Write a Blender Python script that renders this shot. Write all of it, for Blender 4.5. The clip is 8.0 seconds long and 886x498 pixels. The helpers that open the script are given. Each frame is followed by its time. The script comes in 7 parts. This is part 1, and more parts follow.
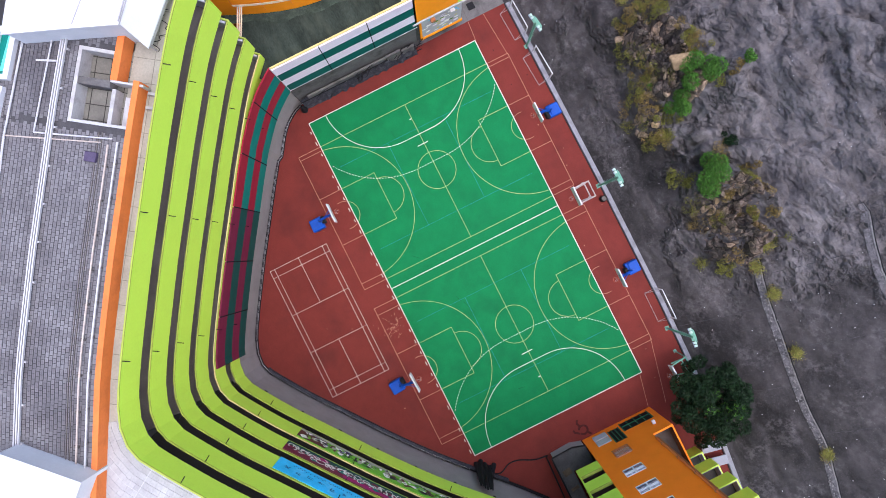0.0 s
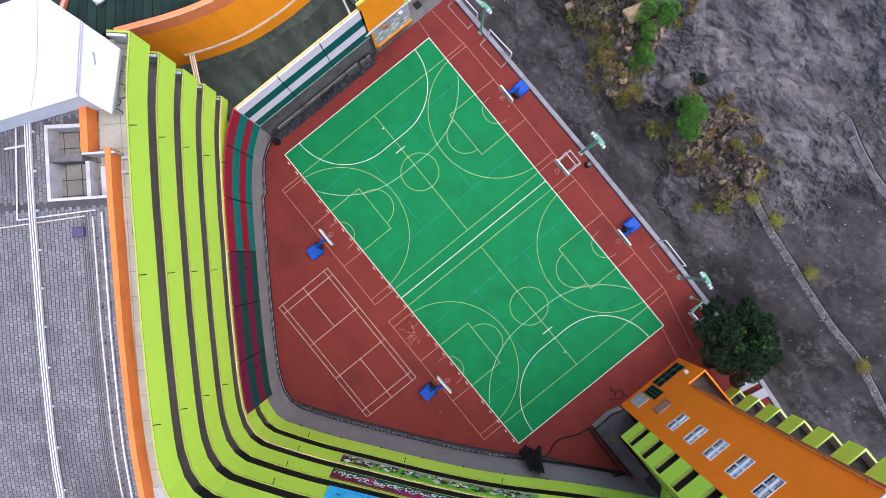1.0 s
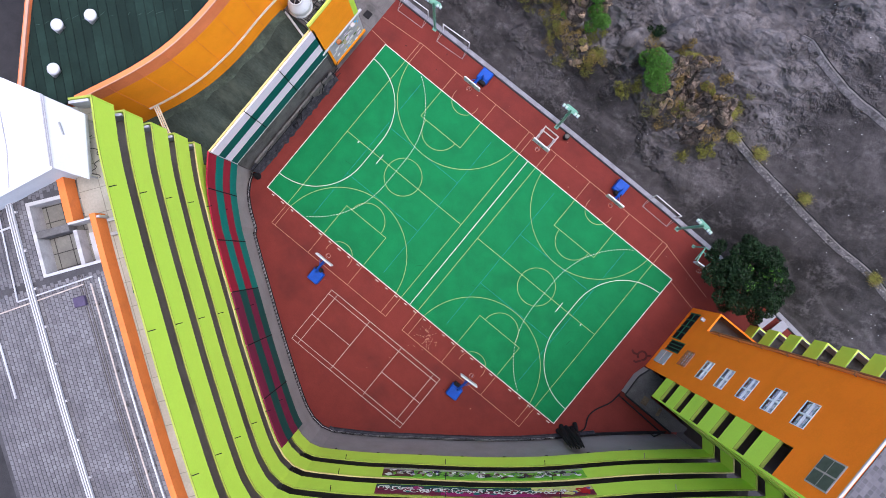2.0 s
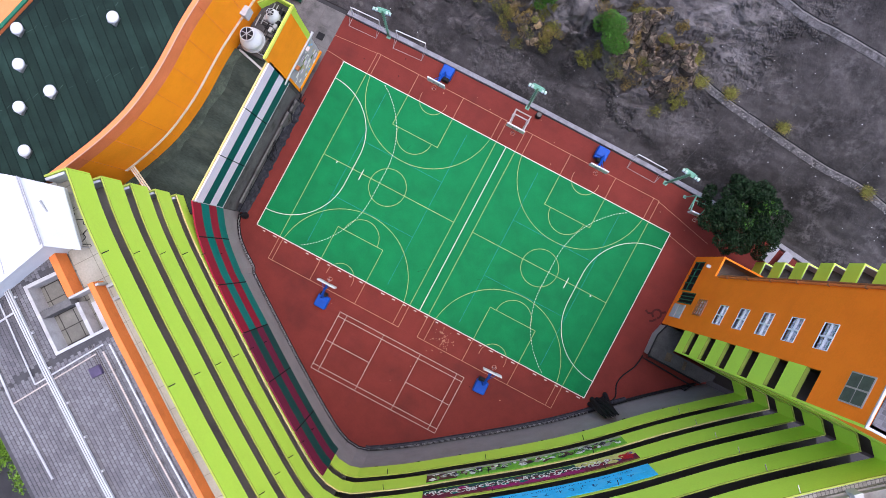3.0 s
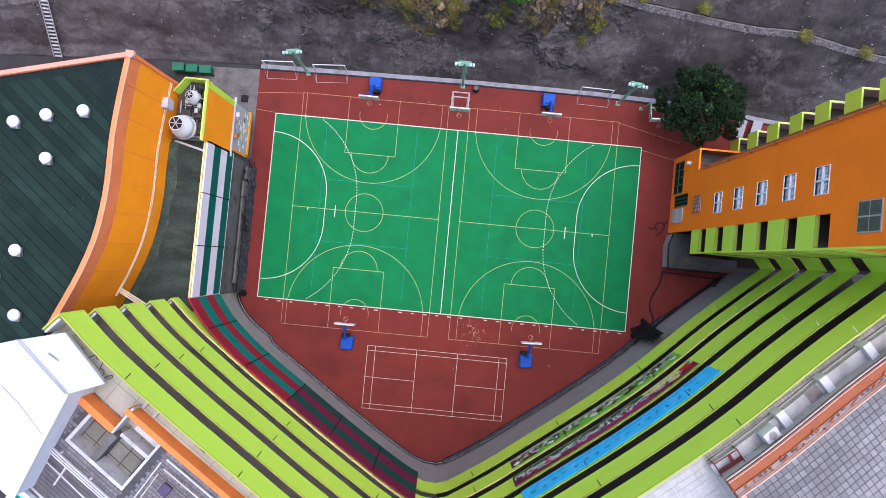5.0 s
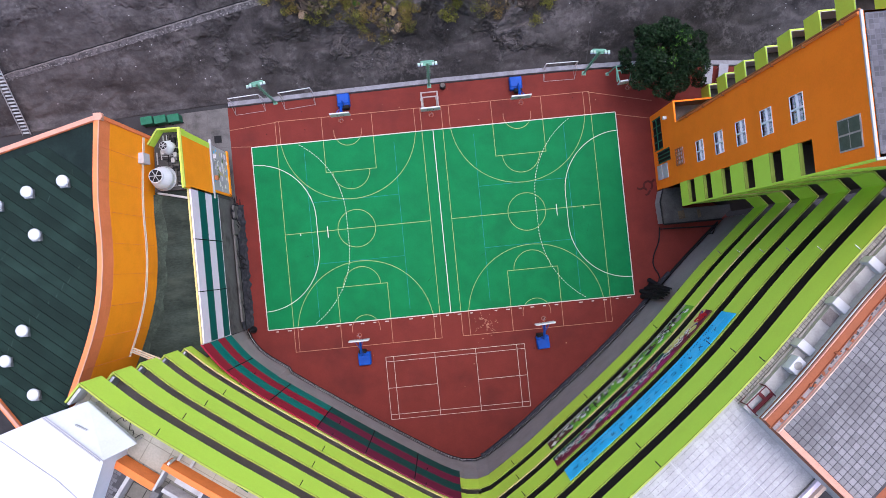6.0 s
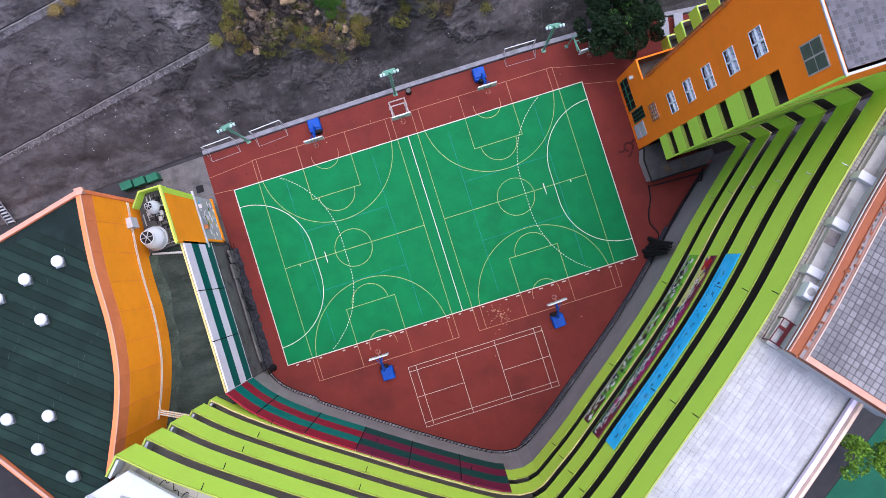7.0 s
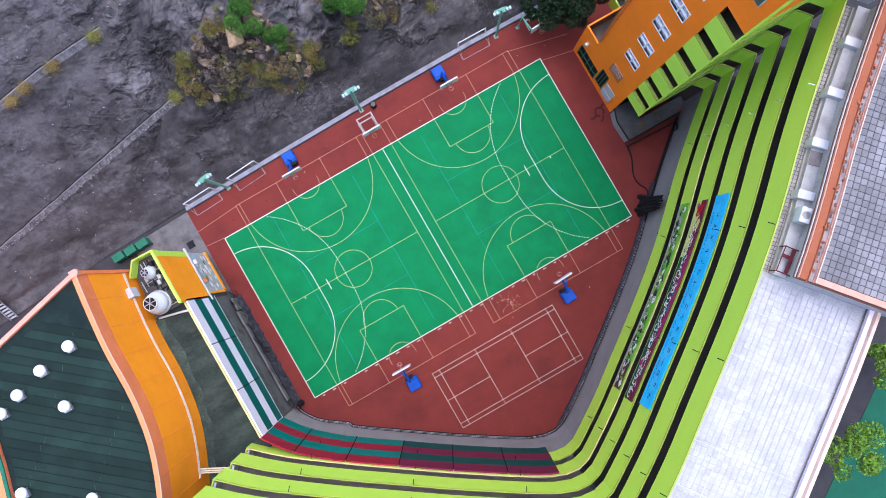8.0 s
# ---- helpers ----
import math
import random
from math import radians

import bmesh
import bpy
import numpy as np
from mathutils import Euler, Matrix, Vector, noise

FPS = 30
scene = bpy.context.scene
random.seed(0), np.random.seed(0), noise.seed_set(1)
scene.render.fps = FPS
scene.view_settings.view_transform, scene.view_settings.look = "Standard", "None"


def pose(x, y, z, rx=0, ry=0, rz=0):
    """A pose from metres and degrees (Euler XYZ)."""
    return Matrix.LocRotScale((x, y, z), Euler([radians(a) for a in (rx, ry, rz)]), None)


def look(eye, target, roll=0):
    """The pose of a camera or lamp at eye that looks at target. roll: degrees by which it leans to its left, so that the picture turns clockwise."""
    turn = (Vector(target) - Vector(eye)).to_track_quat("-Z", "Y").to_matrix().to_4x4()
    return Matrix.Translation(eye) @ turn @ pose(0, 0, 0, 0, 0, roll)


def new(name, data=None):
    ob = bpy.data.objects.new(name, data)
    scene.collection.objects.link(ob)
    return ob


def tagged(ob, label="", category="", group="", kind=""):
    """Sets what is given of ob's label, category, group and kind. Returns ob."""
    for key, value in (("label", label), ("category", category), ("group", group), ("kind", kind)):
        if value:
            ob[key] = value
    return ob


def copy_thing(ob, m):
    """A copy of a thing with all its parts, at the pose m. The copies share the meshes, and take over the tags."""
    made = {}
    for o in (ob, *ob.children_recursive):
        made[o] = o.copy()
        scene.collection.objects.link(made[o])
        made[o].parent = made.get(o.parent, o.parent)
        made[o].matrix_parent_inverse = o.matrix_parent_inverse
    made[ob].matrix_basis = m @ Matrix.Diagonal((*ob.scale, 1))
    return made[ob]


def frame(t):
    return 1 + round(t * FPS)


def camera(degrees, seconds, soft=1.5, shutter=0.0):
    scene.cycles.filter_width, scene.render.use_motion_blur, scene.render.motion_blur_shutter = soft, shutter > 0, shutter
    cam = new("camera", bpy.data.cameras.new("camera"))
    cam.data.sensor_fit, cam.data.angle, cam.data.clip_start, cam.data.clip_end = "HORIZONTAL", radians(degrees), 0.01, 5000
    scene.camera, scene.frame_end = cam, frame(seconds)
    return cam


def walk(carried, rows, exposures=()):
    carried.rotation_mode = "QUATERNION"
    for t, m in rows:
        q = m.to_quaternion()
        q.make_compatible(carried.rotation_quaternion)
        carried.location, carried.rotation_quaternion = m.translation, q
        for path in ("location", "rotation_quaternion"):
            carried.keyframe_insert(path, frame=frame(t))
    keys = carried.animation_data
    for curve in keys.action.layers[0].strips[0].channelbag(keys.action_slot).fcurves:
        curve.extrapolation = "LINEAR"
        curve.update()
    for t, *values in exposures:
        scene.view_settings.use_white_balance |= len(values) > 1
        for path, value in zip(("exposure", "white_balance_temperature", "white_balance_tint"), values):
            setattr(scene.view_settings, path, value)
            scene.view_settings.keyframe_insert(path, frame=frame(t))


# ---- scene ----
cam = camera(72.0, 8.0, soft=0.7)
PATH = [
    (0, -1.805, -2.592, 58.603, 0.348, 0.195, 63.388),
    (0.5, -1.708, -2.711, 58.547, 0.451, 0.191, 56.781),
    (1, -1.635, -2.806, 58.543, 0.484, 0.198, 50.925),
    (1.5, -1.551, -2.882, 58.557, 0.507, 0.175, 45.182),
    (3, -1.148, -3.157, 58.796, 0.903, 0.220, 27.894),
    (3.5, -1.148, -3.248, 58.846, 0.938, 0.221, 21.718),
    (4, -1.096, -3.367, 58.889, 0.970, 0.220, 15.594),
    (4.5, -1.074, -3.484, 58.920, 1.045, 0.196, 10.517),
    (6, -1.248, -3.795, 59.207, 1.219, 0.037, -5.621),
    (6.5, -1.335, -3.806, 59.303, 1.264, 0.010, -11.456),
    (7, -1.389, -3.767, 59.424, 1.315, 0.054, -17.411),
    (7.5, -1.357, -3.725, 59.560, 1.348, 0.095, -24.326),
    (8, -1.288, -3.653, 59.649, 1.308, 0.155, -29.828),
]
walk(cam, [(t, pose(*place)) for t, *place in PATH],
     exposures=[(0.0, 1.46, 6050, 15), (4.5, 1.46, 6000, 17), (6.5, 1.34, 5900, 17), (7.2, 1.43, 5800, 17), (8.0, 1.62, 5650, 17)])

# ---------------------------------------------------------------- light: bright overcast
SUN_FROM = Vector((0.17, 0.17, 0.94)).normalized()
world = bpy.data.worlds.new("sky")
scene.world = world
world.use_nodes = True
wn = world.node_tree.nodes
wn.clear()
sky = wn.new("ShaderNodeTexSky")
sky.sky_type = "NISHITA"
sky.sun_disc = False
sky.sun_elevation = math.asin(SUN_FROM.z)
sky.sun_rotation = math.atan2(SUN_FROM.x, SUN_FROM.y)
sky.dust_density = 4.0
sky.air_density = 1.0
bg = wn.new("ShaderNodeBackground")
bg.inputs["Strength"].default_value = 0.128
wo = wn.new("ShaderNodeOutputWorld")
world.node_tree.links.new(sky.outputs[0], bg.inputs[0])
world.node_tree.links.new(bg.outputs[0], wo.inputs[0])
sun_data = bpy.data.lights.new("sun", "SUN")
sun_data.energy = 0.75
sun_data.angle = radians(85)
sun_data.color = (1.0, 0.97, 0.93)
sun = new("sun", sun_data)
sun.matrix_world = look(SUN_FROM * 100, (0, 0, 0))


# ---------------------------------------------------------------- materials
def material(name, base, rough=0.7, amount=0.12, scale=1.2, fine=14.0, bump=0.15, metal=0.0, stain=None, stain_scale=0.35,
             stain_amount=0.5, island=0.0, spec=0.12, stretch=(1, 1, 1)):
    """Paint or mineral surface: two scales of tone, optional stains, fine relief."""
    m = bpy.data.materials.new(name)
    m.use_nodes = True
    nt = m.node_tree
    n, k = nt.nodes, nt.links
    b = n["Principled BSDF"]
    b.inputs["Roughness"].default_value = rough
    b.inputs["Metallic"].default_value = metal
    b.inputs["Specular IOR Level"].default_value = spec
    geo = n.new("ShaderNodeNewGeometry")
    mapping = n.new("ShaderNodeMapping")
    mapping.inputs["Scale"].default_value = stretch
    k.new(geo.outputs["Position"], mapping.inputs["Vector"])
    co = mapping.outputs[0]

    def tex(s, detail):
        t = n.new("ShaderNodeTexNoise")
        t.inputs["Scale"].default_value = s
        t.inputs["Detail"].default_value = detail
        t.inputs["Roughness"].default_value = 0.62
        k.new(co, t.inputs["Vector"])
        return t.outputs["Fac"]

    def span(fac, lo, hi, a=0.3, z=0.7):
        r = n.new("ShaderNodeMapRange")
        r.inputs["From Min"].default_value, r.inputs["From Max"].default_value = a, z
        r.inputs["To Min"].default_value, r.inputs["To Max"].default_value = lo, hi
        k.new(fac, r.inputs["Value"])
        return r.outputs[0]

    def mult(a, c):
        x = n.new("ShaderNodeMath")
        x.operation = "MULTIPLY"
        k.new(a, x.inputs[0])
        k.new(c, x.inputs[1])
        return x.outputs[0]

    value = mult(span(tex(scale, 5), 1 - amount, 1 + amount), span(tex(fine, 3), 1 - amount * 0.6, 1 + amount * 0.6))
    if island:
        value = mult(value, span(geo.outputs["Random Per Island"], 1 - island, 1 + island, 0, 1))
    col = n.new("ShaderNodeMix")
    col.data_type, col.blend_type = "RGBA", "MULTIPLY"
    col.inputs["Factor"].default_value = 1.0
    col.inputs[6].default_value = (*base, 1)
    comb = n.new("ShaderNodeCombineColor")
    for i in range(3):
        k.new(value, comb.inputs[i])
    k.new(comb.outputs[0], col.inputs[7])
    out = col.outputs[2]
    if stain:
        mx = n.new("ShaderNodeMix")
        mx.data_type = "RGBA"
        k.new(span(tex(stain_scale, 8), 0.0, stain_amount, 0.5, 0.68), mx.inputs["Factor"])
        k.new(out, mx.inputs[6])
        mx.inputs[7].default_value = (*stain, 1)
        out = mx.outputs[2]
    k.new(out, b.inputs["Base Color"])
    if bump:
        bp = n.new("ShaderNodeBump")
        bp.inputs["Strength"].default_value = bump
        bp.inputs["Distance"].default_value = 0.02
        k.new(tex(fine * 2, 4), bp.inputs["Height"])
        k.new(bp.outputs[0], b.inputs["Normal"])
    return m


def tile_paint(name, base, tone, stain, stain_amount):
    """Loose tiles: each piece has its own tone."""
    m = material(name, base, 0.75, 0.13, 0.7, 9.0, 0.2, stain=stain, stain_scale=0.25, stain_amount=stain_amount, island=tone)
    n, k = m.node_tree.nodes, m.node_tree.links
    b = n["Principled BSDF"]
    info = n.new("ShaderNodeObjectInfo")
    r = n.new("ShaderNodeMapRange")
    r.inputs["To Min"].default_value, r.inputs["To Max"].default_value = 1 - tone, 1 + tone
    k.new(info.outputs["Random"], r.inputs["Value"])
    mx = n.new("ShaderNodeMix")
    mx.data_type, mx.blend_type = "RGBA", "MULTIPLY"
    mx.inputs["Factor"].default_value = 1.0
    c = n.new("ShaderNodeCombineColor")
    for i in range(3):
        k.new(r.outputs[0], c.inputs[i])
    k.new(b.inputs["Base Color"].links[0].from_socket, mx.inputs[6])
    k.new(c.outputs[0], mx.inputs[7])
    k.new(mx.outputs[2], b.inputs["Base Color"])
    return m


def tiled(name, base, joint, w, h, gap, turn, tone=0.25, rough=0.75, stain=None, stain_amount=0.5):
    """Square roof tiles laid in one direction, with recessed joints and uneven tone."""
    m = material(name, base, rough, 0.15, 0.6, 9.0, 0.0, stain=stain, stain_scale=0.25, stain_amount=stain_amount)
    nt = m.node_tree
    n, k = nt.nodes, nt.links
    b = n["Principled BSDF"]
    geo = n.new("ShaderNodeNewGeometry")
    mp = n.new("ShaderNodeMapping")
    mp.inputs["Rotation"].default_value = (0, 0, radians(turn))
    k.new(geo.outputs["Position"], mp.inputs["Vector"])
    br = n.new("ShaderNodeTexBrick")
    br.offset = 0.0
    br.inputs["Scale"].default_value = 1.0
    br.inputs["Brick Width"].default_value = w
    br.inputs["Row Height"].default_value = h
    br.inputs["Mortar Size"].default_value = gap
    br.inputs["Mortar Smooth"].default_value = 0.3
    br.inputs["Color1"].default_value = (1, 1, 1, 1)
    br.inputs["Color2"].default_value = (1 - tone, 1 - tone, 1 - tone, 1)
    br.inputs["Mortar"].default_value = (*joint, 1)
    k.new(mp.outputs[0], br.inputs["Vector"])
    mx = n.new("ShaderNodeMix")
    mx.data_type, mx.blend_type = "RGBA", "MULTIPLY"
    mx.inputs["Factor"].default_value = 1.0
    old = b.inputs["Base Color"].links[0].from_socket
    k.new(old, mx.inputs[6])
    k.new(br.outputs["Color"], mx.inputs[7])
    k.new(mx.outputs[2], b.inputs["Base Color"])
    bp = n.new("ShaderNodeBump")
    bp.invert = True
    bp.inputs["Strength"].default_value = 0.6
    bp.inputs["Distance"].default_value = 0.02
    k.new(br.outputs["Fac"], bp.inputs["Height"])
    k.new(bp.outputs[0], b.inputs["Normal"])
    return m


def rock(name, dark, mid, light):
    """Weathered rock and sprayed concrete: broad zones, blotches, painted crevice shade and grain."""
    m = bpy.data.materials.new(name)
    m.use_nodes = True
    n, k = m.node_tree.nodes, m.node_tree.links
    b = n["Principled BSDF"]
    b.inputs["Roughness"].default_value = 0.92
    b.inputs["Specular IOR Level"].default_value = 0.25
    pos = n.new("ShaderNodeNewGeometry").outputs["Position"]

    strike = n.new("ShaderNodeMapping")
    strike.inputs["Rotation"].default_value = (0, 0, radians(-16))
    strike.inputs["Scale"].default_value = (0.62, 1.0, 0.8)
    k.new(pos, strike.inputs["Vector"])

    def tex(s, d, r=0.65, dist=0.0, along_strike=False):
        t = n.new("ShaderNodeTexNoise")
        t.inputs["Scale"].default_value, t.inputs["Detail"].default_value = s, d
        t.inputs["Roughness"].default_value, t.inputs["Distortion"].default_value = r, dist
        k.new(strike.outputs[0] if along_strike else pos, t.inputs["Vector"])
        return t.outputs["Fac"]

    def span(v, a, z, lo=0.0, hi=1.0):
        r = n.new("ShaderNodeMapRange")
        r.interpolation_type = "SMOOTHSTEP"
        for key, x in (("From Min", a), ("From Max", z), ("To Min", lo), ("To Max", hi)):
            r.inputs[key].default_value = x
        k.new(v, r.inputs["Value"])
        return r.outputs[0]

    def calc(op, a, c):
        x = n.new("ShaderNodeMath")
        x.operation = op
        x.use_clamp = op == "ADD"
        for i, v in enumerate((a, c)):
            if isinstance(v, float):
                x.inputs[i].default_value = v
            else:
                k.new(v, x.inputs[i])
        return x.outputs[0]

    def mix(f, a, c):
        x = n.new("ShaderNodeMix")
        x.data_type = "RGBA"
        k.new(f, x.inputs["Factor"])
        for i, v in ((6, a), (7, c)):
            if isinstance(v, tuple):
                x.inputs[i].default_value = (*v, 1)
            else:
                k.new(v, x.inputs[i])
        return x.outputs[2]

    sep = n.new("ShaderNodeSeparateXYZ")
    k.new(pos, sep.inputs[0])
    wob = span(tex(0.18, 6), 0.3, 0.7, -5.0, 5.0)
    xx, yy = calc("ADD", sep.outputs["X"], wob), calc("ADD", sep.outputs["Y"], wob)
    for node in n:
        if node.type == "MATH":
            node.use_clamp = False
    # Tone zones set by position: darker east, paler crag, upper and west parts.
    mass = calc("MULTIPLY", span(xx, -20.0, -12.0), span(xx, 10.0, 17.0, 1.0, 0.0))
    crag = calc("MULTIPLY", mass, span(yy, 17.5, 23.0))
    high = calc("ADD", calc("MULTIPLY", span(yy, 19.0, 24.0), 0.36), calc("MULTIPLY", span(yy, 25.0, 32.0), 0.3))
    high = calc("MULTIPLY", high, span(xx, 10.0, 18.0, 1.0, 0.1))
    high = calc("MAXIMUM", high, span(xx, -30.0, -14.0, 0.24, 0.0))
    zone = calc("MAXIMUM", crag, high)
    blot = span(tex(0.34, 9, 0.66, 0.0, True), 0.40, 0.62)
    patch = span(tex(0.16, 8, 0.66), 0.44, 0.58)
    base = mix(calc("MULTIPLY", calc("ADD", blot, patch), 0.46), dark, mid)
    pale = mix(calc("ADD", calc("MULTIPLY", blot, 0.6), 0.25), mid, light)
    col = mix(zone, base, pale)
    # Crease lines darken the colour, standing in for shade in grooves.
    ridge = n.new("ShaderNodeMath")
    ridge.operation = "ABSOLUTE"
    k.new(calc("SUBTRACT", tex(0.33, 4, 0.5, 0.0, True), 0.5), ridge.inputs[0])
    crease = span(ridge.outputs[0], 0.0, 0.045, 1.0, 0.0)
    col = mix(calc("MULTIPLY", calc("MULTIPLY", crease, span(tex(0.4, 4), 0.45, 0.65)), calc("ADD", calc("MULTIPLY", zone, 0.75), 0.1)), col, tuple(c * 0.6 for c in dark))
    mott = span(tex(1.6, 8, 0.72), 0.36, 0.66)
    col = mix(calc("MULTIPLY", mott, 0.34), col, tuple(c * 0.75 for c in dark))
    grit = span(tex(5.0, 7, 0.75), 0.46, 0.74)
    col2 = mix(calc("MULTIPLY", grit, 0.38), col, mix(zone, mid, light))
    speck = span(tex(9.0, 3, 0.5), 0.66, 0.74)
    col3 = mix(calc("MULTIPLY", speck, 0.35), col2, light)
    crust = calc("MULTIPLY", span(tex(0.42, 7, 0.62), 0.50, 0.60), span(tex(2.2, 6, 0.7), 0.42, 0.62))
    col3 = mix(calc("MULTIPLY", crust, 0.42), col3, tuple(0.5 * (p + q) for p, q in zip(mid, light)))
    k.new(col3, b.inputs["Base Color"])
    lump = calc("ADD", tex(0.55, 3, 0.45, 0.0, True), calc("MULTIPLY", tex(1.5, 4, 0.5, 0.0, True), 0.35))
    soft = calc("MULTIPLY", tex(0.8, 5, 0.5), 0.34)
    hgt = calc("ADD", calc("MULTIPLY", lump, calc("ADD", calc("MULTIPLY", zone, 2.6), 0.4)), soft)
    hgt = calc("ADD", hgt, calc("MULTIPLY", tex(6.0, 6, 0.7), 0.10))
    for node in n:
        if node.type == "MATH":
            node.use_clamp = False
    bp = n.new("ShaderNodeBump")
    bp.inputs["Strength"].default_value = 1.0
    bp.inputs["Distance"].default_value = 0.55
    k.new(hgt, bp.inputs["Height"])
    k.new(bp.outputs[0], b.inputs["Normal"])
    return m



def bedrock(name):
    """Fractured bedrock: angular faces of different brown and tan, crack shade painted dark, coarse grain."""
    m = bpy.data.materials.new(name)
    m.use_nodes = True
    n, k = m.node_tree.nodes, m.node_tree.links
    b = n["Principled BSDF"]
    b.inputs["Roughness"].default_value = 0.9
    b.inputs["Specular IOR Level"].default_value = 0.2
    pos = n.new("ShaderNodeNewGeometry").outputs["Position"]
    warp = n.new("ShaderNodeTexNoise")
    warp.inputs["Scale"].default_value, warp.inputs["Detail"].default_value = 1.1, 5
    k.new(pos, warp.inputs["Vector"])
    shift = n.new("ShaderNodeVectorMath")
    shift.operation = "MULTIPLY_ADD"
    shift.inputs[1].default_value = (0.9, 0.9, 0.9)
    k.new(warp.outputs["Color"], shift.inputs[0])
    k.new(pos, shift.inputs[2])

    def cells(scale, feature):
        v = n.new("ShaderNodeTexVoronoi")
        v.feature = feature
        v.inputs["Scale"].default_value = scale
        k.new(shift.outputs[0], v.inputs["Vector"])
        return v.outputs["Distance" if feature == "DISTANCE_TO_EDGE" else "Color"]

    def ramp(v, stops):
        r = n.new("ShaderNodeValToRGB")
        r.color_ramp.elements[0].position, r.color_ramp.elements[0].color = stops[0][0], (*stops[0][1], 1)
        r.color_ramp.elements[1].position, r.color_ramp.elements[1].color = stops[-1][0], (*stops[-1][1], 1)
        for at, c in stops[1:-1]:
            r.color_ramp.elements.new(at).color = (*c, 1)
        k.new(v, r.inputs[0])
        return r.outputs[0]

    def times(a, c):
        x = n.new("ShaderNodeMix")
        x.data_type, x.blend_type = "RGBA", "MULTIPLY"
        x.inputs["Factor"].default_value = 1.0
        k.new(a, x.inputs[6])
        k.new(c, x.inputs[7])
        return x.outputs[2]

    face = ramp(cells(0.85, "F1"), [(0.1, (0.065, 0.055, 0.052)), (0.4, (0.13, 0.11, 0.10)), (0.65, (0.23, 0.185, 0.155)), (0.85, (0.42, 0.32, 0.23))])
    tone = ramp(cells(2.6, "F1"), [(0.1, (0.55, 0.55, 0.56)), (0.9, (1.25, 1.2, 1.15))])
    # Cell edges multiply the colour down as crevice shade.
    crack = ramp(cells(0.85, "DISTANCE_TO_EDGE"), [(0.0, (0.25, 0.24, 0.24)), (0.07, (1, 1, 1))])
    chip = ramp(cells(2.6, "DISTANCE_TO_EDGE"), [(0.0, (0.55, 0.54, 0.54)), (0.06, (1, 1, 1))])
    grit = n.new("ShaderNodeTexNoise")
    grit.inputs["Scale"].default_value, grit.inputs["Detail"].default_value, grit.inputs["Roughness"].default_value = 7.0, 8, 0.75
    k.new(pos, grit.inputs["Vector"])
    grain = ramp(grit.outputs["Fac"], [(0.3, (0.5, 0.5, 0.5)), (0.7, (1.35, 1.35, 1.35))])
    col = times(times(times(times(face, tone), crack), chip), grain)
    k.new(col, b.inputs["Base Color"])
    bp = n.new("ShaderNodeBump")
    bp.inputs["Strength"].default_value, bp.inputs["Distance"].default_value = 1.0, 0.25
    k.new(col, bp.inputs["Height"])
    k.new(bp.outputs[0], b.inputs["Normal"])
    return m


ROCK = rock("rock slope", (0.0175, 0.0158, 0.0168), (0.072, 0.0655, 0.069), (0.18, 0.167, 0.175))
RED = material("red acrylic court", (0.130, 0.0225, 0.0175), 0.75, 0.12, 0.5, 9, 0.1, stain=(0.07, 0.015, 0.014), stain_scale=0.22, stain_amount=0.55)
GREEN = material("green acrylic court", (0.003, 0.138, 0.043), 0.7, 0.10, 0.45, 9, 0.1, stain=(0.003, 0.098, 0.033), stain_scale=0.3, stain_amount=0.5)
WHITE_LINE = material("white line paint", (0.46, 0.47, 0.42), 0.6, 0.12, 3, 20, 0.05)
WORN_WHITE = material("worn white line paint", (0.40, 0.345, 0.30), 0.65, 0.2, 3, 20, 0.05)
YELLOW_LINE = material("faded yellow line paint", (0.205, 0.30, 0.115), 0.65, 0.25, 3, 20, 0.05)
PINK_LINE = material("faded line paint on red", (0.31, 0.155, 0.10), 0.65, 0.18, 3, 20, 0.05)
BLUE_LINE = material("worn blue line paint", (0.014, 0.17, 0.19), 0.65, 0.3, 2, 12, 0.05)
LIME = material("lime green wall paint", (0.52, 0.76, 0.075), 0.42, 0.05, 0.5, 8, 0.05, stain=(0.42, 0.64, 0.05), stain_scale=0.5, stain_amount=0.3, spec=0.4)
# Coping colour is lowered to offset brighter light on its upward face.
LIME_TOP = material("dulled lime coping", (0.30, 0.36, 0.06), 0.6, 0.08, 1.5, 12, 0.08)
CREAM = material("pale yellow coping", (0.55, 0.47, 0.19), 0.6, 0.1, 1.5, 12, 0.08)
ORANGE = material("orange wall paint", (0.98, 0.225, 0.014), 0.6, 0.05, 0.4, 8, 0.06, stain=(0.86, 0.19, 0.012), stain_scale=0.35, stain_amount=0.4)
AMBER = material("amber wall paint", (0.97, 0.315, 0.011), 0.6, 0.06, 0.4, 8, 0.08, stain=(0.78, 0.26, 0.012), stain_scale=0.35, stain_amount=0.4)
SALMON = material("faded salmon paint", (0.76, 0.215, 0.082), 0.65, 0.08, 0.6, 9, 0.08, stain=(0.60, 0.15, 0.045), stain_scale=0.5, stain_amount=0.4)
FASCIA = material("orange fascia paint", (0.62, 0.17, 0.045), 0.6, 0.08, 0.6, 9, 0.08, stain=(0.42, 0.11, 0.035), stain_scale=0.8, stain_amount=0.6)
COPING = material("pink coping", (0.52, 0.26, 0.19), 0.65, 0.1, 1.5, 12, 0.1)
GREY_WALL = material("grey painted concrete", (0.265, 0.247, 0.242), 0.7, 0.1, 0.5, 9, 0.1, stain=(0.19, 0.178, 0.175), stain_scale=0.4, stain_amount=0.4)
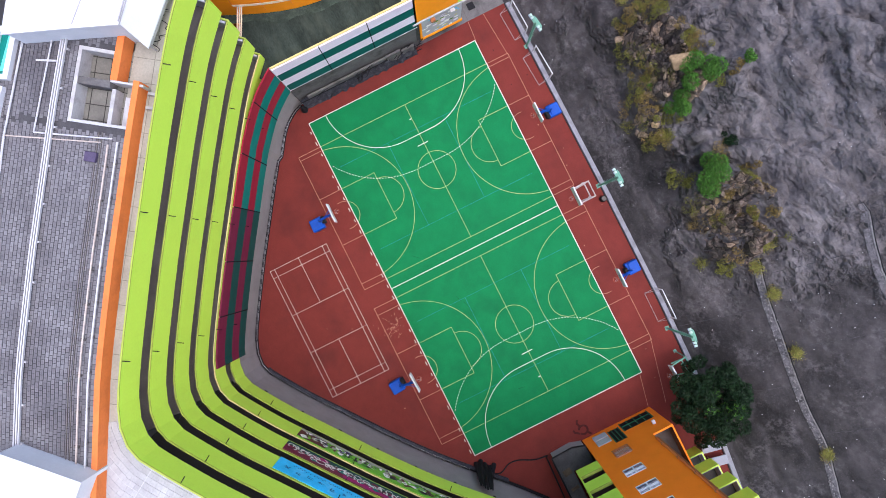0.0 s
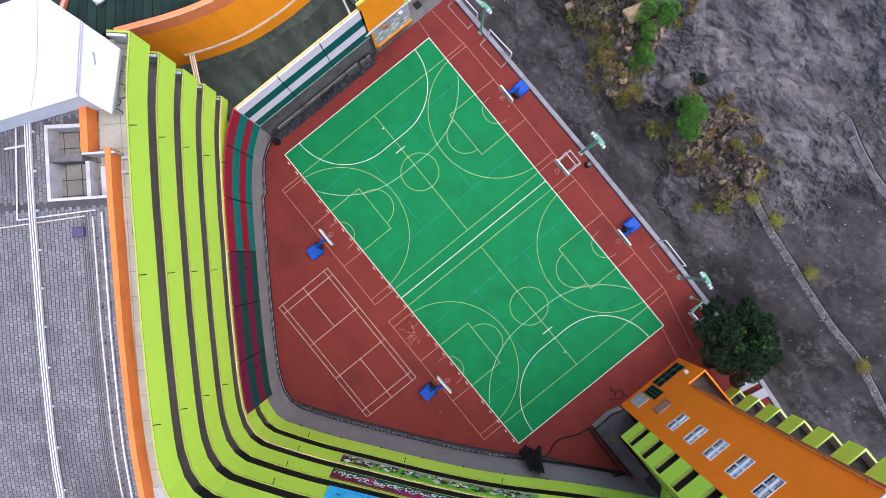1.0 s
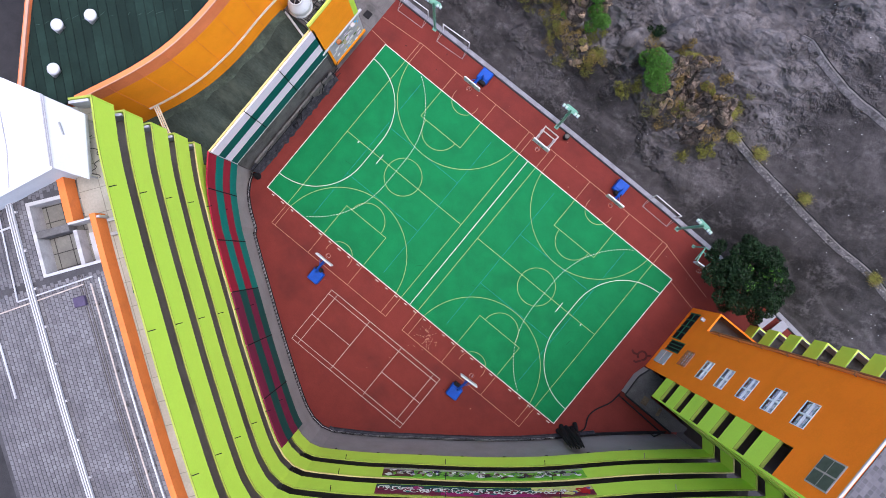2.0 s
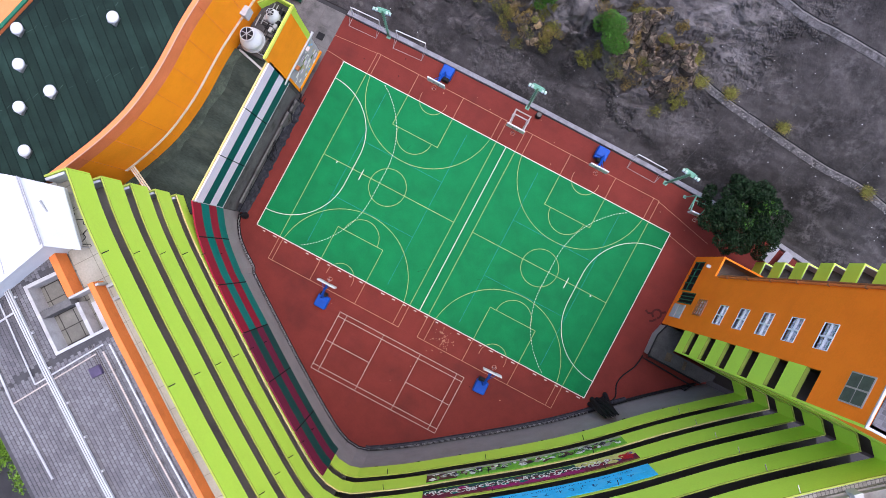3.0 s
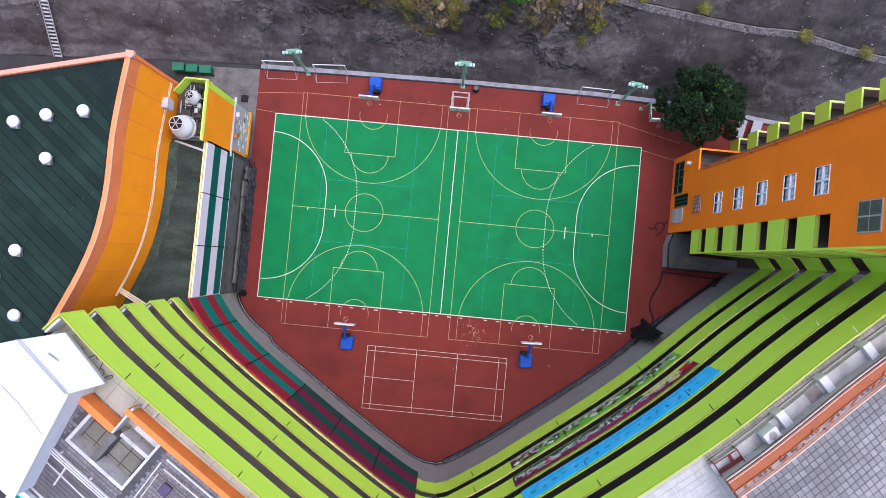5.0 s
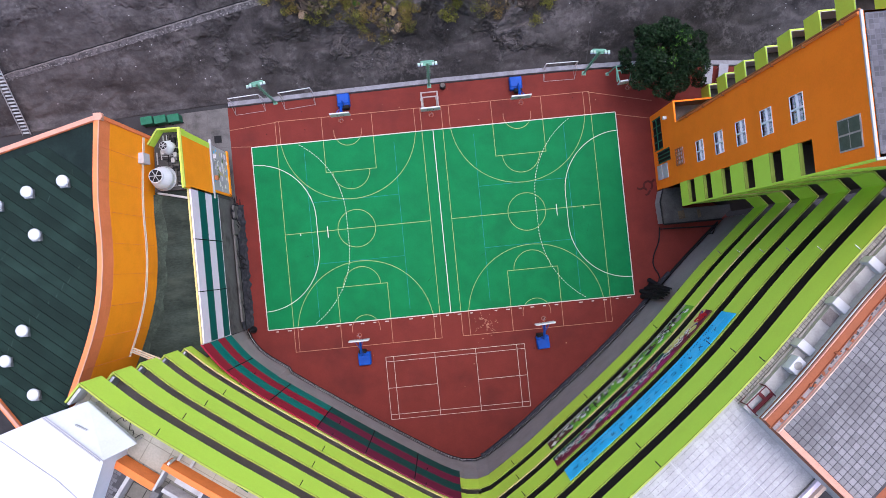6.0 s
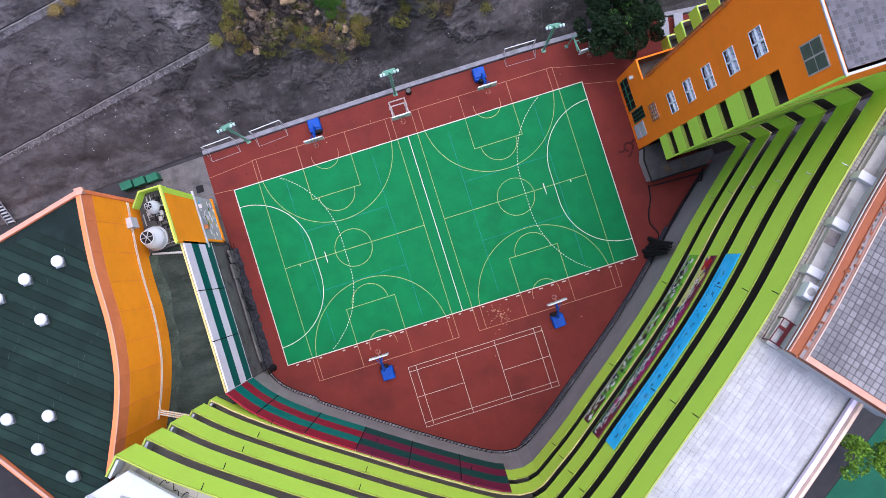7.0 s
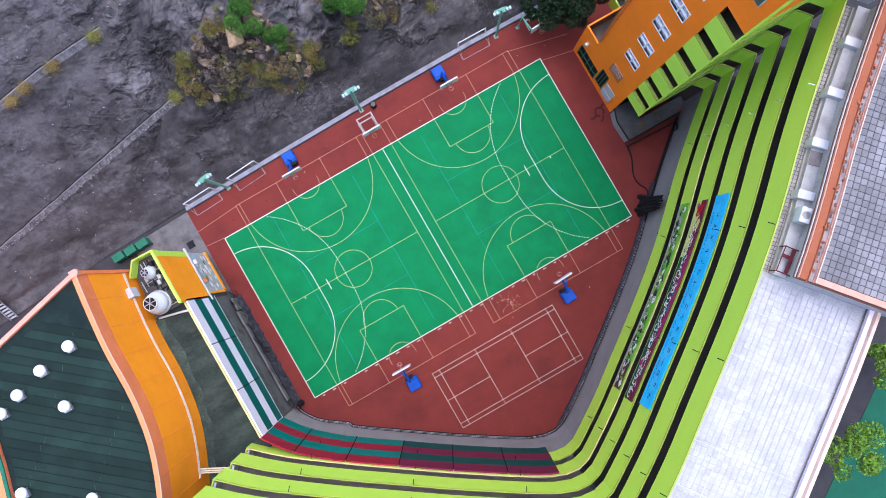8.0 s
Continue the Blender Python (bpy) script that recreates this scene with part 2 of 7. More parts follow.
# East corridors get darker copies of the west tone, standing in for shade.
CORRIDOR_SHADED = material("corridor screed darkened for shade", (0.05, 0.046, 0.044), 0.85, 0.15, 0.6, 9, 0.1)
CORRIDOR_LIT = material("grey brown corridor paint, lit side", (0.185, 0.168, 0.155), 0.85, 0.12, 0.6, 9, 0.1, stain=(0.13, 0.118, 0.108), stain_scale=0.5, stain_amount=0.5)
SHADE_WALL = material("dark grey, doubles as corridor shade", (0.10, 0.092, 0.088), 0.8, 0.1, 0.6, 9, 0.1)
CONCRETE = material("weathered concrete", (0.115, 0.11, 0.11), 0.85, 0.2, 0.7, 10, 0.3, stain=(0.04, 0.038, 0.038), stain_scale=0.6, stain_amount=0.7)
PALE_CONCRETE = material("pale kerb concrete", (0.20, 0.20, 0.228), 0.85, 0.2, 1.2, 10, 0.3, stain=(0.11, 0.11, 0.12), stain_scale=1.0, stain_amount=0.6)
TAN_STONE = material("fresh tan rock", (0.28, 0.20, 0.12), 0.9, 0.25, 1.1, 6, 0.7, stain=(0.15, 0.11, 0.07), stain_scale=0.9, stain_amount=0.6)
ASPHALT = material("asphalt", (0.035, 0.034, 0.037), 0.9, 0.2, 0.5, 12, 0.3)
ROOF_GREEN = material("dark green roof sheet", (0.0075, 0.0155, 0.0140), 0.75, 0.3, 0.5, 7, 0.2, stain=(0.016, 0.03, 0.026), stain_scale=0.9, stain_amount=0.5)
MOSS = material("mossy terrace", (0.026, 0.036, 0.031), 0.85, 0.4, 0.5, 6, 0.3, stain=(0.05, 0.064, 0.052), stain_scale=0.55, stain_amount=0.7, stretch=(0.6, 1.6, 1))
TILE = tiled("grey roof tiles", (0.125, 0.12, 0.132), (0.9, 0.9, 0.95), 0.26, 0.26, 0.02, 0, 0.45, stain=(0.11, 0.106, 0.115), stain_amount=0.8)
TILE_R = tiled("worn beige grey paving", (0.30, 0.283, 0.272), (0.30, 0.30, 0.30), 0.24, 0.24, 0.022, 49, 0.3, stain=(0.19, 0.178, 0.172), stain_amount=0.8)
BEIGE = tiled("beige walkway tiles", (0.33, 0.315, 0.275), (0.55, 0.55, 0.52), 1.4, 1.4, 0.02, 35, 0.08, stain=(0.24, 0.225, 0.195), stain_amount=0.5)
WELL_FLOOR = tiled("stained well tiles", (0.19, 0.183, 0.165), (0.25, 0.25, 0.25), 0.9, 0.9, 0.03, 35, 0.15, stain=(0.10, 0.096, 0.088), stain_amount=0.8)
ROOF_TILE = tile_paint("grey roof tile", (0.150, 0.145, 0.156), 0.17, (0.085, 0.08, 0.09), 0.8)
EAST_TILE = tile_paint("pale grey roof tile", (0.172, 0.167, 0.172), 0.2, (0.105, 0.102, 0.105), 0.7)
TERRACE_TILE = tile_paint("white terrace tile", (0.335, 0.335, 0.345), 0.07, (0.30, 0.30, 0.315), 0.7)
BED = material("dark mortar bed", (0.06, 0.058, 0.063), 0.9, 0.2, 1, 10, 0.1)
PALE_BED = material("grey mortar bed", (0.33, 0.33, 0.335), 0.9, 0.2, 1, 10, 0.1)
WHITE = material("white paint", (0.53, 0.545, 0.58), 0.5, 0.05, 0.8, 9, 0.05, stain=(0.52, 0.52, 0.54), stain_scale=0.7, stain_amount=0.3)
GREY_PLASTER = material("grey plaster", (0.42, 0.42, 0.44), 0.75, 0.1, 0.9, 10, 0.1, stain=(0.28, 0.28, 0.29), stain_scale=0.8, stain_amount=0.5)
STEEL = material("galvanised steel", (0.34, 0.35, 0.36), 0.5, 0.12, 3, 20, 0.05, metal=0.7)
DIRTY_WHITE = material("dirty white paint", (0.40, 0.395, 0.395), 0.7, 0.12, 0.9, 10, 0.1, stain=(0.22, 0.21, 0.205), stain_scale=0.9, stain_amount=0.7)
PALE_WALL = material("pale lilac grey render", (0.33, 0.325, 0.35), 0.7, 0.12, 0.9, 10, 0.1, stain=(0.20, 0.195, 0.21), stain_scale=0.8, stain_amount=0.6)
PALE_PIPE = material("white painted pipe", (0.43, 0.43, 0.45), 0.45, 0.08, 3, 20, 0.03)
MINT = material("mint green painted steel", (0.15, 0.34, 0.26), 0.5, 0.12, 3, 20, 0.05)
DARK_GREEN = material("dark green painted steel", (0.02, 0.12, 0.07), 0.5, 0.15, 3, 20, 0.05)
BLUE = material("blue vinyl padding", (0.008, 0.06, 0.33), 0.45, 0.12, 2, 14, 0.1)
BLACK = material("black rubber and netting", (0.012, 0.012, 0.014), 0.7, 0.2, 3, 20, 0.1)
BROWN = material("brown painted steel", (0.30, 0.12, 0.05), 0.55, 0.15, 3, 20, 0.05)
MAROON = material("maroon steel", (0.10, 0.02, 0.025), 0.5, 0.15, 3, 20, 0.05)
CRIMSON = material("crimson panel paint", (0.27, 0.014, 0.034), 0.55, 0.08, 0.6, 9, 0.05)
PLUM = material("faded plum panel paint", (0.15, 0.016, 0.045), 0.55, 0.08, 0.6, 9, 0.05)
TEAL = material("teal panel paint", (0.005, 0.155, 0.13), 0.55, 0.08, 0.6, 9, 0.05)
DEEP_TEAL = material("deep teal panel paint", (0.006, 0.060, 0.053), 0.55, 0.08, 0.6, 9, 0.05)
SEA_TEAL = material("dark sea green panel paint", (0.004, 0.098, 0.088), 0.5, 0.08, 0.6, 9, 0.05)
LILAC = material("lilac white panel paint", (0.74, 0.66, 0.76), 0.55, 0.06, 0.6, 9, 0.05)
SKY_BLUE = material("sky blue banner cloth", (0.045, 0.47, 0.84), 0.6, 0.15, 0.8, 9, 0.05, stain=(0.16, 0.60, 0.88), stain_scale=0.9, stain_amount=0.5)
LIGHT_BLUE = material("pale blue print", (0.10, 0.52, 0.86), 0.6, 0.1, 2, 10, 0.0)
LILAC_GREY = material("pale grey table top", (0.25, 0.255, 0.30), 0.6, 0.1, 2, 10, 0.0)
NAVY = material("navy print", (0.01, 0.06, 0.22), 0.6, 0.1, 2, 10, 0.0)
PRINT_WHITE = material("white print", (0.78, 0.78, 0.74), 0.6, 0.08, 2, 10, 0.0)
STONE_PRINT = material("beige grey print", (0.34, 0.33, 0.28), 0.6, 0.2, 2, 10, 0.0)
BROWN_PRINT = material("dark red brown print", (0.10, 0.035, 0.03), 0.6, 0.3, 2, 10, 0.0)
LEAF_PRINT = material("deep leaf print", (0.07, 0.22, 0.03), 0.6, 0.3, 2, 10, 0.0)
VIOLET_PRINT = material("violet print", (0.10, 0.09, 0.30), 0.6, 0.2, 2, 10, 0.0)
YELLOW_PRINT = material("pale yellow print", (0.62, 0.58, 0.20), 0.6, 0.2, 2, 10, 0.0)
MAGENTA_PRINT = material("magenta print", (0.33, 0.015, 0.13), 0.6, 0.15, 2, 10, 0.0)
PRINT_RED = material("red print", (0.50, 0.02, 0.03), 0.6, 0.1, 2, 10, 0.0)
PRINT_GREEN = material("leaf green print", (0.16, 0.42, 0.04), 0.6, 0.15, 2, 10, 0.0)
PRINT_DARK = material("dark print", (0.03, 0.02, 0.03), 0.6, 0.1, 2, 10, 0.0)
LEAF = material("dark tree leaves", (0.0095, 0.024, 0.0095), 0.5, 0.3, 0.7, 5, 0.0, island=0.55)
BUSH = material("bright bush leaves", (0.052, 0.135, 0.02), 0.55, 0.3, 0.9, 5, 0.0, island=0.5)
OLIVE = material("olive dry scrub", (0.13, 0.13, 0.03), 0.7, 0.3, 0.9, 5, 0.0, island=0.5)
STRAW = material("straw dry grass", (0.17, 0.125, 0.045), 0.75, 0.3, 0.9, 5, 0.0, island=0.5)
FRESH = material("yellow green tree leaves", (0.11, 0.21, 0.02), 0.55, 0.3, 0.9, 5, 0.0, island=0.5)
BARK = material("bark", (0.10, 0.075, 0.055), 0.9, 0.3, 3, 14, 0.5)
AWNING = material("green sports floor", (0.008, 0.075, 0.042), 0.6, 0.15, 0.6, 9, 0.1)
GLASS = bpy.data.materials.new("window glass")
GLASS.use_nodes = True
gb = GLASS.node_tree.nodes["Principled BSDF"]
gb.inputs["Base Color"].default_value = (0.95, 0.95, 0.98, 1)
gb.inputs["Roughness"].default_value = 0.03
gb.inputs["IOR"].default_value = 1.45
gb.inputs["Transmission Weight"].default_value = 0.85
FRAME_WHITE = material("white window paint", (0.78, 0.79, 0.82), 0.45, 0.05, 2, 14, 0.02)
CURTAIN = material("lilac curtain cloth", (0.70, 0.63, 0.76), 0.9, 0.1, 1.0, 20, 0.1)
BLUE_GREY = material("blue grey blind", (0.28, 0.33, 0.46), 0.8, 0.1, 1.0, 20, 0.1)
FOREST = material("grey green tinted window", (0.085, 0.10, 0.075), 0.5, 0.15, 3, 20, 0.05)
TAN_PIPE = material("dirty tan pipe", (0.42, 0.36, 0.32), 0.6, 0.15, 2, 14, 0.05)
BENCH = material("dirty drain concrete", (0.105, 0.1, 0.108), 0.9, 0.5, 2.6, 11, 0.9, stain=(0.035, 0.033, 0.036), stain_scale=1.6, stain_amount=0.85)
LIP_GREY = material("pale cement", (0.19, 0.182, 0.185), 0.9, 0.35, 2.0, 11, 0.5, stain=(0.09, 0.086, 0.088), stain_scale=1.4, stain_amount=0.7)
BEDROCK = bedrock("broken brown bedrock")
RUST_ORANGE = material("weathered orange fascia paint", (0.245, 0.080, 0.038), 0.65, 0.1, 0.6, 9, 0.08, stain=(0.20, 0.070, 0.036), stain_scale=0.8, stain_amount=0.5)
PEACH = material("pale peach coping", (0.58, 0.42, 0.33), 0.65, 0.1, 1.5, 12, 0.1)
GUTTER_GREY = material("dusty pink grey gutter", (0.21, 0.185, 0.185), 0.8, 0.3, 1.6, 12, 0.3, stain=(0.10, 0.085, 0.08), stain_scale=1.2, stain_amount=0.7)
RUST = material("bright rust", (0.26, 0.085, 0.04), 0.85, 0.4, 3, 14, 0.4)
TAR = material("stained roofing felt", (0.058, 0.056, 0.057), 0.85, 0.3, 0.7, 9, 0.3, stain=(0.075, 0.072, 0.07), stain_scale=0.5, stain_amount=0.7)
BROWN_STAIN = material("brown roof stain", (0.075, 0.055, 0.035), 0.85, 0.4, 1.2, 9, 0.1)
# Corridor brown with the interior's shade mixed into the tone.
DIM = material("shade-darkened corridor brown", (0.075, 0.055, 0.053), 0.85, 0.1, 0.6, 9, 0.1)


# ---------------------------------------------------------------- building blocks
def link_mesh(name, me, mats, parent=None, label=""):
    ob = new(name, me)
    for m in (mats if isinstance(mats, (list, tuple)) else [mats]):
        if m.name not in [x.name for x in me.materials if x]:
            me.materials.append(m)
    if parent:
        ob.parent = parent
    if label:
        ob["label"] = label
    return ob


def part(name, bm, mat, parent=None, label=""):
    me = bpy.data.meshes.new(name)
    bmesh.ops.recalc_face_normals(bm, faces=bm.faces[:])
    bm.to_mesh(me)
    bm.free()
    return link_mesh(name, me, mat, parent, label)


def thing(name, label, category, group="", kind="", at=(0, 0, 0), turn=0):
    ob = new(name)
    ob.empty_display_size = 0.3
    ob.matrix_world = pose(*at, 0, 0, turn)
    return tagged(ob, label, category, group, kind)


def block(bm, x0, y0, z0, x1, y1, z1, m=None):
    vs = [bm.verts.new((x, y, z)) for z in (z0, z1) for x, y in ((x0, y0), (x1, y0), (x1, y1), (x0, y1))]
    for f in ((3, 2, 1, 0), (4, 5, 6, 7), (0, 1, 5, 4), (1, 2, 6, 5), (2, 3, 7, 6), (3, 0, 4, 7)):
        bm.faces.new([vs[i] for i in f])
    if m is not None:
        bmesh.ops.transform(bm, matrix=m, verts=vs)
    return vs


def boxed(*args, bevel=0.0):
    """A new bmesh with one or more boxes; args are six-tuples."""
    bm = bmesh.new()
    for a in args:
        block(bm, *a)
    if bevel:
        bmesh.ops.bevel(bm, geom=bm.edges[:], offset=bevel, segments=1, affect="EDGES")
    return bm


def prism(points, z0, z1):
    bm = bmesh.new()
    lo = [bm.verts.new((x, y, z0)) for x, y in points]
    hi = [bm.verts.new((x, y, z1)) for x, y in points]
    bm.faces.new(lo[::-1])
    bm.faces.new(hi)
    c = len(points)
    for i in range(c):
        j = (i + 1) % c
        bm.faces.new((lo[i], lo[j], hi[j], hi[i]))
    return bm


def rod(bm, a, b, r, sides=8, r2=None):
    a, b = Vector(a), Vector(b)
    q = (b - a).to_track_quat("Z", "Y").to_matrix().to_4x4()
    rings = []
    for p, rad in ((a, r), (b, r if r2 is None else r2)):
        rings.append([bm.verts.new(p + q @ Vector((rad * math.cos(6.28319 * i / sides), rad * math.sin(6.28319 * i / sides), 0))) for i in range(sides)])
    for i in range(sides):
        j = (i + 1) % sides
        bm.faces.new((rings[0][i], rings[0][j], rings[1][j], rings[1][i]))
    bm.faces.new(rings[0][::-1])
    bm.faces.new(rings[1])


def rods(pairs, r, sides=8):
    bm = bmesh.new()
    for a, b in pairs:
        rod(bm, a, b, r, sides)
    return bm


def lathe(profile, sides=20, at=(0, 0, 0)):
    """A turned solid about z from (radius, height) pairs."""
    bm = bmesh.new()
    rings = [[bm.verts.new((at[0] + r * math.cos(6.28319 * i / sides), at[1] + r * math.sin(6.28319 * i / sides), at[2] + z)) for i in range(sides)] for r, z in profile]
    for lo, hi in zip(rings, rings[1:]):
        for i in range(sides):
            j = (i + 1) % sides
            bm.faces.new((lo[i], lo[j], hi[j], hi[i]))
    bm.faces.new(rings[0][::-1])
    bm.faces.new(rings[-1])
    return bm


def smooth_curve(pts, step=0.9):
    """Catmull-Rom through plan points, sampled about every step metres."""
    p = [Vector(q) for q in pts]
    p = [2 * p[0] - p[1]] + p + [2 * p[-1] - p[-2]]
    out = []
    for i in range(1, len(p) - 2):
        c = max(1, int((p[i + 1] - p[i]).length / step))
        for j in range(c):
            t = j / c
            out.append(0.5 * (2 * p[i] + (p[i + 1] - p[i - 1]) * t + (2 * p[i - 1] - 5 * p[i] + 4 * p[i + 1] - p[i + 2]) * t * t
                              + (3 * p[i] - p[i - 1] - 3 * p[i + 1] + p[i + 2]) * t ** 3))
    out.append(p[-2])
    return out


def shifted(line, d):
    """The plan line moved d metres to its right."""
    out = []
    for i, p in enumerate(line):
        a = line[max(0, i - 1)]
        b = line[min(len(line) - 1, i + 1)]
        v = (b - a).normalized()
        out.append(p + Vector((v.y, -v.x)) * d)
    return out


def strip(line, d0, d1, z0, z1):
    """A solid that follows a plan line between two offsets and two heights."""
    bm = bmesh.new()
    rows = []
    for a, b in zip(shifted(line, d0), shifted(line, d1)):
        rows.append([bm.verts.new((*a, z0)), bm.verts.new((*b, z0)), bm.verts.new((*b, z1)), bm.verts.new((*a, z1))])
    for r, s in zip(rows, rows[1:]):
        for i in range(4):
            j = (i + 1) % 4
            bm.faces.new((r[i], r[j], s[j], s[i]))
    bm.faces.new(rows[0][::-1])
    bm.faces.new(rows[-1])
    return bm


def cut_line(line, s0, s1):
    """The stretch of a plan line between two lengths along it."""
    out, run = [], 0.0
    for a, b in zip(line, line[1:]):
        seg = (b - a).length
        for s in (s0, s1):
            if run <= s < run + seg:
                out.append(a + (b - a) * ((s - run) / seg))
        if s0 < run + seg < s1:
            out.append(b)
        run += seg
    return out


def along(line, s):
    """The point and the direction at a length along a plan line."""
    run = 0.0
    for a, b in zip(line, line[1:]):
        seg = (b - a).length
        if s <= run + seg or b is line[-1]:
            return a + (b - a) * ((s - run) / seg), (b - a).normalized()
        run += seg


def length(line):
    return sum((b - a).length for a, b in zip(line, line[1:]))


def paint(name, lines, width, z, mat, parent, label=""):
    """Painted ground lines: thin raised ribbons along lists of plan points."""
    bm = bmesh.new()
    for pts in lines:
        v = [Vector(p) for p in pts]
        rows = []
        for a, b in zip(shifted(v, -width / 2), shifted(v, width / 2)):
            rows.append((bm.verts.new((*a, z)), bm.verts.new((*b, z))))
        for r, s in zip(rows, rows[1:]):
            bm.faces.new((r[0], r[1], s[1], s[0]))
    me = bpy.data.meshes.new(name)
    bm.normal_update()
    for f in bm.faces:
        if f.normal.z < 0:
            f.normal_flip()
    bm.to_mesh(me)
    bm.free()
    return link_mesh(name, me, mat, parent, label)


def arc(cx, cy, r, a0, a1, c=40):
    return [(cx + r * math.cos(radians(a0 + (a1 - a0) * i / c)), cy + r * math.sin(radians(a0 + (a1 - a0) * i / c))) for i in range(c + 1)]


def leaves(name, blobs, count, size, mat, parent, rng, label="", drop=0.0):
    """A crown of many small folded leaves round uneven clumps (centre, radii)."""
    vs, fs = [], []
    weight = [b[1][0] * b[1][1] for b in blobs]
    for _ in range(count):
        c, r = rng.choices(blobs, weight)[0]
        d = Vector((rng.gauss(0, 1), rng.gauss(0, 1), rng.gauss(0, 1))).normalized()
        k = rng.uniform(0.55, 1.08) ** 0.6
        p = Vector((c[0] + d.x * r[0] * k, c[1] + d.y * r[1] * k, c[2] + d.z * r[2] * k))
        u = Vector((rng.gauss(0, 1), rng.gauss(0, 1), rng.gauss(0, 0.6) - drop)).normalized()
        w = u.cross(Vector((rng.gauss(0, 1), rng.gauss(0, 1), rng.gauss(0, 1)))).normalized()
        s = size * rng.uniform(0.6, 1.5)
        i = len(vs)
        vs += [p - u * s, p + w * s * 0.45 - u * s * 0.1, p + u * s, p - w * s * 0.45 + u * s * 0.1]
        fs.append((i, i + 1, i + 2, i + 3))
    me = bpy.data.meshes.new(name)
    me.from_pydata(vs, [], fs)
    return link_mesh(name, me, mat, parent, label)


def tufts(name, centre, spread, count, height, mat, parent, rng):
    """Grass: many narrow bent blades."""
    vs, fs = [], []
    for _ in range(count):
        x, y = centre[0] + rng.gauss(0, spread), centre[1] + rng.gauss(0, spread)
        z = centre[2]
        a, h = rng.uniform(0, 6.28), height * rng.uniform(0.5, 1.2)
        d = Vector((math.cos(a), math.sin(a), 0))
        s = Vector((-d.y, d.x, 0)) * 0.016
        p = Vector((x, y, z))
        m, e = p + d * h * 0.35 + Vector((0, 0, h * 0.7)), p + d * h * 0.9 + Vector((0, 0, h * 0.8))
        i = len(vs)
        vs += [p - s, p + s, m + s * 0.8, m - s * 0.8, e]
        fs += [(i, i + 1, i + 2, i + 3), (i + 3, i + 2, i + 4)]
    me = bpy.data.meshes.new(name)
    me.from_pydata(vs, [], fs)
    return link_mesh(name, me, mat, parent)


def lay_tiles(name, line, o0, o1, z, pitch, gap, mat, parent, label, lone=300, depth=None):
    """Tiles set side by side along a plan line: the first rows are pieces of their own, the rest one joined mesh. With a depth the rows are staggered."""
    half, t = (pitch - gap) / 2, 0.02
    deep = (depth - gap) / 2 if depth else half
    corner = [(-half, -deep), (half, -deep), (half, deep), (-half, deep)]
    box_v = [(x, y, -0.01) for x, y in corner] + [(x * 0.97, y * 0.97, t) for x, y in corner]
    box_f = [(4, 5, 6, 7), (0, 1, 5, 4), (1, 2, 6, 5), (2, 3, 7, 6), (3, 0, 4, 7)]
    me = bpy.data.meshes.new(name)
    me.from_pydata(box_v, [], box_f)
    me.materials.append(mat)
    vs, fs, made = [], [], 0
    r = random.Random(5)
    for j in range(int((o1 - o0) / (depth or pitch))):
        off = o0 + (depth or pitch) * (j + 0.5)
        row = shifted(line, off)
        for i in range(int(length(row) / pitch - 0.5)):
            p, d = along(row, pitch * (i + (0.5 if depth is None or j % 2 else 0.95)))
            m = pose(p.x, p.y, z + r.uniform(-0.004, 0.004), r.uniform(-0.4, 0.4), r.uniform(-0.4, 0.4), math.degrees(math.atan2(d.y, d.x)))
            if made < lone:
                ob = new(name, me)
                ob.matrix_world = m
                ob.parent = parent
                made += 1
            else:
                k = len(vs)
                vs += [m @ Vector(v) for v in box_v]
                fs += [tuple(k + a for a in f) for f in box_f]
    if fs:
        rest = bpy.data.meshes.new(name)
        rest.from_pydata(vs, [], fs)
        tagged(link_mesh(name + "_field", rest, mat, parent, label), kind="stuff")


# ---------------------------------------------------------------- plan
BAND = [8.4, 11.82, 15.24, 18.66, 22.08, 25.5]   # tops of the six corridor parapets
BAND_H = 2.25
DECK = 24.2
FACE = smooth_curve([(-21.8, -8.54), (-19.43, -10.64), (-15.39, -13.61), (-12.81, -15.39), (-9.8, -17.46), (-8.25, -18.5), (-4.35, -21.01), (-2.3, -22.19), (-1.15, -22.62),
                     (-0.1, -22.71), (0.8, -22.46), (1.61, -21.96), (4.21, -20.22), (6.92, -18.18), (11.83, -14.44), (15.86, -11.06), (20.35, -6.75), (23.57, -3.9), (26.16, -1.71)])
FACE_LEN = length(FACE)
CORNER = min(range(len(FACE)), key=lambda i: (FACE[i] - Vector((-0.1, -22.7))).length)
S_CORNER = length(FACE[:CORNER + 1])
WRAP = [FACE[-2], FACE[-1], Vector((25.5, -0.95)), Vector((25.3, -0.9)), Vector((20.5, -0.9))]
OUT = shifted(FACE, 0.75)
# the striped cladding leaves the boundary wall, bends and then lies on the corridor face
CLAD = smooth_curve([(-20.76, -8.42), (-20.32, -9.05), (-19.35, -10.3), (-18.1, -11.5), (-16.55, -12.8)], 0.5) + cut_line(FACE, 7.4, S_CORNER - 1.6)
FOOT = shifted(smooth_curve([(-20.9, -8.5), (-20.62, -9.35), (-19.85, -10.55), (-18.75, -11.55), (-17.2, -12.62)], 0.5), 0.0) + shifted(cut_line(FACE, 6.6, FACE_LEN - 0.1), 0.5)

# ---------------------------------------------------------------- ground
ground = part("ground", prism([(-400, -400), (400, -400), (400, 400), (-400, 400)], -0.6, -0.06), ASPHALT)
tagged(ground, "dark asphalt ground spreading round the school", "ground", kind="structure")

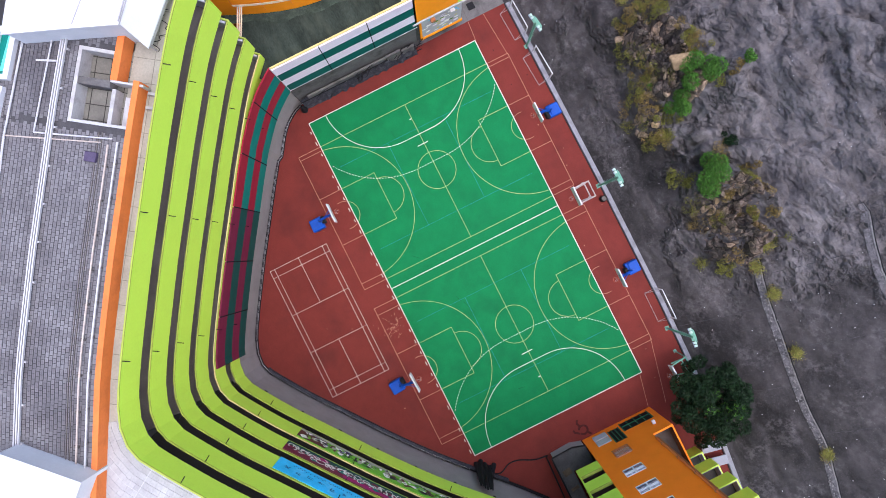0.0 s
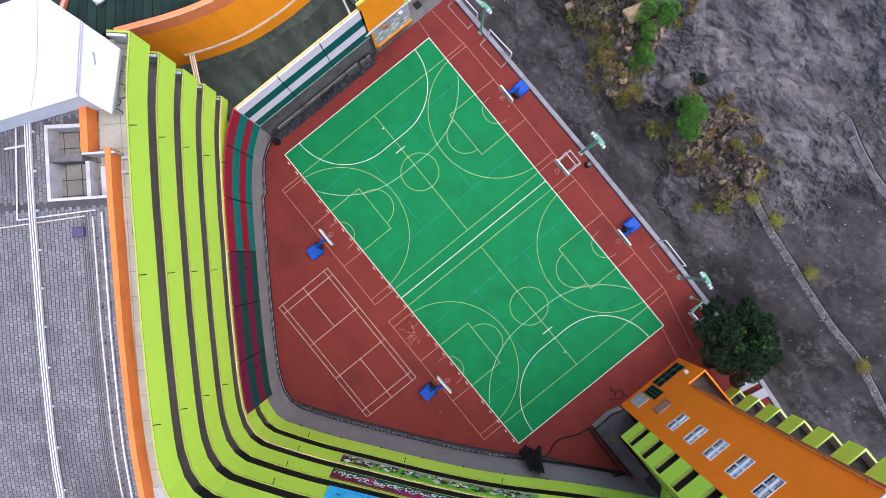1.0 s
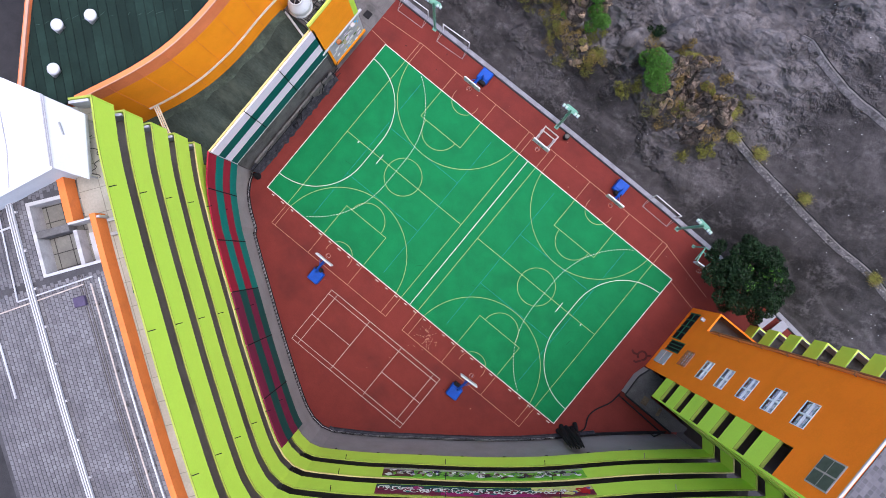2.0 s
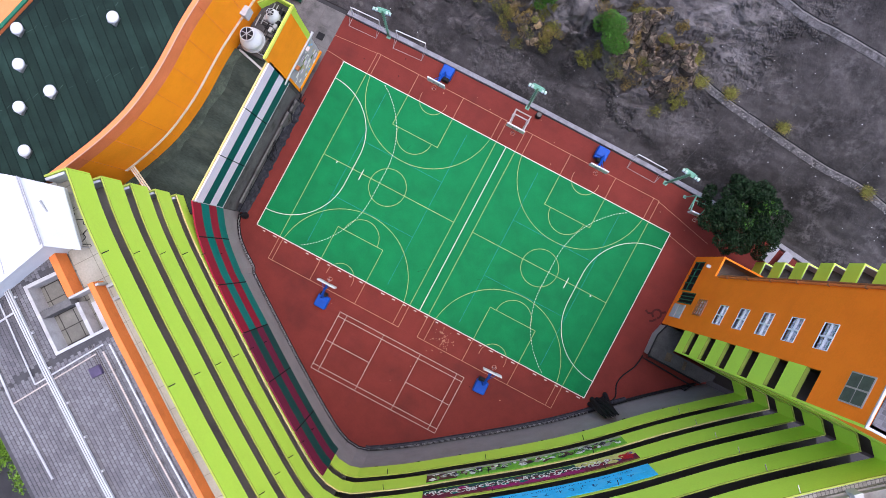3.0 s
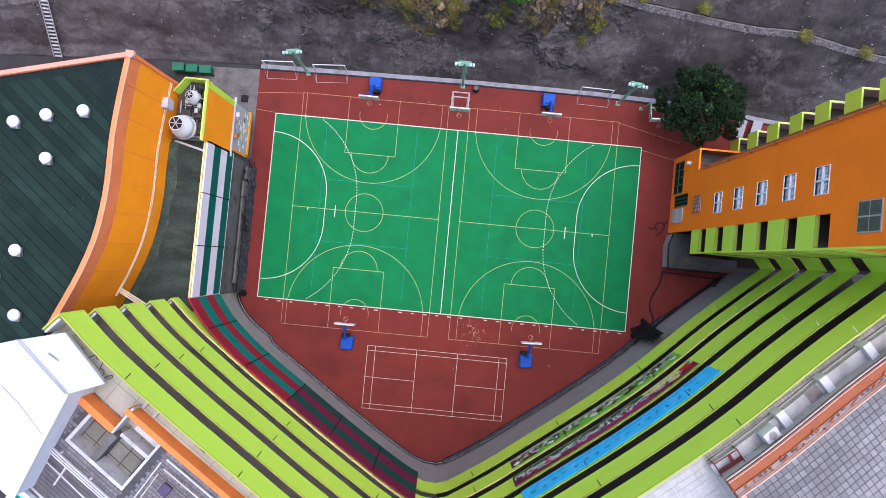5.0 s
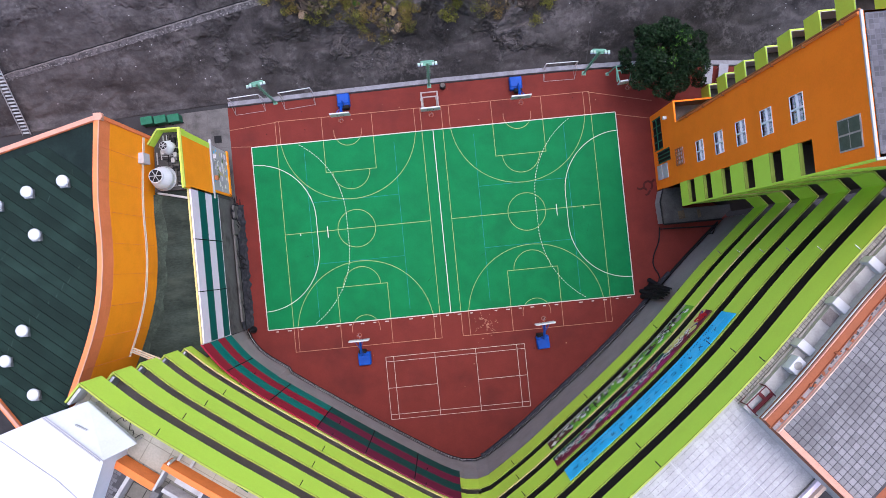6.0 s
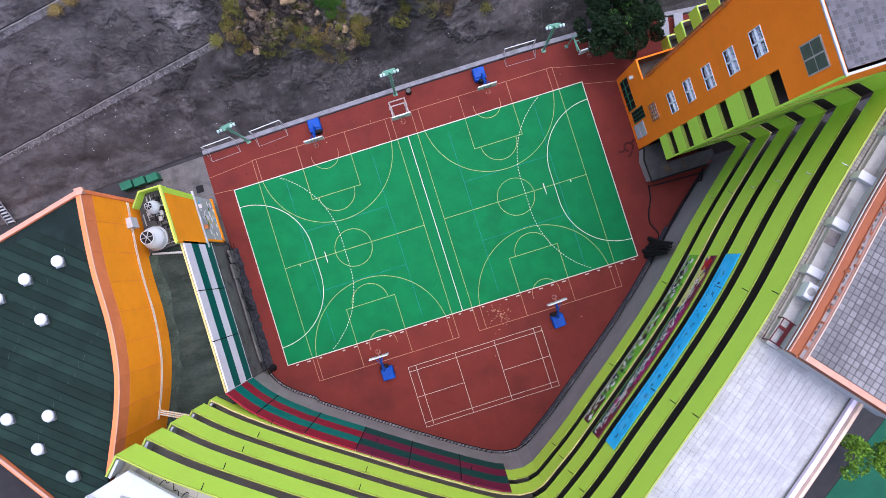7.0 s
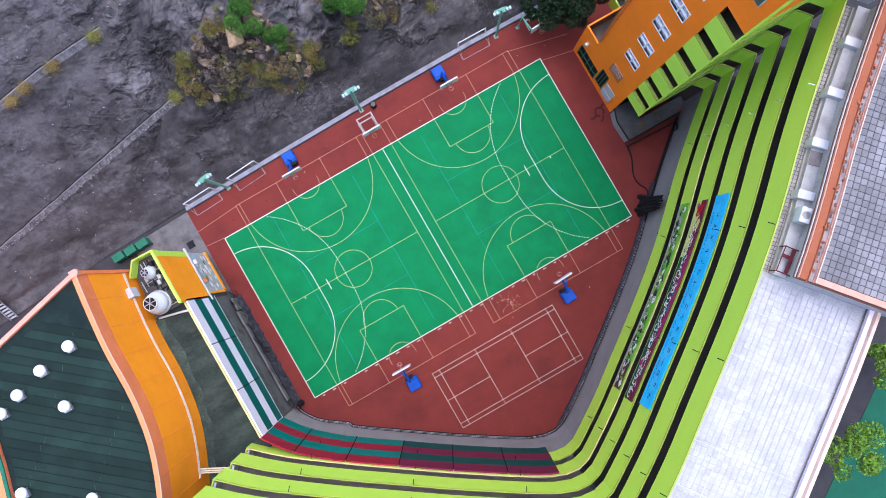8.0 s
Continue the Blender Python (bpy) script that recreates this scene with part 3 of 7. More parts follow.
KERB = [Vector(p) for p in ((-46, 12.0), (-29, 13.0), (-20.6, 13.3), (-10, 13.5), (0, 13.65), (12, 13.65), (18, 13.5), (25.5, 12.9), (31, 12.3), (60, 9.5))]
court_edge = [(-20.75, -8.9), (-20.75, 13.2)] + [(p.x, p.y - 0.1) for p in KERB[2:9]] + [(31, 1), (26, 0)] + [tuple(p) for p in reversed(OUT)]
pavement = part("pavement", prism(court_edge, -0.3, 0.0), RED)
tagged(pavement, "brick red acrylic playground surface, slightly stained", "pavement", kind="structure")
path = part("pavement", prism([(-27, -12), (-20.75, -12), (-20.75, 13.25), (-27, 13.05)], -0.3, -0.01), CONCRETE)
tagged(path, "stained grey concrete yard behind the hall", "pavement", kind="structure")
for a, b in (((-26.6, 11.2), (-20.8, 11.2)), ((-26.6, 9.4), (-20.8, 9.4)), ((-24.9, 8.6), (-24.9, 13.0)), ((-22.8, 8.6), (-22.8, 13.1))):
    paint("slab_joint", [[a, b]], 0.05, -0.004, SHADE_WALL, path, "dark slab joint")
part("drain_grate", boxed((-22.3, 9.9, -0.02, -21.6, 10.6, 0.01)), BLACK, path, "black drain grate")
part("rust_patch", prism([(-26.2, 9.7), (-25.3, 9.6), (-25.1, 10.9), (-26.0, 11.0)], -0.02, -0.005), CONCRETE, path, "dusty patch")
kerb = part("kerb", strip(KERB[2:], -0.42, 0.0, -0.3, 0.24), PALE_CONCRETE)
tagged(kerb, "pale grey concrete kerb at the foot of the slope", "kerb", kind="structure")

CX0, CX1, CY0, CY1 = -18.78, 16.87, -8.75, 9.13
CXM, CYM = (CX0 + CX1) / 2, (CY0 + CY1) / 2
court = part("court_surface", prism([(CX0, CY0), (CX1, CY0), (CX1, CY1), (CX0, CY1)], -0.02, 0.006), GREEN)
tagged(court, "bright green acrylic multi-sport court with faded markings", "court", kind="structure")

ZL = 0.012
paint("boundary_line", [[(CX0, CY0), (CX1, CY0)], [(CX1, CY0), (CX1, CY1)], [(CX1, CY1), (CX0, CY1)], [(CX0, CY1), (CX0, CY0)]], 0.085, ZL + 0.004, WHITE_LINE, court, "cream boundary line")
paint("centre_line", [[(CXM - 0.05, CY0), (CXM - 0.05, CY1)]], 0.072, ZL + 0.006, WHITE_LINE, court, "white centre line")
for side, (ex, sg) in enumerate(((CX0, 1), (CX1, -1))):
    six = arc(ex, CYM + 1.5, 5.65, 90, 0, 24) + arc(ex, CYM - 1.5, 5.65, 0, -90, 24)
    nine = arc(ex, CYM + 1.5, 8.6, 75, 0, 40) + arc(ex, CYM - 1.5, 8.6, 0, -75, 40)
    six = [(ex + sg * (x - ex), y) for x, y in six]
    nine = [(ex + sg * (x - ex), y) for x, y in nine]
    nine = [p for p in nine if CY0 < p[1] < CY1]
    paint("goal_area_line", [six], 0.062, ZL + 0.005, WHITE_LINE, court, "white goal area arc")
    v = [Vector(p) for p in nine]
    dash, tot = [], length(v)
    s = 0.1
    while s + 0.15 < tot:
        dash.append([tuple(p) for p in cut_line(v, s, s + 0.15)])
        s += 0.29
    paint("free_throw_line", [d for d in dash if len(d) > 1], 0.06, ZL + 0.008, WHITE_LINE, court, "white dashed arc")
    paint("penalty_mark", [[(ex + sg * 6.65, CYM - 0.55), (ex + sg * 6.65, CYM + 0.55)]], 0.08, ZL + 0.007, WHITE_LINE, court)
    paint("keeper_mark", [[(ex + sg * 4, CYM - 0.1), (ex + sg * 4, CYM + 0.1)]], 0.1, ZL + 0.007, WHITE_LINE, court)

YT, YB = 11.4, -11.1
for x0, x1, cx in ((-16.28, -2.08, -9.3), (-0.03, 14.5, 7.3)):
    g, r = [], []
    g += [[(x0, CY0), (x0, CY1)], [(x1, CY0), (x1, CY1)], [(x0, 0.32), (x1, 0.32)], arc(cx, 0.3, 1.83, 0, 360, 48)]
    r += [[(x0, YB), (x0, CY0)], [(x1, YB), (x1, CY0)], [(x0, CY1), (x0, YT)], [(x1, CY1), (x1, YT)], [(x0, YB), (x1, YB)], [(x0, YT), (x1, YT)]]
    for end, sg, ft in ((YT, -1, 5.97), (YB, 1, -5.26)):
        edge = CY1 if sg < 0 else CY0
        by = end + sg * 1.6
        g.append([(cx + a, ft + sg * b) for a, b in arc(0, 0, 1.8, 0, 180, 30)])
        g += [[(cx - 2.45, edge), (cx - 2.45, ft), (cx - 2.449, ft), (cx + 2.449, ft), (cx + 2.45, ft), (cx + 2.45, edge)]]
        r += [[(cx - 2.45, end), (cx - 2.45, edge)], [(cx + 2.45, end), (cx + 2.45, edge)], [(cx - 6.6, end), (cx - 6.6, edge)], [(cx + 6.6, end), (cx + 6.6, edge)]]
        three = [(cx + a, by + sg * b) for a, b in arc(0, 0, 6.6, 0, 180, 60)]
        three = [(cx + 6.6, edge)] + [p for p in three if (p[1] - edge) * sg > 0.05] + [(cx - 6.6, edge)]
        g.append(three)
        ring = [(cx + a, by + sg * b) for a, b in arc(0, 0, 1.35, -10, 190, 30)]
        g.append([p for p in ring if (p[1] - edge) * sg >= 0])
        r.append([p for p in ring if (p[1] - edge) * sg <= 0.05 and p[0] < cx])
        r.append([p for p in ring if (p[1] - edge) * sg <= 0.05 and p[0] > cx])
    paint("basketball_line", [a for a in g if len(a) > 1], 0.062, ZL, YELLOW_LINE, court, "faded yellow basketball markings")
    paint("basketball_line", [a for a in r if len(a) > 1], 0.055, 0.006, PINK_LINE, pavement, "faded cream basketball markings")
    vb = []
    for bx in (cx - 4.4, cx + 4.4):
        vb.append([(bx, CY0 + 0.8), (bx, CY1 - 0.8)])
    vb += [[(cx - 4.4, y), (cx + 4.4, y)] for y in (CYM - 3, CYM + 3)]
    paint("volleyball_line", vb, 0.036, ZL - 0.003, BLUE_LINE, court, "worn blue volleyball markings")
paint("touch_line", [[(-20.7, 9.35), (CX0, 9.2)], [(-20.7, 11.0), (-16.2, 11.35)], [(14.35, 11.35), (20.5, 9.9)], [(CX1, 8.9), (20.6, 8.1)]], 0.045, 0.006, PINK_LINE, pavement)

# badminton court, near 13.4 x 6.1 m, edges placed to fit the camera's view
bx0, bx1, by0, by1 = -7.7, 5.78, -18.45, -12.42
bl = [[(bx0, y), (bx1, y)] for y in (by0, by0 + 0.46, by1 - 0.46, by1)] + [[(x, by0), (x, by1)] for x in (bx0, bx0 + 0.76, bx1 - 0.76, bx1)]
bm_x = (bx0 + bx1) / 2
bl += [[(bm_x - 1.98, by0), (bm_x - 1.98, by1)], [(bm_x + 1.98, by0), (bm_x + 1.98, by1)], [(bx0, (by0 + by1) / 2), (bm_x - 1.98, (by0 + by1) / 2)], [(bm_x + 1.98, (by0 + by1) / 2), (bx1, (by0 + by1) / 2)]]
paint("badminton_line", bl, 0.048, 0.007, WORN_WHITE, pavement, "off-white badminton markings")

DAMP = material("damp red acrylic", (0.055, 0.011, 0.010), 0.6, 0.25, 2, 9, 0.05)


def kerb_gap(x, y):
    """Inside the open part of the playground."""
    return y > -9 or (-14 < x < 12 and y > -21 + 0.62 * abs(x))


rng = random.Random(4)
for i in range(30):
    x = CX0 + 0.9 + i * 1.18
    if x < CX1 and i % 7 != 3:
        w = 0.13 + 0.05 * (i % 2)
        paint("number_mark", [[(x - w, CY0 - 0.22), (x + w, CY0 - 0.22)]], 0.1, 0.007, WORN_WHITE, pavement)
for i in range(60):
    x, y, a = rng.gauss(2.2, 0.5), rng.gauss(-10.35, 0.6), rng.uniform(0, 3.1)
    d = rng.uniform(0.03, 0.1)
    paint("worn_fleck", [[(x - d * math.cos(a), y - d * math.sin(a)), (x + d * math.cos(a), y + d * math.sin(a))]], rng.uniform(0.03, 0.06), 0.008, PINK_LINE, pavement)
SCUFFED = material("scuffed green acrylic", (0.003, 0.085, 0.028), 0.7, 0.2, 1.5, 12, 0.05)
for x, y, l, a in ((3.2, -3.1, 1.5, 0.35), (2.4, -3.5, 0.7, 0.3), (-9.5, 4.2, 0.8, 1.2), (8.6, 5.1, 1.0, -0.4), (-3.0, -5.6, 0.9, 0.8), (13.0, -2.2, 0.7, 1.4), (-14.6, -2.0, 0.8, 0.1)):
    paint("scuff_mark", [[(x, y), (x + l * math.cos(a), y + l * math.sin(a))]], 0.035, 0.0085, SCUFFED, court, "dark scuff on the court")
for i in range(26):
    x, y, r0 = rng.uniform(-20.0, 19.5), rng.choice((rng.uniform(9.5, 13.0), rng.uniform(-19.0, -9.2))), rng.uniform(0.03, 0.08)
    if kerb_gap(x, y):
        part("paint_chip", prism([(x + r0 * rng.uniform(0.6, 1.2) * math.cos(k * 1.05), y + r0 * rng.uniform(0.6, 1.2) * math.sin(k * 1.05)) for k in range(6)], 0.001, 0.006), rng.choice((PINK_LINE, DAMP)), pavement)


# ---------------------------------------------------------------- slope
CHANNEL = [Vector(p) for p in ((-60, 14.6), (-39.2, 17.5), (-26.3, 19.4), (-14.5, 21.2), (-2, 21.9), (11.0, 21.3), (14.6, 20.7), (24.3, 19.8), (29.0, 19.7), (35.7, 18.7), (60, 15.8))]
UPPER = [Vector(p) for p in ((-60, 21.5), (-27.2, 26.3), (-16.4, 27.3), (0, 29.5), (9.5, 28.6), (15.0, 27.7), (23.8, 27.4), (40, 25.5), (60, 22.5))]


def kerb_y(x):
    for a, b in zip(KERB, KERB[1:]):
        if a.x <= x <= b.x:
            return a.y + (b.y - a.y) * (x - a.x) / (b.x - a.x)
    return KERB[0].y if x < 0 else KERB[-1].y


def bench_y(line, x):
    for a, b in zip(line, line[1:]):
        if a.x <= x <= b.x:
            return a.y + (b.y - a.y) * (x - a.x) / (b.x - a.x)
    return 99.0


OUTCROPS = [((-10.0, 21.3), (3.1, 2.1), 1.0), ((-6.6, 21.8), (2.9, 2.5), 1.3), ((-4.2, 18.9), (1.9, 1.2), 0.8), ((4.6, 21.2), (3.5, 2.6), 1.3), ((8.2, 20.7), (2.9, 2.7), 1.5)]


def slope_z(x, y):
    base = kerb_y(x) + 0.35
    if y < base:
        return 0.1
    z = min(0.7 * (y - 13.9), 0.7 * (base - 13.9) + (y - base) * 1.6)
    crag = max(0.0, min(1.0, (x + 18) / 6)) * max(0.0, min(1.0, (14 - x) / 6)) * max(0.0, min(1.0, (y - 15.5) / 5))
    rough = 0.2 + 0.8 * crag
    fade = min(1.0, (y - base) / 1.2)
    for bench in (CHANNEL, UPPER):
        near = abs(y - 0.1 - bench_y(bench, x)) / 1.4
        if near < 1 and not (-14.5 < x < 11.0):
            fade *= 0.04 + 0.96 * near * near
    a, c = 0.96 * x + 0.28 * y, -0.28 * x + 0.96 * y
    z += fade * rough * 1.3 * noise.fractal(Vector((a * 0.16, c * 0.26, 0.3)), 0.9, 2.1, 5)
    warp = 0.9 * noise.noise(Vector((x * 0.5, y * 0.5, 4)))
    z += fade * rough * 3.8 * (abs(noise.noise(Vector((a * 0.17, c * 0.36 + 0.4 * warp, 1.7)))) - 0.2)
    z += fade * rough * 1.7 * (abs(noise.noise(Vector((a * 0.36 + warp, c * 0.75 + warp, 5.1)))) - 0.2)
    z += fade * rough * 0.4 * (abs(noise.noise(Vector((a * 1.1, c * 1.6 + warp, 9.3)))) - 0.2)
    for (ox, oy), (rx, ry), h in OUTCROPS:
        d = ((x - ox) / rx) ** 2 + ((y - oy) / ry) ** 2
        if d < 1:
            z += h * (1 - d) ** 1.2 * (0.75 + 0.7 * noise.noise(Vector((x * 0.9, y * 0.9, 2))) + 0.3 * noise.noise(Vector((x * 2.4, y * 2.4, 5))))
    return max(z, 0.05)


def sheet(name, x0, x1, nx, y1, ny, mat):
    xs = np.linspace(x0, x1, nx)
    vs, fs = [], []
    for j in range(ny):
        f = (j / (ny - 1)) ** 1.35
        for x in xs:
            y0 = kerb_y(x) + 0.35
            y = y0 + (y1 - y0) * f
            vs.append((float(x), y, slope_z(float(x), y) if j else -0.1))
    for j in range(ny - 1):
        for i in range(nx - 1):
            a = j * nx + i
            fs.append((a, a + 1, a + nx + 1, a + nx))
    me = bpy.data.meshes.new(name)
    me.from_pydata(vs, [], fs)
    ob = link_mesh(name, me, mat)
    for p in me.polygons:
        p.use_smooth = True
    return ob


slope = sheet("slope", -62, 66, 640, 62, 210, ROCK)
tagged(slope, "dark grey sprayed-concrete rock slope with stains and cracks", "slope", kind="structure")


def outcrop(centre, radii, h, label):
    """Bare bedrock standing out of the slope: tilted broken blocks fading into the ground at the rim."""
    c, vs, fs = 130, [], []
    for j in range(c):
        for i in range(c):
            u, v = 2.2 * i / (c - 1) - 1.1, 2.2 * j / (c - 1) - 1.1
            x, y = centre[0] + u * radii[0], centre[1] + v * radii[1]
            rim = u * u + v * v + 0.45 * noise.noise(Vector((x * 0.7, y * 0.7, 3)))
            lift = max(-0.6, min(1.0, (0.85 - rim) * 2.2))
            p = Vector((x * 0.7 + 0.2 * y, y * 0.85, 0))
            d, q = noise.voronoi(p)
            tone, tilt = noise.noise(q[0] * 3.1), noise.noise_vector(q[0] * 2.3)
            step = 0.55 + 1.3 * tone + 0.9 * (tilt.x * (p.x - q[0].x) + tilt.y * (p.y - q[0].y))
            q2 = noise.voronoi(p * 2.7)[1]
            step += 0.75 * noise.noise(q2[0] * 4.7) + 0.25 * noise.noise(Vector((x * 3.1, y * 3.1, 8))) - 0.25 * max(0.0, 0.16 - (d[1] - d[0])) / 0.16
            vs.append((x, y, slope_z(x, y) - 0.12 + (max(0.0, lift) * h * max(step, 0.05) if lift > 0 else lift * 0.5)))
    for j in range(c - 1):
        for i in range(c - 1):
            a = j * c + i
            fs.append((a, a + 1, a + c + 1, a + c))
    me = bpy.data.meshes.new("rock_outcrop")
    me.from_pydata(vs, [], fs)
    return tagged(link_mesh("rock_outcrop", me, BEDROCK), label, "rock outcrop", "rock outcrops")


for oc, orad, rise in OUTCROPS:
    outcrop(oc, orad, 0.75 + 0.4 * rise, "jagged brown and tan bedrock breaking out of the grey slope")


def draped(name, line, w, lift, mat, label, parent):
    """A concrete band laid on the slope along a plan line."""
    line = smooth_curve([tuple(p) for p in line], 0.7)
    bm = bmesh.new()
    rows = []
    for i, (a, b) in enumerate(zip(shifted(line, -w / 2), shifted(line, w / 2))):
        j = 0.09 * noise.noise(Vector((a.x * 0.7, 3, 0)))
        za, zb = slope_z(a.x, a.y + j) + lift, slope_z(b.x, b.y + j) + lift
        rows.append([bm.verts.new((a.x, a.y + j, za - 0.4)), bm.verts.new((b.x, b.y + j, zb - 0.4)), bm.verts.new((b.x, b.y + j, zb)), bm.verts.new((a.x, a.y + j, za))])
    for r, s in zip(rows, rows[1:]):
        for i in range(4):
            k = (i + 1) % 4
            bm.faces.new((r[i], r[k], s[k], s[i]))
    return part(name, bm, mat, parent, label)


for bench in (CHANNEL[:4], CHANNEL[5:], UPPER[:3], UPPER[4:]):
    draped("drain_channel", bench, 0.42, 0.05, BENCH, "rubbly grey concrete drainage bench", slope)
    # Raised black strip stands in for the slot's shade; nothing is cut.
    draped("channel_slot", [p + Vector((0, 0.33)) for p in bench], 0.1, 0.055, BLACK, "black strip for the slot beside the bench", slope)
    draped("channel_lip", [p + Vector((0, 0.25)) for p in bench], 0.07, 0.1, LIP_GREY, "pale cement edge", slope)
rubble = bmesh.new()
rrng = random.Random(77)
for bench in (CHANNEL[:4], CHANNEL[5:]):
    run = length(bench)
    for i in range(int(run * 7)):
        p, dr = along(bench, rrng.uniform(0, run))
        x, y = p.x, p.y + rrng.uniform(-0.26, 0.14)
        if abs(x) > 42:
            continue
        r = rrng.uniform(0.03, 0.1)
        g = bmesh.ops.create_icosphere(rubble, subdivisions=1, radius=r)
        for v in g["verts"]:
            v.co = v.co * rrng.uniform(0.6, 1.25) + Vector((x, y, slope_z(x, y) + 0.07))
tagged(part("rubble", rubble, LIP_GREY, slope, "loose pale stones in the drainage bench"), kind="stuff")

# shotcrete panel joints and weep pipes
for x0, y0, y1 in ((-33.5, 13.6, 20.5), (-30.5, 19, 26), (-22.5, 14, 21), (14.5, 14.3, 20.5), (12.5, 22, 28), (27.5, 20, 26.5), (22, 14, 19.6), (19.5, 22, 27.4)):
    n = 14
    bm = bmesh.new()
    prev = None
    for i in range(n + 1):
        y = y0 + (y1 - y0) * i / n
        x = x0 + 0.28 * (y - y0) * (1 if x0 > 0 else -1) * 0.35
        row = [bm.verts.new((x - 0.022, y, slope_z(x, y) + 0.012)), bm.verts.new((x + 0.022, y, slope_z(x, y) + 0.012))]
        if prev:
            bm.faces.new((prev[0], prev[1], row[1], row[0]))
        prev = row
    part("panel_joint", bm, BED, slope, "dark construction joint")
wrng = random.Random(31)
bm = bmesh.new()
for i in range(300):
    x, y = wrng.uniform(-45, 45), wrng.uniform(14.6, 34)
    if -16 < x < 11 and 18 < y < 27:
        continue
    z = slope_z(x, y)
    rod(bm, (x, y, z - 0.1), (x, y - 0.06, z + 0.06), 0.035, 5)
tagged(part("weep_pipe", bm, GREY_PLASTER, slope, "pale plastic weep pipes"), kind="stuff")

# ---------------------------------------------------------------- main school building
school = thing("school_building", "six-storey school building with lime green corridor parapets and curved corner", "building")
# west run in the lit tone, east run in the shaded one
part("body", strip(cut_line(FACE, 0.0, S_CORNER), 2.3, 7.6, 0.0, DECK - 0.25), CORRIDOR_LIT, school, "grey corridor wall")
part("body", strip(cut_line(FACE, S_CORNER, FACE_LEN - 0.01), 2.3, 7.6, 0.0, DECK - 0.25), SHADE_WALL, school, "corridor wall with shade in its colour")
part("podium_wall", strip(FOOT, 0.0, 0.3, 0.0, BAND[0] - 1.4), GREY_WALL, school, "smooth grey ground-storey wall")
for k, top in enumerate(BAND):
    full = FACE + WRAP[2:]
    band = part("parapet", strip(full, 0.0, 0.09, top - BAND_H, top - 0.07), LIME, school, "lime green corridor parapet")
    part("coping", strip(full, -0.01, 0.085, top - 0.07, top), CREAM if k == 1 else LIME_TOP, band, "pale coping")
    if k < 5:
        # floor beyond the corner is painted darker as shade
        part("corridor_floor", strip(cut_line(FACE, 0.0, S_CORNER), 0.09, 2.3, top - 1.4, top - 1.2), CORRIDOR_LIT, school)
        part("corridor_floor", strip(cut_line(FACE, S_CORNER, FACE_LEN - 0.01), 0.09, 2.3, top - 1.4, top - 1.2), CORRIDOR_SHADED, school)
    d = (FACE[1] - FACE[0]).normalized()
    n = Vector((d.y, -d.x))
    ret = [FACE[0] + n * 1.3 - d * 0.02, FACE[0] - d * 0.02]
    part("end_parapet", strip(ret, -0.09, 0.0, top - BAND_H, top - 0.07), LIME, school, "lime green end parapet")
    part("end_coping", strip(ret, -0.105, 0.015, top - 0.07, top), LIME_TOP, school, "pale coping")
    part("end_wall", strip([FACE[0] + n * 1.3, FACE[0] + n * 0.2], 0.05, 0.2, top - 1.2, top - 0.02), GREY_PLASTER, school)
    for i in range(7):
        s = 5.0 + i * (FACE_LEN - 9) / 6.2
        p, dr = along(FACE, s)
        q = Vector((-dr.y, dr.x))
        bm = bmesh.new()
        rod(bm, (*(p - q * 0.1), top - 0.12), (*(p + q * 0.4), top - 0.18), 0.028, 6)
        part("drain_spout", bm, BLACK if i < 6 else STEEL, school, "thin drain spout")
part("deck", strip(FACE, 0.09, 2.3, DECK - 0.25, DECK), BEIGE, school, "beige tiled roof walkway")

# weep holes in the ground-storey wall: black discs painted for their dark insides
for i in range(9):
    p, dr = along(FACE, S_CORNER - 1.6 + i * 3.7)
    q = Vector((-dr.y, dr.x))
    bm = bmesh.new()
    rod(bm, (*(p - q * 0.6), 4.6), (*(p - q * 0.48), 4.6), 0.15, 14)
    part("weep_hole", bm, BLACK, school, "black disc in place of a drain hole")

# left wing roof
LW = cut_line(FACE, 9.2, S_CORNER - 3.0)
dl = (LW[-1] - LW[-2]).normalized()
LW = LW + [LW[-1] + dl * 3, LW[-1] + dl * 7.5]
LK = cut_line(FACE, 6.15, 9.2) + LW[1:]
part("roof_kerb", strip(LK, 1.18, 1.5, DECK - 0.02, 25.25), FASCIA, school, "orange roof kerb")
part("roof_deck", strip(LW, 1.5, 9.6, DECK - 0.3, 25.14), BED, school, "grey tiled flat roof")
LW0 = cut_line(FACE, 4.4, 9.2)
part("roof_kerb", strip(cut_line(FACE, 3.5, 6.3), 2.4, 2.8, DECK - 0.02, 25.25), FASCIA, school, "orange roof kerb")
part("roof_deck", strip(LW0, 4.8, 9.6, DECK - 0.3, 25.14), BED, school, "grey tiled flat roof")
part("roof_deck", strip(cut_line(FACE, 3.5, 4.75), 2.8, 4.8, DECK - 0.3, 25.14), BED, school, "grey tiled flat roof")
part("roof_deck", strip(cut_line(FACE, 8.85, 9.2), 1.45, 4.8, DECK - 0.3, 25.14), BED, school, "grey tiled flat roof")
part("light_well_floor", strip(cut_line(FACE, 4.4, 9.2), 1.45, 4.8, DECK - 0.26, DECK - 0.05), WELL_FLOOR, school, "tiled light well floor")
part("well_frame", strip(cut_line(FACE, 4.75, 8.85), 4.6, 4.8, DECK - 0.1, 25.2), DIRTY_WHITE, school, "white light well frame")
part("well_frame", strip(cut_line(FACE, 4.75, 4.95), 2.8, 4.6, DECK - 0.1, 25.2), DIRTY_WHITE, school, "white light well frame")
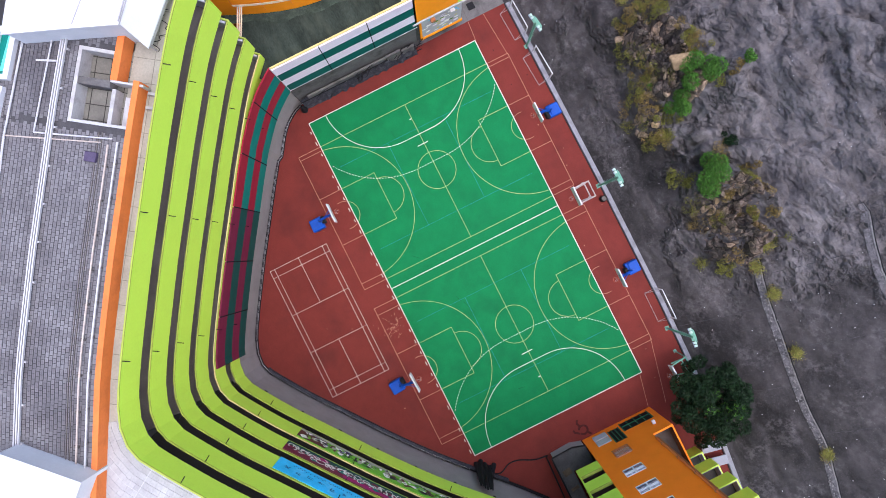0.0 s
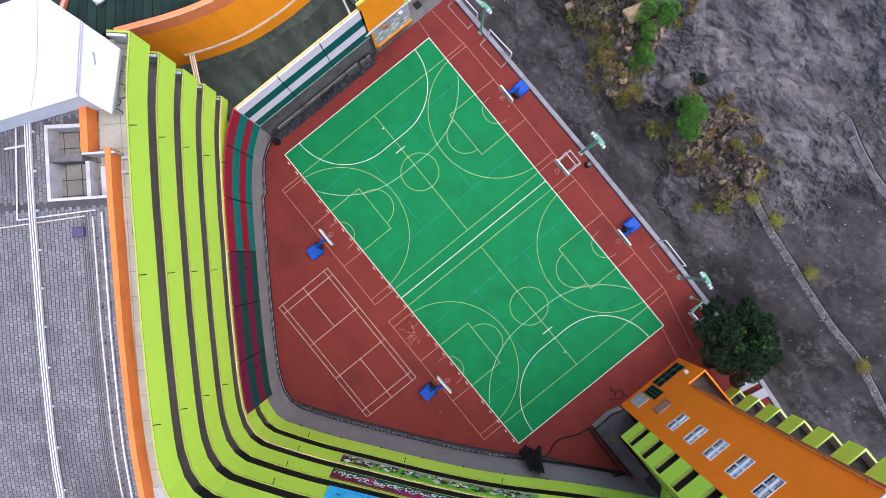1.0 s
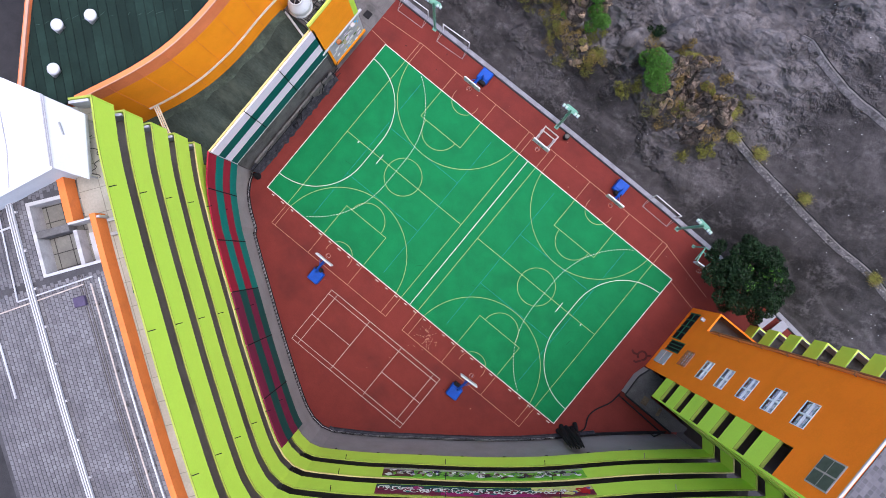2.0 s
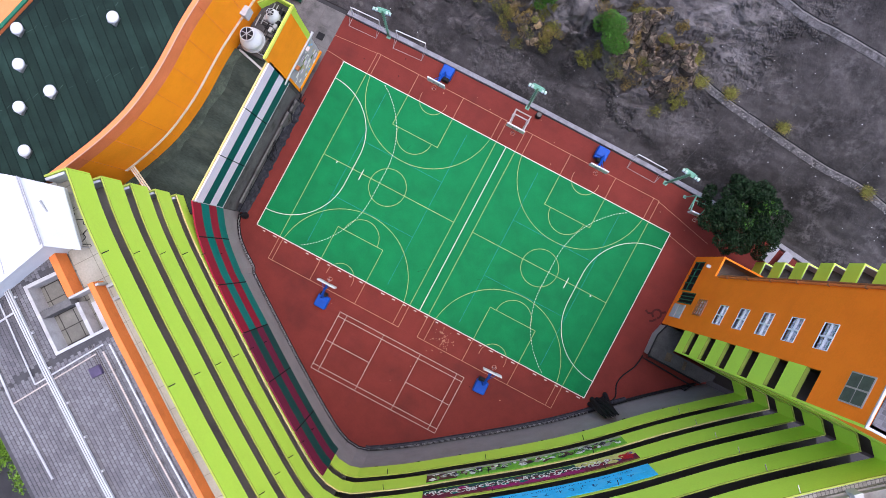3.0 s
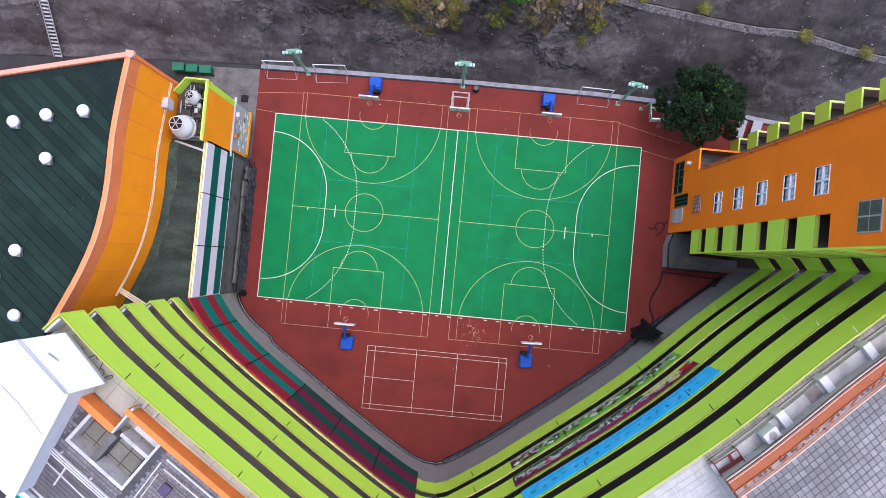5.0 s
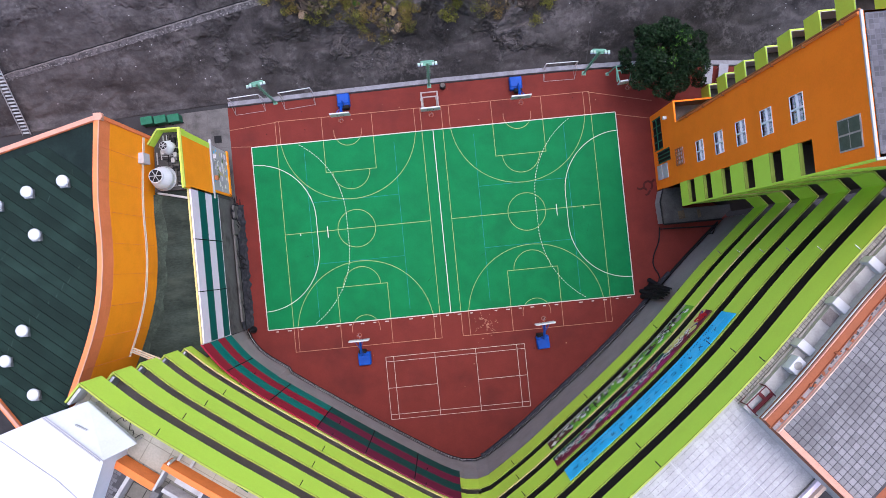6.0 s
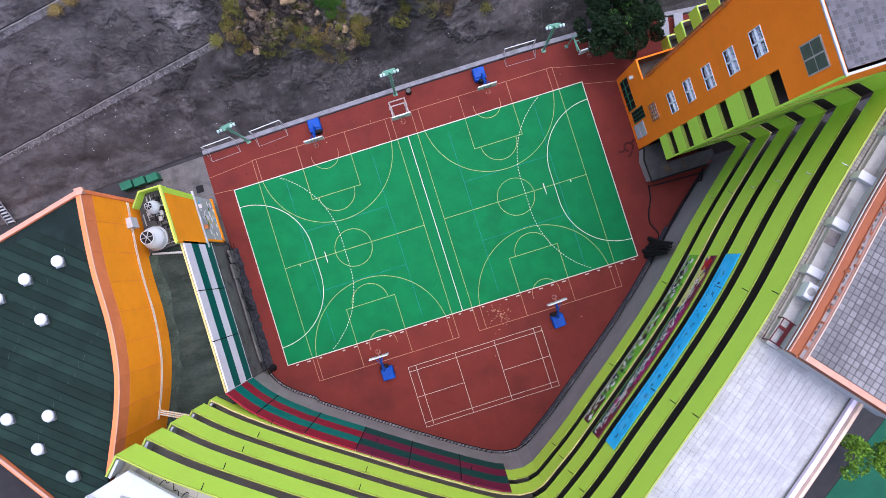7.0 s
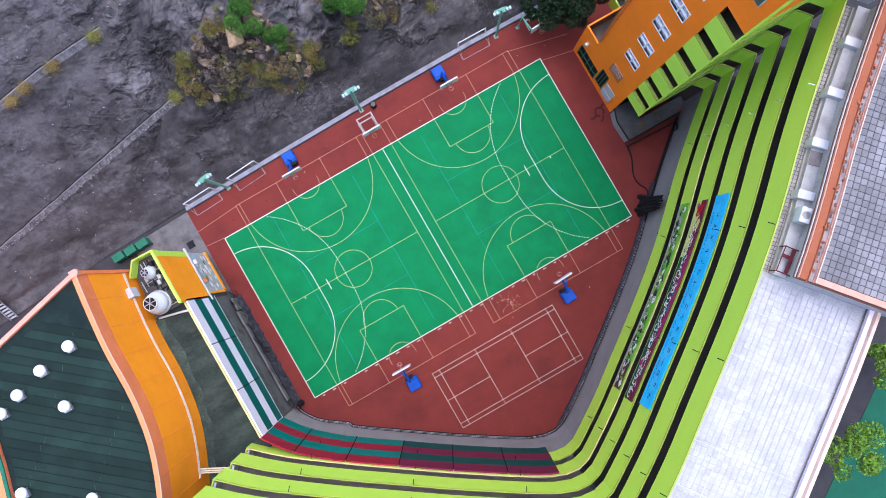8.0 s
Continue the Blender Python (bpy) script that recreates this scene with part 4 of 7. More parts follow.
part("well_frame", strip(cut_line(FACE, 8.7, 8.85), 1.45, 4.6, DECK - 0.1, 25.2), GREY_PLASTER, school, "grey light well frame")
part("well_beam", strip(cut_line(FACE, 6.35, 6.75), 2.8, 4.6, DECK + 0.2, 25.16), CONCRETE, school, "stained concrete beam across the light wells")
part("well_frame", strip(cut_line(FACE, 6.3, 6.42), 1.0, 2.8, DECK - 0.1, 25.18), DIRTY_WHITE, school, "white light well frame")
part("well_partition", strip(cut_line(FACE, 6.75, 8.7), 2.5, 2.72, DECK - 0.1, 25.0), DIRTY_WHITE, school, "white light well partition")
part("well_gutter", strip(cut_line(FACE, 7.0, 8.6), 1.9, 2.2, DECK - 0.1, DECK + 0.25), GREY_PLASTER, school, "pale gutter in the light well")
for s in (6.5, 7.3):
    part("walkway_pipe", strip(cut_line(FACE, s, s + 0.16), 0.12, 1.0, DECK, DECK + 0.3), STEEL, school, "grey pipe across the walkway")

# white stair tower on the left wing
TOW = [(-25.6, -10.75), (-27.0, -14.8), (-22.45, -18.1), (-21.12, -14.8), (-20.12, -12.47), (-22.98, -9.9)]
tower = part("stair_tower", prism(TOW, DECK - 0.2, 26.8), WHITE, school, "white rendered rooftop stair tower")
part("tower_lip", prism([(-25.7, -10.68), (-27.2, -14.85), (-22.4, -18.25), (-21.05, -14.85), (-20.1, -12.52), (-22.98, -9.85)], 26.8, 26.9), WHITE, tower, "white roof edge")
# lean-to canopy falling from the tower's roof edge towards the parapet
canopy = thing("lean_to_canopy", "white sheeted lean-to canopy sloping from the white stair tower", "canopy")
EAVE = [Vector((-21.63, -9.55, 25.25)), Vector((-19.13, -12.15, 25.25))]
RIDGE = [Vector((-22.98, -9.87, 26.84)), Vector((-20.12, -12.45, 26.84))]
for drop, inset, nm in ((0.0, 0.0, "sheet"), (0.12, 0.16, "drip_board"), (0.24, 0.3, "drip_board")):
    bm = bmesh.new()
    back = (EAVE[0] - EAVE[1]).normalized() * inset
    top = [p + Vector((0, 0, -drop)) + back * k for p, k in ((RIDGE[0], 0), (RIDGE[1], 1), (EAVE[1], 1), (EAVE[0], 0))]
    vs = [bm.verts.new(p) for p in top] + [bm.verts.new(p - Vector((0, 0, 0.07))) for p in top]
    for q in ((3, 2, 1, 0), (4, 5, 6, 7), (0, 1, 5, 4), (1, 2, 6, 5), (2, 3, 7, 6), (3, 0, 4, 7)):
        bm.faces.new([vs[k] for k in q])
    part(nm, bm, WHITE if nm == "sheet" else PALE_WALL, canopy, "white canopy sheet" if nm == "sheet" else "pale board under the canopy edge")
for k in (0.06, 0.94):
    p = EAVE[0].lerp(EAVE[1], k) + Vector((-0.08, -0.08, 0))
    part("post", rods([((p.x, p.y, DECK), (p.x, p.y, 25.2))], 0.05, 6), PALE_WALL, canopy)
hv = RIDGE[0].lerp(EAVE[0], 0.32).lerp(RIDGE[1].lerp(EAVE[1], 0.32), 0.3)
hw = RIDGE[0].lerp(EAVE[0], 0.40).lerp(RIDGE[1].lerp(EAVE[1], 0.40), 0.46)
part("vent_strip", rods([(hv + Vector((0, 0, 0.03)), hw + Vector((0, 0, 0.03)))], 0.07, 6), STEEL, canopy, "grey vent strip")
for k, w in ((0.0, 0.05), (0.17, 0.03)):
    part("roof_ridge", rods([((-23.1 + k, -9.87, 26.93), (-20.24 + k, -12.45, 26.93))], w, 6), PALE_WALL, tower, "pale roof ridge capping")
part("hip_line", rods([((-25.5, -10.8, 26.91), (-22.6, -13.2, 26.91)), ((-22.6, -13.2, 26.91), (-21.2, -14.7, 26.91))], 0.03, 5), PALE_WALL, tower, "roof hip joint")
cable = thing("loose_cable", "thin black cable lying looped on the beige roof walkway", "cable")
cpts = [along(FACE, 1.7 + 0.085 * i)[0] + Vector((-0.63, -0.78)) * (0.95 + 0.30 * math.sin(i * 0.33) + 0.16 * math.sin(i * 1.1)) for i in range(30)]
part("wire", rods([((*a, DECK + 0.03), (*b, DECK + 0.03)) for a, b in zip(cpts, cpts[1:])], 0.022, 4), BLACK, cable)

tower2 = part("stair_tower", prism([(-2.9, -28.1), (0.4, -24.9), (3.2, -27.8), (0.0, -31.0)], DECK - 3, 26.9), WHITE, school, "white rendered rooftop stair tower")
part("tower_lip", prism([(-3.0, -28.1), (0.4, -24.8), (3.3, -27.8), (0.0, -31.1)], 26.9, 27.0), WHITE, tower2)
part("wing_body", strip(LW, 2.3, 9.5, 0, DECK - 0.31), GREY_PLASTER, school, "grey rendered rear wing")
part("wing_body", strip(cut_line(FACE, 0, 9.2), 2.3, 9.5, 0, DECK - 0.31), GREY_PLASTER, school, "grey rendered rear wing")
for nm, (a, b, c, d), m in (("well_kerb", ((-23.91, -19.03), (-23.3, -17.93), (-20.97, -19.73), (-21.6, -20.8)), TEAL), ("well_kerb", ((-21.35, -21.0), (-20.74, -20.12), (-19.43, -21.14), (-20.0, -22.0)), GREY_PLASTER)):
    ring = [Vector(q) for q in (a, b, c, d)]
    for k, (u, v) in enumerate(zip(ring, ring[1:] + ring[:1])):
        part(nm, strip([u, v], 0.0, 0.28, 25.1 + 0.004 * k, 25.49 + 0.005 * k), WHITE, school, "white roof well kerb")
    mid = sum(ring, Vector((0, 0))) / 4
    part("well_sheet", prism([tuple(mid + (q - mid) * 0.78) for q in ring], 25.16, 25.2), m, school, "sheet over the roof well")
part("turquoise_cloth", prism([(-23.3, -18.6), (-22.95, -18.45), (-21.5, -19.5), (-21.7, -20.0)], 25.2, 25.26), material("turquoise tarpaulin", (0.12, 0.62, 0.52), 0.6, 0.15, 2, 9, 0.3), school, "crumpled turquoise tarpaulin")
part("red_cloth", boxed((-20.75, -21.1, 25.15, -20.25, -20.6, 25.4), bevel=0.05), PRINT_RED, school, "red cover")

# east wing penthouse and terrace
S_PENT = min((((Vector(along(FACE, i * 0.25)[0]) - Vector((14.0, -12.6))).length), i * 0.25) for i in range(int(FACE_LEN * 4)))[1]
EW = cut_line(FACE, S_PENT, FACE_LEN - 0.05)
part("walkway", strip(EW, 0.11, 1.05, DECK - 0.02, DECK + 0.03), TILE_R, school, "grey tiled walkway")
part("walkway_step", strip(EW, 1.05, 1.18, DECK - 0.02, DECK + 0.14), GREY_WALL, school, "grey step")
part("walkway_floor", strip(EW, 1.18, 1.9, DECK - 0.02, DECK + 0.45), DIRTY_WHITE, school, "white coated gully top")
part("penthouse_wall", strip(EW, 1.9, 9.0, DECK - 0.2, 25.7), DIRTY_WHITE, school, "white penthouse wall")
part("fascia", strip(EW, 1.66, 9.1, 25.7, 26.4), RUST_ORANGE, school, "weathered orange fascia")
part("fascia_edge", strip(EW, 1.60, 1.66, 26.2, 26.36), COPING, school, "pale pink drip edge")
part("fascia_edge", strip(EW, 1.50, 1.55, 26.1, 26.2), DIRTY_WHITE, school, "white drip rail")
part("roof_deck", strip(EW, 2.5, 8.6, 26.4, 26.48), BED, school, "grey tiled flat roof")
part("roof_edge", strip(EW, 2.45, 2.5, 26.4, 26.6), PEACH, school, "pale pink roof edge")
part("roof_edge", strip(EW, 2.38, 2.41, 26.4, 26.5), COPING, school, "pink gutter lip")
part("roof_edge", strip(EW[:2], 2.5, 9.0, 26.45, 26.6), COPING, school, "pink roof edge")
part("roof_gutter", strip(EW, 2.12, 2.38, 26.4, 26.41), GUTTER_GREY, school, "stained roof gutter")
part("gutter_pipe", strip(EW, 2.08, 2.12, 26.42, 26.48), RUST_ORANGE, school, "orange gutter pipe")
grng = random.Random(21)
for i in range(int(length(EW) / 1.72)):
    at = 0.7 + i * 1.72
    for k in range(5):
        p, dr = along(EW, at + grng.uniform(-0.22, 0.22))
        w, d, off = grng.uniform(0.04, 0.1), grng.uniform(0.05, 0.12), grng.uniform(2.1, 2.3)
        br = boxed((-w, -off - d, 0.0, w, -off, grng.uniform(0.05, 0.12)))
        bmesh.ops.transform(br, matrix=pose(p.x, p.y, 26.41, 0, 0, math.degrees(math.atan2(dr.y, dr.x)) + grng.uniform(-25, 25)), verts=br.verts[:])
        part("rust_lump", br, RUST, school, "bright rust on a gutter bracket")
    for k in range(3):
        s0 = at + 0.35 + k * 0.36
        # broken dark strips between the rust clusters
        part("gutter_debris", strip(cut_line(EW, s0, s0 + grng.uniform(0.1, 0.3)), 2.16, grng.uniform(2.22, 2.32), 26.405, 26.43), BED, school, "short dark strip along the gutter")
for i in range(5):
    p, dr = along(EW, 4.7 + i * 3.1)
    a = math.degrees(math.atan2(dr.y, dr.x))
    fin = boxed((-0.26, -1.9, 0.0, 0.26, -0.95, 0.8), bevel=0.02)
    bmesh.ops.transform(fin, matrix=pose(p.x, p.y, DECK + 0.03, 0, 0, a), verts=fin.verts[:])
    part("beam", fin, WHITE, school, "white beam end")
p, dr = along(EW, 6.95)
mat_bm = boxed((-0.42, -1.88, 0.0, 0.42, -1.2, 0.05), bevel=0.01)
bmesh.ops.transform(mat_bm, matrix=pose(p.x, p.y, DECK + 0.45, 0, 0, math.degrees(math.atan2(dr.y, dr.x))), verts=mat_bm.verts[:])
part("gully_cover", mat_bm, GUTTER_GREY, school, "grey gully cover")
TER = cut_line(FACE, S_CORNER - 1.2, S_PENT)
part("terrace", strip(TER, 0.11, 7.4, DECK - 0.2, DECK + 0.03), PALE_BED, school, "white tiled roof terrace")
for off in (2.3, 4.6):
    part("expansion_joint", strip(TER, off - 0.02, off + 0.02, DECK + 0.03, DECK + 0.062), GREY_PLASTER, school, "grey expansion joint")
for i in range(1, int((length(TER) - 0.5) / 2.7) + 1):
    part("expansion_joint", strip(cut_line(TER, i * 2.7, i * 2.7 + 0.04), 0.15, 6.9, DECK + 0.03, DECK + 0.063), GREY_PLASTER, school, "grey expansion joint")
part("terrace_parapet", strip(TER, 7.4, 7.6, DECK - 0.2, 24.8), PEACH, school, "pale peach terrace parapet")
part("rail_pipe", strip(TER, 7.0, 7.05, 24.35, 24.42), SHADE_WALL, school, "dark conduit")
part("gutter", strip(TER, 7.12, 7.38, 24.25, 24.55), LILAC, school, "pale lilac gutter")

# ---------------------------------------------------------------- striped wall
def striped(name, line, z0, z1, cols, parent):
    h = (z1 - z0) / len(cols)
    for i, c in enumerate(cols):
        part(name, strip(line, -0.14, -0.02, z1 - (i + 1) * h, z1 - i * h), c, parent)


stripes = thing("striped_wall_cladding", "crimson and teal striped metal cladding on the school wall", "cladding")
BEND_N = next(i for i, p in enumerate(CLAD) if p.x > -19.35)
BEND = CLAD[:BEND_N + 1]
S_BEND = length(BEND)
PANEL_ENDS = [S_BEND, S_BEND + 4.1, S_BEND + 8.3, S_BEND + 12.6, S_BEND + 16.9, length(CLAD)]
for i, (s0, s1) in enumerate(zip(PANEL_ENDS, PANEL_ENDS[1:])):
    cols = [CRIMSON, TEAL, CRIMSON, TEAL] if i < 2 else [PLUM, DEEP_TEAL, PLUM, DEEP_TEAL]
    striped("stripe_board", cut_line(CLAD, s0 + 0.03, s1 - 0.03), 5.0, 11.55, cols, stripes)
    if i < 4:
        part("joint", strip(cut_line(CLAD, s1 - 0.045, s1 + 0.045), -0.17, -0.14, 5.0, 11.55), BLACK, stripes, "black joint strip")
part("joint", strip(cut_line(CLAD, S_BEND - 0.045, S_BEND + 0.045), -0.17, -0.14, 5.0, 11.55), BLACK, stripes, "black joint strip")
striped("stripe_board", BEND, 5.0, 11.55, [CRIMSON, TEAL, CRIMSON, TEAL], stripes)
part("end_strip", strip(cut_line(CLAD, 0.0, 0.08), -0.16, -0.14, 5.0, 11.55), PALE_PIPE, stripes, "pale edge strip")

side_wall = thing("boundary_wall", "tall wall with white and teal striped cladding beside the court", "wall")
WL = [Vector((-20.76, 4.15)), Vector((-20.76, -0.05)), Vector((-20.76, -4.25)), Vector((-20.76, -8.42))]
part("wall", strip(WL, 0.0, 0.1, 0.0, 10.97), CONCRETE, side_wall, "dark stained concrete wall")
part("coping", strip(WL + BEND[1:], 0.0, 0.14, 10.98, 11.08), CREAM, side_wall, "pale yellow coping")
for a, b in zip(WL, WL[1:]):
    d = (b - a).normalized() * 0.035
    striped("stripe_board", [a + d, b - d], 5.2, 11.0, [LILAC, SEA_TEAL, LILAC, SEA_TEAL], side_wall)
    part("drip_edge", strip([a + d, b - d], -0.17, -0.02, 5.14, 5.2), PALE_PIPE, side_wall, "pale lower edge")
    part("joint", strip([b - d, b + d], -0.17, -0.14, 5.2, 11.0), BLACK, side_wall, "black joint strip")

# ---------------------------------------------------------------- hall with the curved orange wall
CREAM_PIPE = material("cream painted pipe", (0.62, 0.52, 0.40), 0.5, 0.1, 2, 14, 0.05)
hall = thing("assembly_hall", "hall with curved orange wall and dark green sheet roof", "building")
HALL = smooth_curve([(-26.8, -10.6), (-25.9, -8.6), (-25.1, -6.7), (-24.4, -4.5), (-24.05, -2.4), (-23.9, -0.4), (-23.9, 2.5), (-23.7, 5.2), (-23.35, 8.4)])
HALL = HALL[::-1]
HZ = 18.3
part("wall", strip(HALL, 0.0, 0.4, 0.0, HZ - 1.3), AMBER, hall, "amber painted curved wall")
part("upper_wall", strip(HALL, 0.003, 0.4, HZ - 1.3, HZ), SALMON, hall, "salmon painted upper wall band")
part("coping", strip(HALL, -0.01, 0.06, HZ, HZ + 0.08), COPING, hall, "pink coping")
roof_pts = [tuple(p) for p in shifted(HALL, 0.3)] + [(-28.6, -14.4), (-30.3, -12.0), (-34.95, -5.2), (-33.8, -0.9), (-32.3, 6.2)]
part("roof", prism(roof_pts, HZ - 0.4, HZ - 0.15), ROOF_GREEN, hall, "dark green sheet roof")
part("north_wall", strip([Vector((-23.35, 8.4)), Vector((-32.4, 6.15))], -0.3, 0.0, 0, HZ), SALMON, hall)
part("coping", strip([Vector((-23.2, 8.45)), Vector((-32.5, 6.15))], -0.3, 0.0, HZ, HZ + 0.1), COPING, hall, "pink coping")
part("coping", strip([Vector((-32.4, 6.3)), Vector((-33.95, -0.9)), Vector((-35.1, -5.2))], -0.03, 0.22, HZ, HZ + 0.1), DARK_GREEN, hall, "dark green roof edge")
SW = [Vector((-35.1, -5.2)), Vector((-30.39, -12.0)), Vector((-28.6, -14.5))]
part("coping", strip(SW, -0.03, 0.16, HZ, HZ + 0.1), COPING, hall, "pink coping")
part("south_wall", strip(SW, 0.0, 0.3, 0, HZ), SALMON, hall)
part("west_wall", strip([Vector((-32.4, 6.3)), Vector((-33.95, -0.9)), Vector((-35.1, -5.2))], 0.0, 0.3, 0, HZ), SALMON, hall)
west = thing("orange_annex", "low orange roofed annex behind the hall", "building")
part("roof", prism([(-32.75, 6.2), (-34.3, -0.9), (-35.4, -5.2), (-50, -6), (-48, 6)], 0, 18.2), SALMON, west)
for i in range(1, 9):
    p, dr = along(HALL, i * length(HALL) / 9)
    q = Vector((dr.y, -dr.x))
    part("wall_joint", boxed((-0.009, -0.008, 11.0, 0.009, 0.03, HZ)), SALMON, hall).matrix_world = pose(p.x, p.y, 0, 0, 0, math.degrees(math.atan2(dr.y, dr.x)))
for off, z in ((-0.1, 12.35), (-0.1, 12.55)):
    part("pipe", strip(cut_line(HALL, 0.4, length(HALL) - 2.2), off - 0.05, off, z, z + 0.07), CREAM_PIPE, hall, "white pipe along the wall")
part("junction_box", boxed((-23.65, 5.95, 12.0, -23.15, 6.75, 13.0), bevel=0.02), PALE_PIPE, hall, "white junction box")
# standing seams of the roof sheets, laid across the hall at an angle
sd = Vector((0.77, -0.64))
sn = Vector((0.64, 0.77))
SHEET = tile_paint("weathered green roof sheet", (0.0100, 0.0225, 0.0178), 0.30, (0.018, 0.040, 0.031), 0.7)
SCUFF = material("chalky scuff", (0.06, 0.09, 0.075), 0.8, 0.3, 3, 14, 0.05)
prng = random.Random(5)
last = None
for i in range(-34, 10):
    c = Vector((-28, 0)) + sn * (i * 0.62)
    run = [t * 0.25 for t in range(-80, 81)]
    inside = [t for t in run if (q := c + sd * t).y < 7.4 + 0.22 * (q.x + 24) and q.x > -33.6 + 0.24 * (q.y + 0.9) and q.y > -11.8 - 1.44 * (q.x + 30.3) and q.y > -13.5 and q.x < min(HALL, key=lambda h: abs(h.y - q.y)).x - 0.45]
    if len(inside) > 3:
        a, b = c + sd * inside[0], c + sd * inside[-1]
        part("seam", strip([a, b], -0.018, 0.018, HZ - 0.16, HZ - 0.10), ROOF_GREEN, hall)
        if last:
            part("roof_sheet", prism([tuple(last[0]), tuple(last[1]), tuple(b), tuple(a)], HZ - 0.152, HZ - 0.138), SHEET, hall, "dark green roof sheet")
        last = (a, b)
        for lap in (-1.6, 2.9):
            t0 = lap + 0.06 * i + prng.uniform(-0.12, 0.12)
            if inside[0] + 0.4 < t0 < inside[-1] - 0.4 and prng.random() < 0.6:
                p = c + sd * t0
                part("end_lap", strip([p + sn * 0.06, p + sn * prng.uniform(0.2, 0.56) + sd * prng.uniform(-0.2, 0.05)], -0.008, 0.008, HZ - 0.139, HZ - 0.133), SCUFF, hall, "pale scuffed end lap")

vent = thing("roof_vent", "white mushroom roof vent on the dark green roof", "vent", "roof vents")
part("cowl", lathe([(0.22, 0.25), (0.37, 0.3), (0.41, 0.4), (0.38, 0.5), (0.26, 0.58), (0.08, 0.62)], 22), WHITE, vent, "white domed cowl")
part("base", boxed((-0.2, -0.28, 0, 0.44, 0.28, 0.3), bevel=0.02), STEEL, vent, "grey steel base")
VENTS = [(-26.08, 4.1), (-28.52, 3.6), (-30.65, 2.93), (-32.2, 2.4), (-28.24, 0.7), (-33.55, -2.95), (-29.6, -5.6), (-32.3, -5.0), (-30.9, -7.5), (-29.2, -9.9)]

# wet stain on the playground and hall corner
paint("wet_stain", [arc(19.3, 1.65, 0.42, -60, 250, 16), [(18.9, 1.5), (18.5, 1.35), (18.2, 1.5)], [(19.5, 1.2), (19.2, 0.8), (18.95, 0.75)], [(19.6, 1.9), (20.0, 2.2)]], 0.2, 0.007, DAMP, pavement, "dark wet stain")
part("coping_corner", boxed((-23.75, 8.0, HZ - 0.3, -23.25, 8.48, HZ + 0.106)), COPING, hall)
for x, y in VENTS:
    copy_thing(vent, pose(x, y, HZ - 0.16, 0, 0, -90))
bpy.data.objects.remove(vent.children[0])
bpy.data.objects.remove(vent.children[0])
bpy.data.objects.remove(vent)

# terrace between hall and striped wall
terrace = part("terrace", prism([(-20.75, 4.0), (-20.78, -8.42), (-20.4, -9.1), (-21.2, -10.2), (-24.5, -10.2), (-25.6, -8.4), (-24.9, -6.7), (-24.2, -4.5), (-23.85, -2.4), (-23.7, -0.4), (-23.7, 4.0)], 10.2, 10.5), MOSS)
terrace.location.z = 0
tagged(terrace, "mossy dark concrete terrace between hall and striped wall", "terrace", kind="structure")
under = part("terrace_wall", prism([(-20.86, 4.0), (-20.86, -8.2), (-22.0, -8.6), (-25.0, -9.8), (-24.0, -2.4), (-23.9, 4.0)], 0, 10.2), CONCRETE)
tagged(under, "dark concrete storey under the terrace", "wall", kind="structure")

# pale mossy run-off along the foot of the hall wall
MOSS_PALE = material("pale moss run-off", (0.042, 0.060, 0.049), 0.85, 0.45, 0.8, 7, 0.3, stain=(0.026, 0.036, 0.031), stain_scale=0.7, stain_amount=0.85)
drift = bmesh.new()
prev = None
hp = cut_line(HALL, 4.6, length(HALL) - 0.6)
for i, (a, b) in enumerate(zip(hp, shifted(hp, -1.0))):
    w = 0.75 + 0.6 * noise.noise(Vector((i * 0.45, 2, 0))) + 0.35 * noise.noise(Vector((i * 1.7, 7, 0)))
    q = a.lerp(b, max(w, 0.2))
    row = [drift.verts.new((a.x, a.y, 10.506)), drift.verts.new((q.x, q.y, 10.506))]
    if prev:
        drift.faces.new((prev[0], prev[1], row[1], row[0]))
    prev = row
part("moss_drift", drift, MOSS_PALE, terrace, "pale green moss along the wall")
for k in range(3):
    part("cross_pipe", rods([((-25.75 + 0.06 * k, -7.95 - 0.2 * k, 12.3), (-23.3 + 0.06 * k, -9.2 - 0.2 * k, 12.3))], 0.06, 6), CREAM_PIPE, hall, "white pipe crossing to the corridor block")

# ---------------------------------------------------------------- plant block with cooling towers
plant = thing("plant_block", "small orange service block with lime roof edge and wall mural", "building")
PB = [(-20.72, 3.95), (-20.72, 8.55), (-22.4, 8.6), (-23.2, 7.5), (-23.45, 3.95)]
part("body", prism(PB, 1.6, 11.0), TAR, plant, "grey rendered block")
PR = [Vector(p) for p in ((-20.72, 3.95), (-20.72, 8.55), (-22.4, 8.6), (-23.2, 7.5))]
part("parapet", strip(PR[:2], -0.18, 0.0, 10.9, 11.95), LIME, plant, "lime green roof parapet")
part("coping", strip(PR, -0.02, 0.14, 11.95, 12.02), LIME_TOP, plant, "pale lime coping")
part("parapet", strip(PR[1:], 0.0, 0.14, 10.9, 11.95), LIME, plant, "lime green roof parapet")
part("front_wall", boxed((-20.72, 3.95, 6.2, -20.62, 8.05, 11.9)), AMBER, plant, "orange painted front wall")
part("front_edge", boxed((-20.72, 8.05, 6.2, -20.6, 8.55, 11.9)), LIME, plant, "lime painted corner")
part("pipe_duct", boxed((-20.72, 3.7, 5.85, -20.52, 8.9, 6.05), bevel=0.03), PALE_PIPE, plant, "white pipe duct")
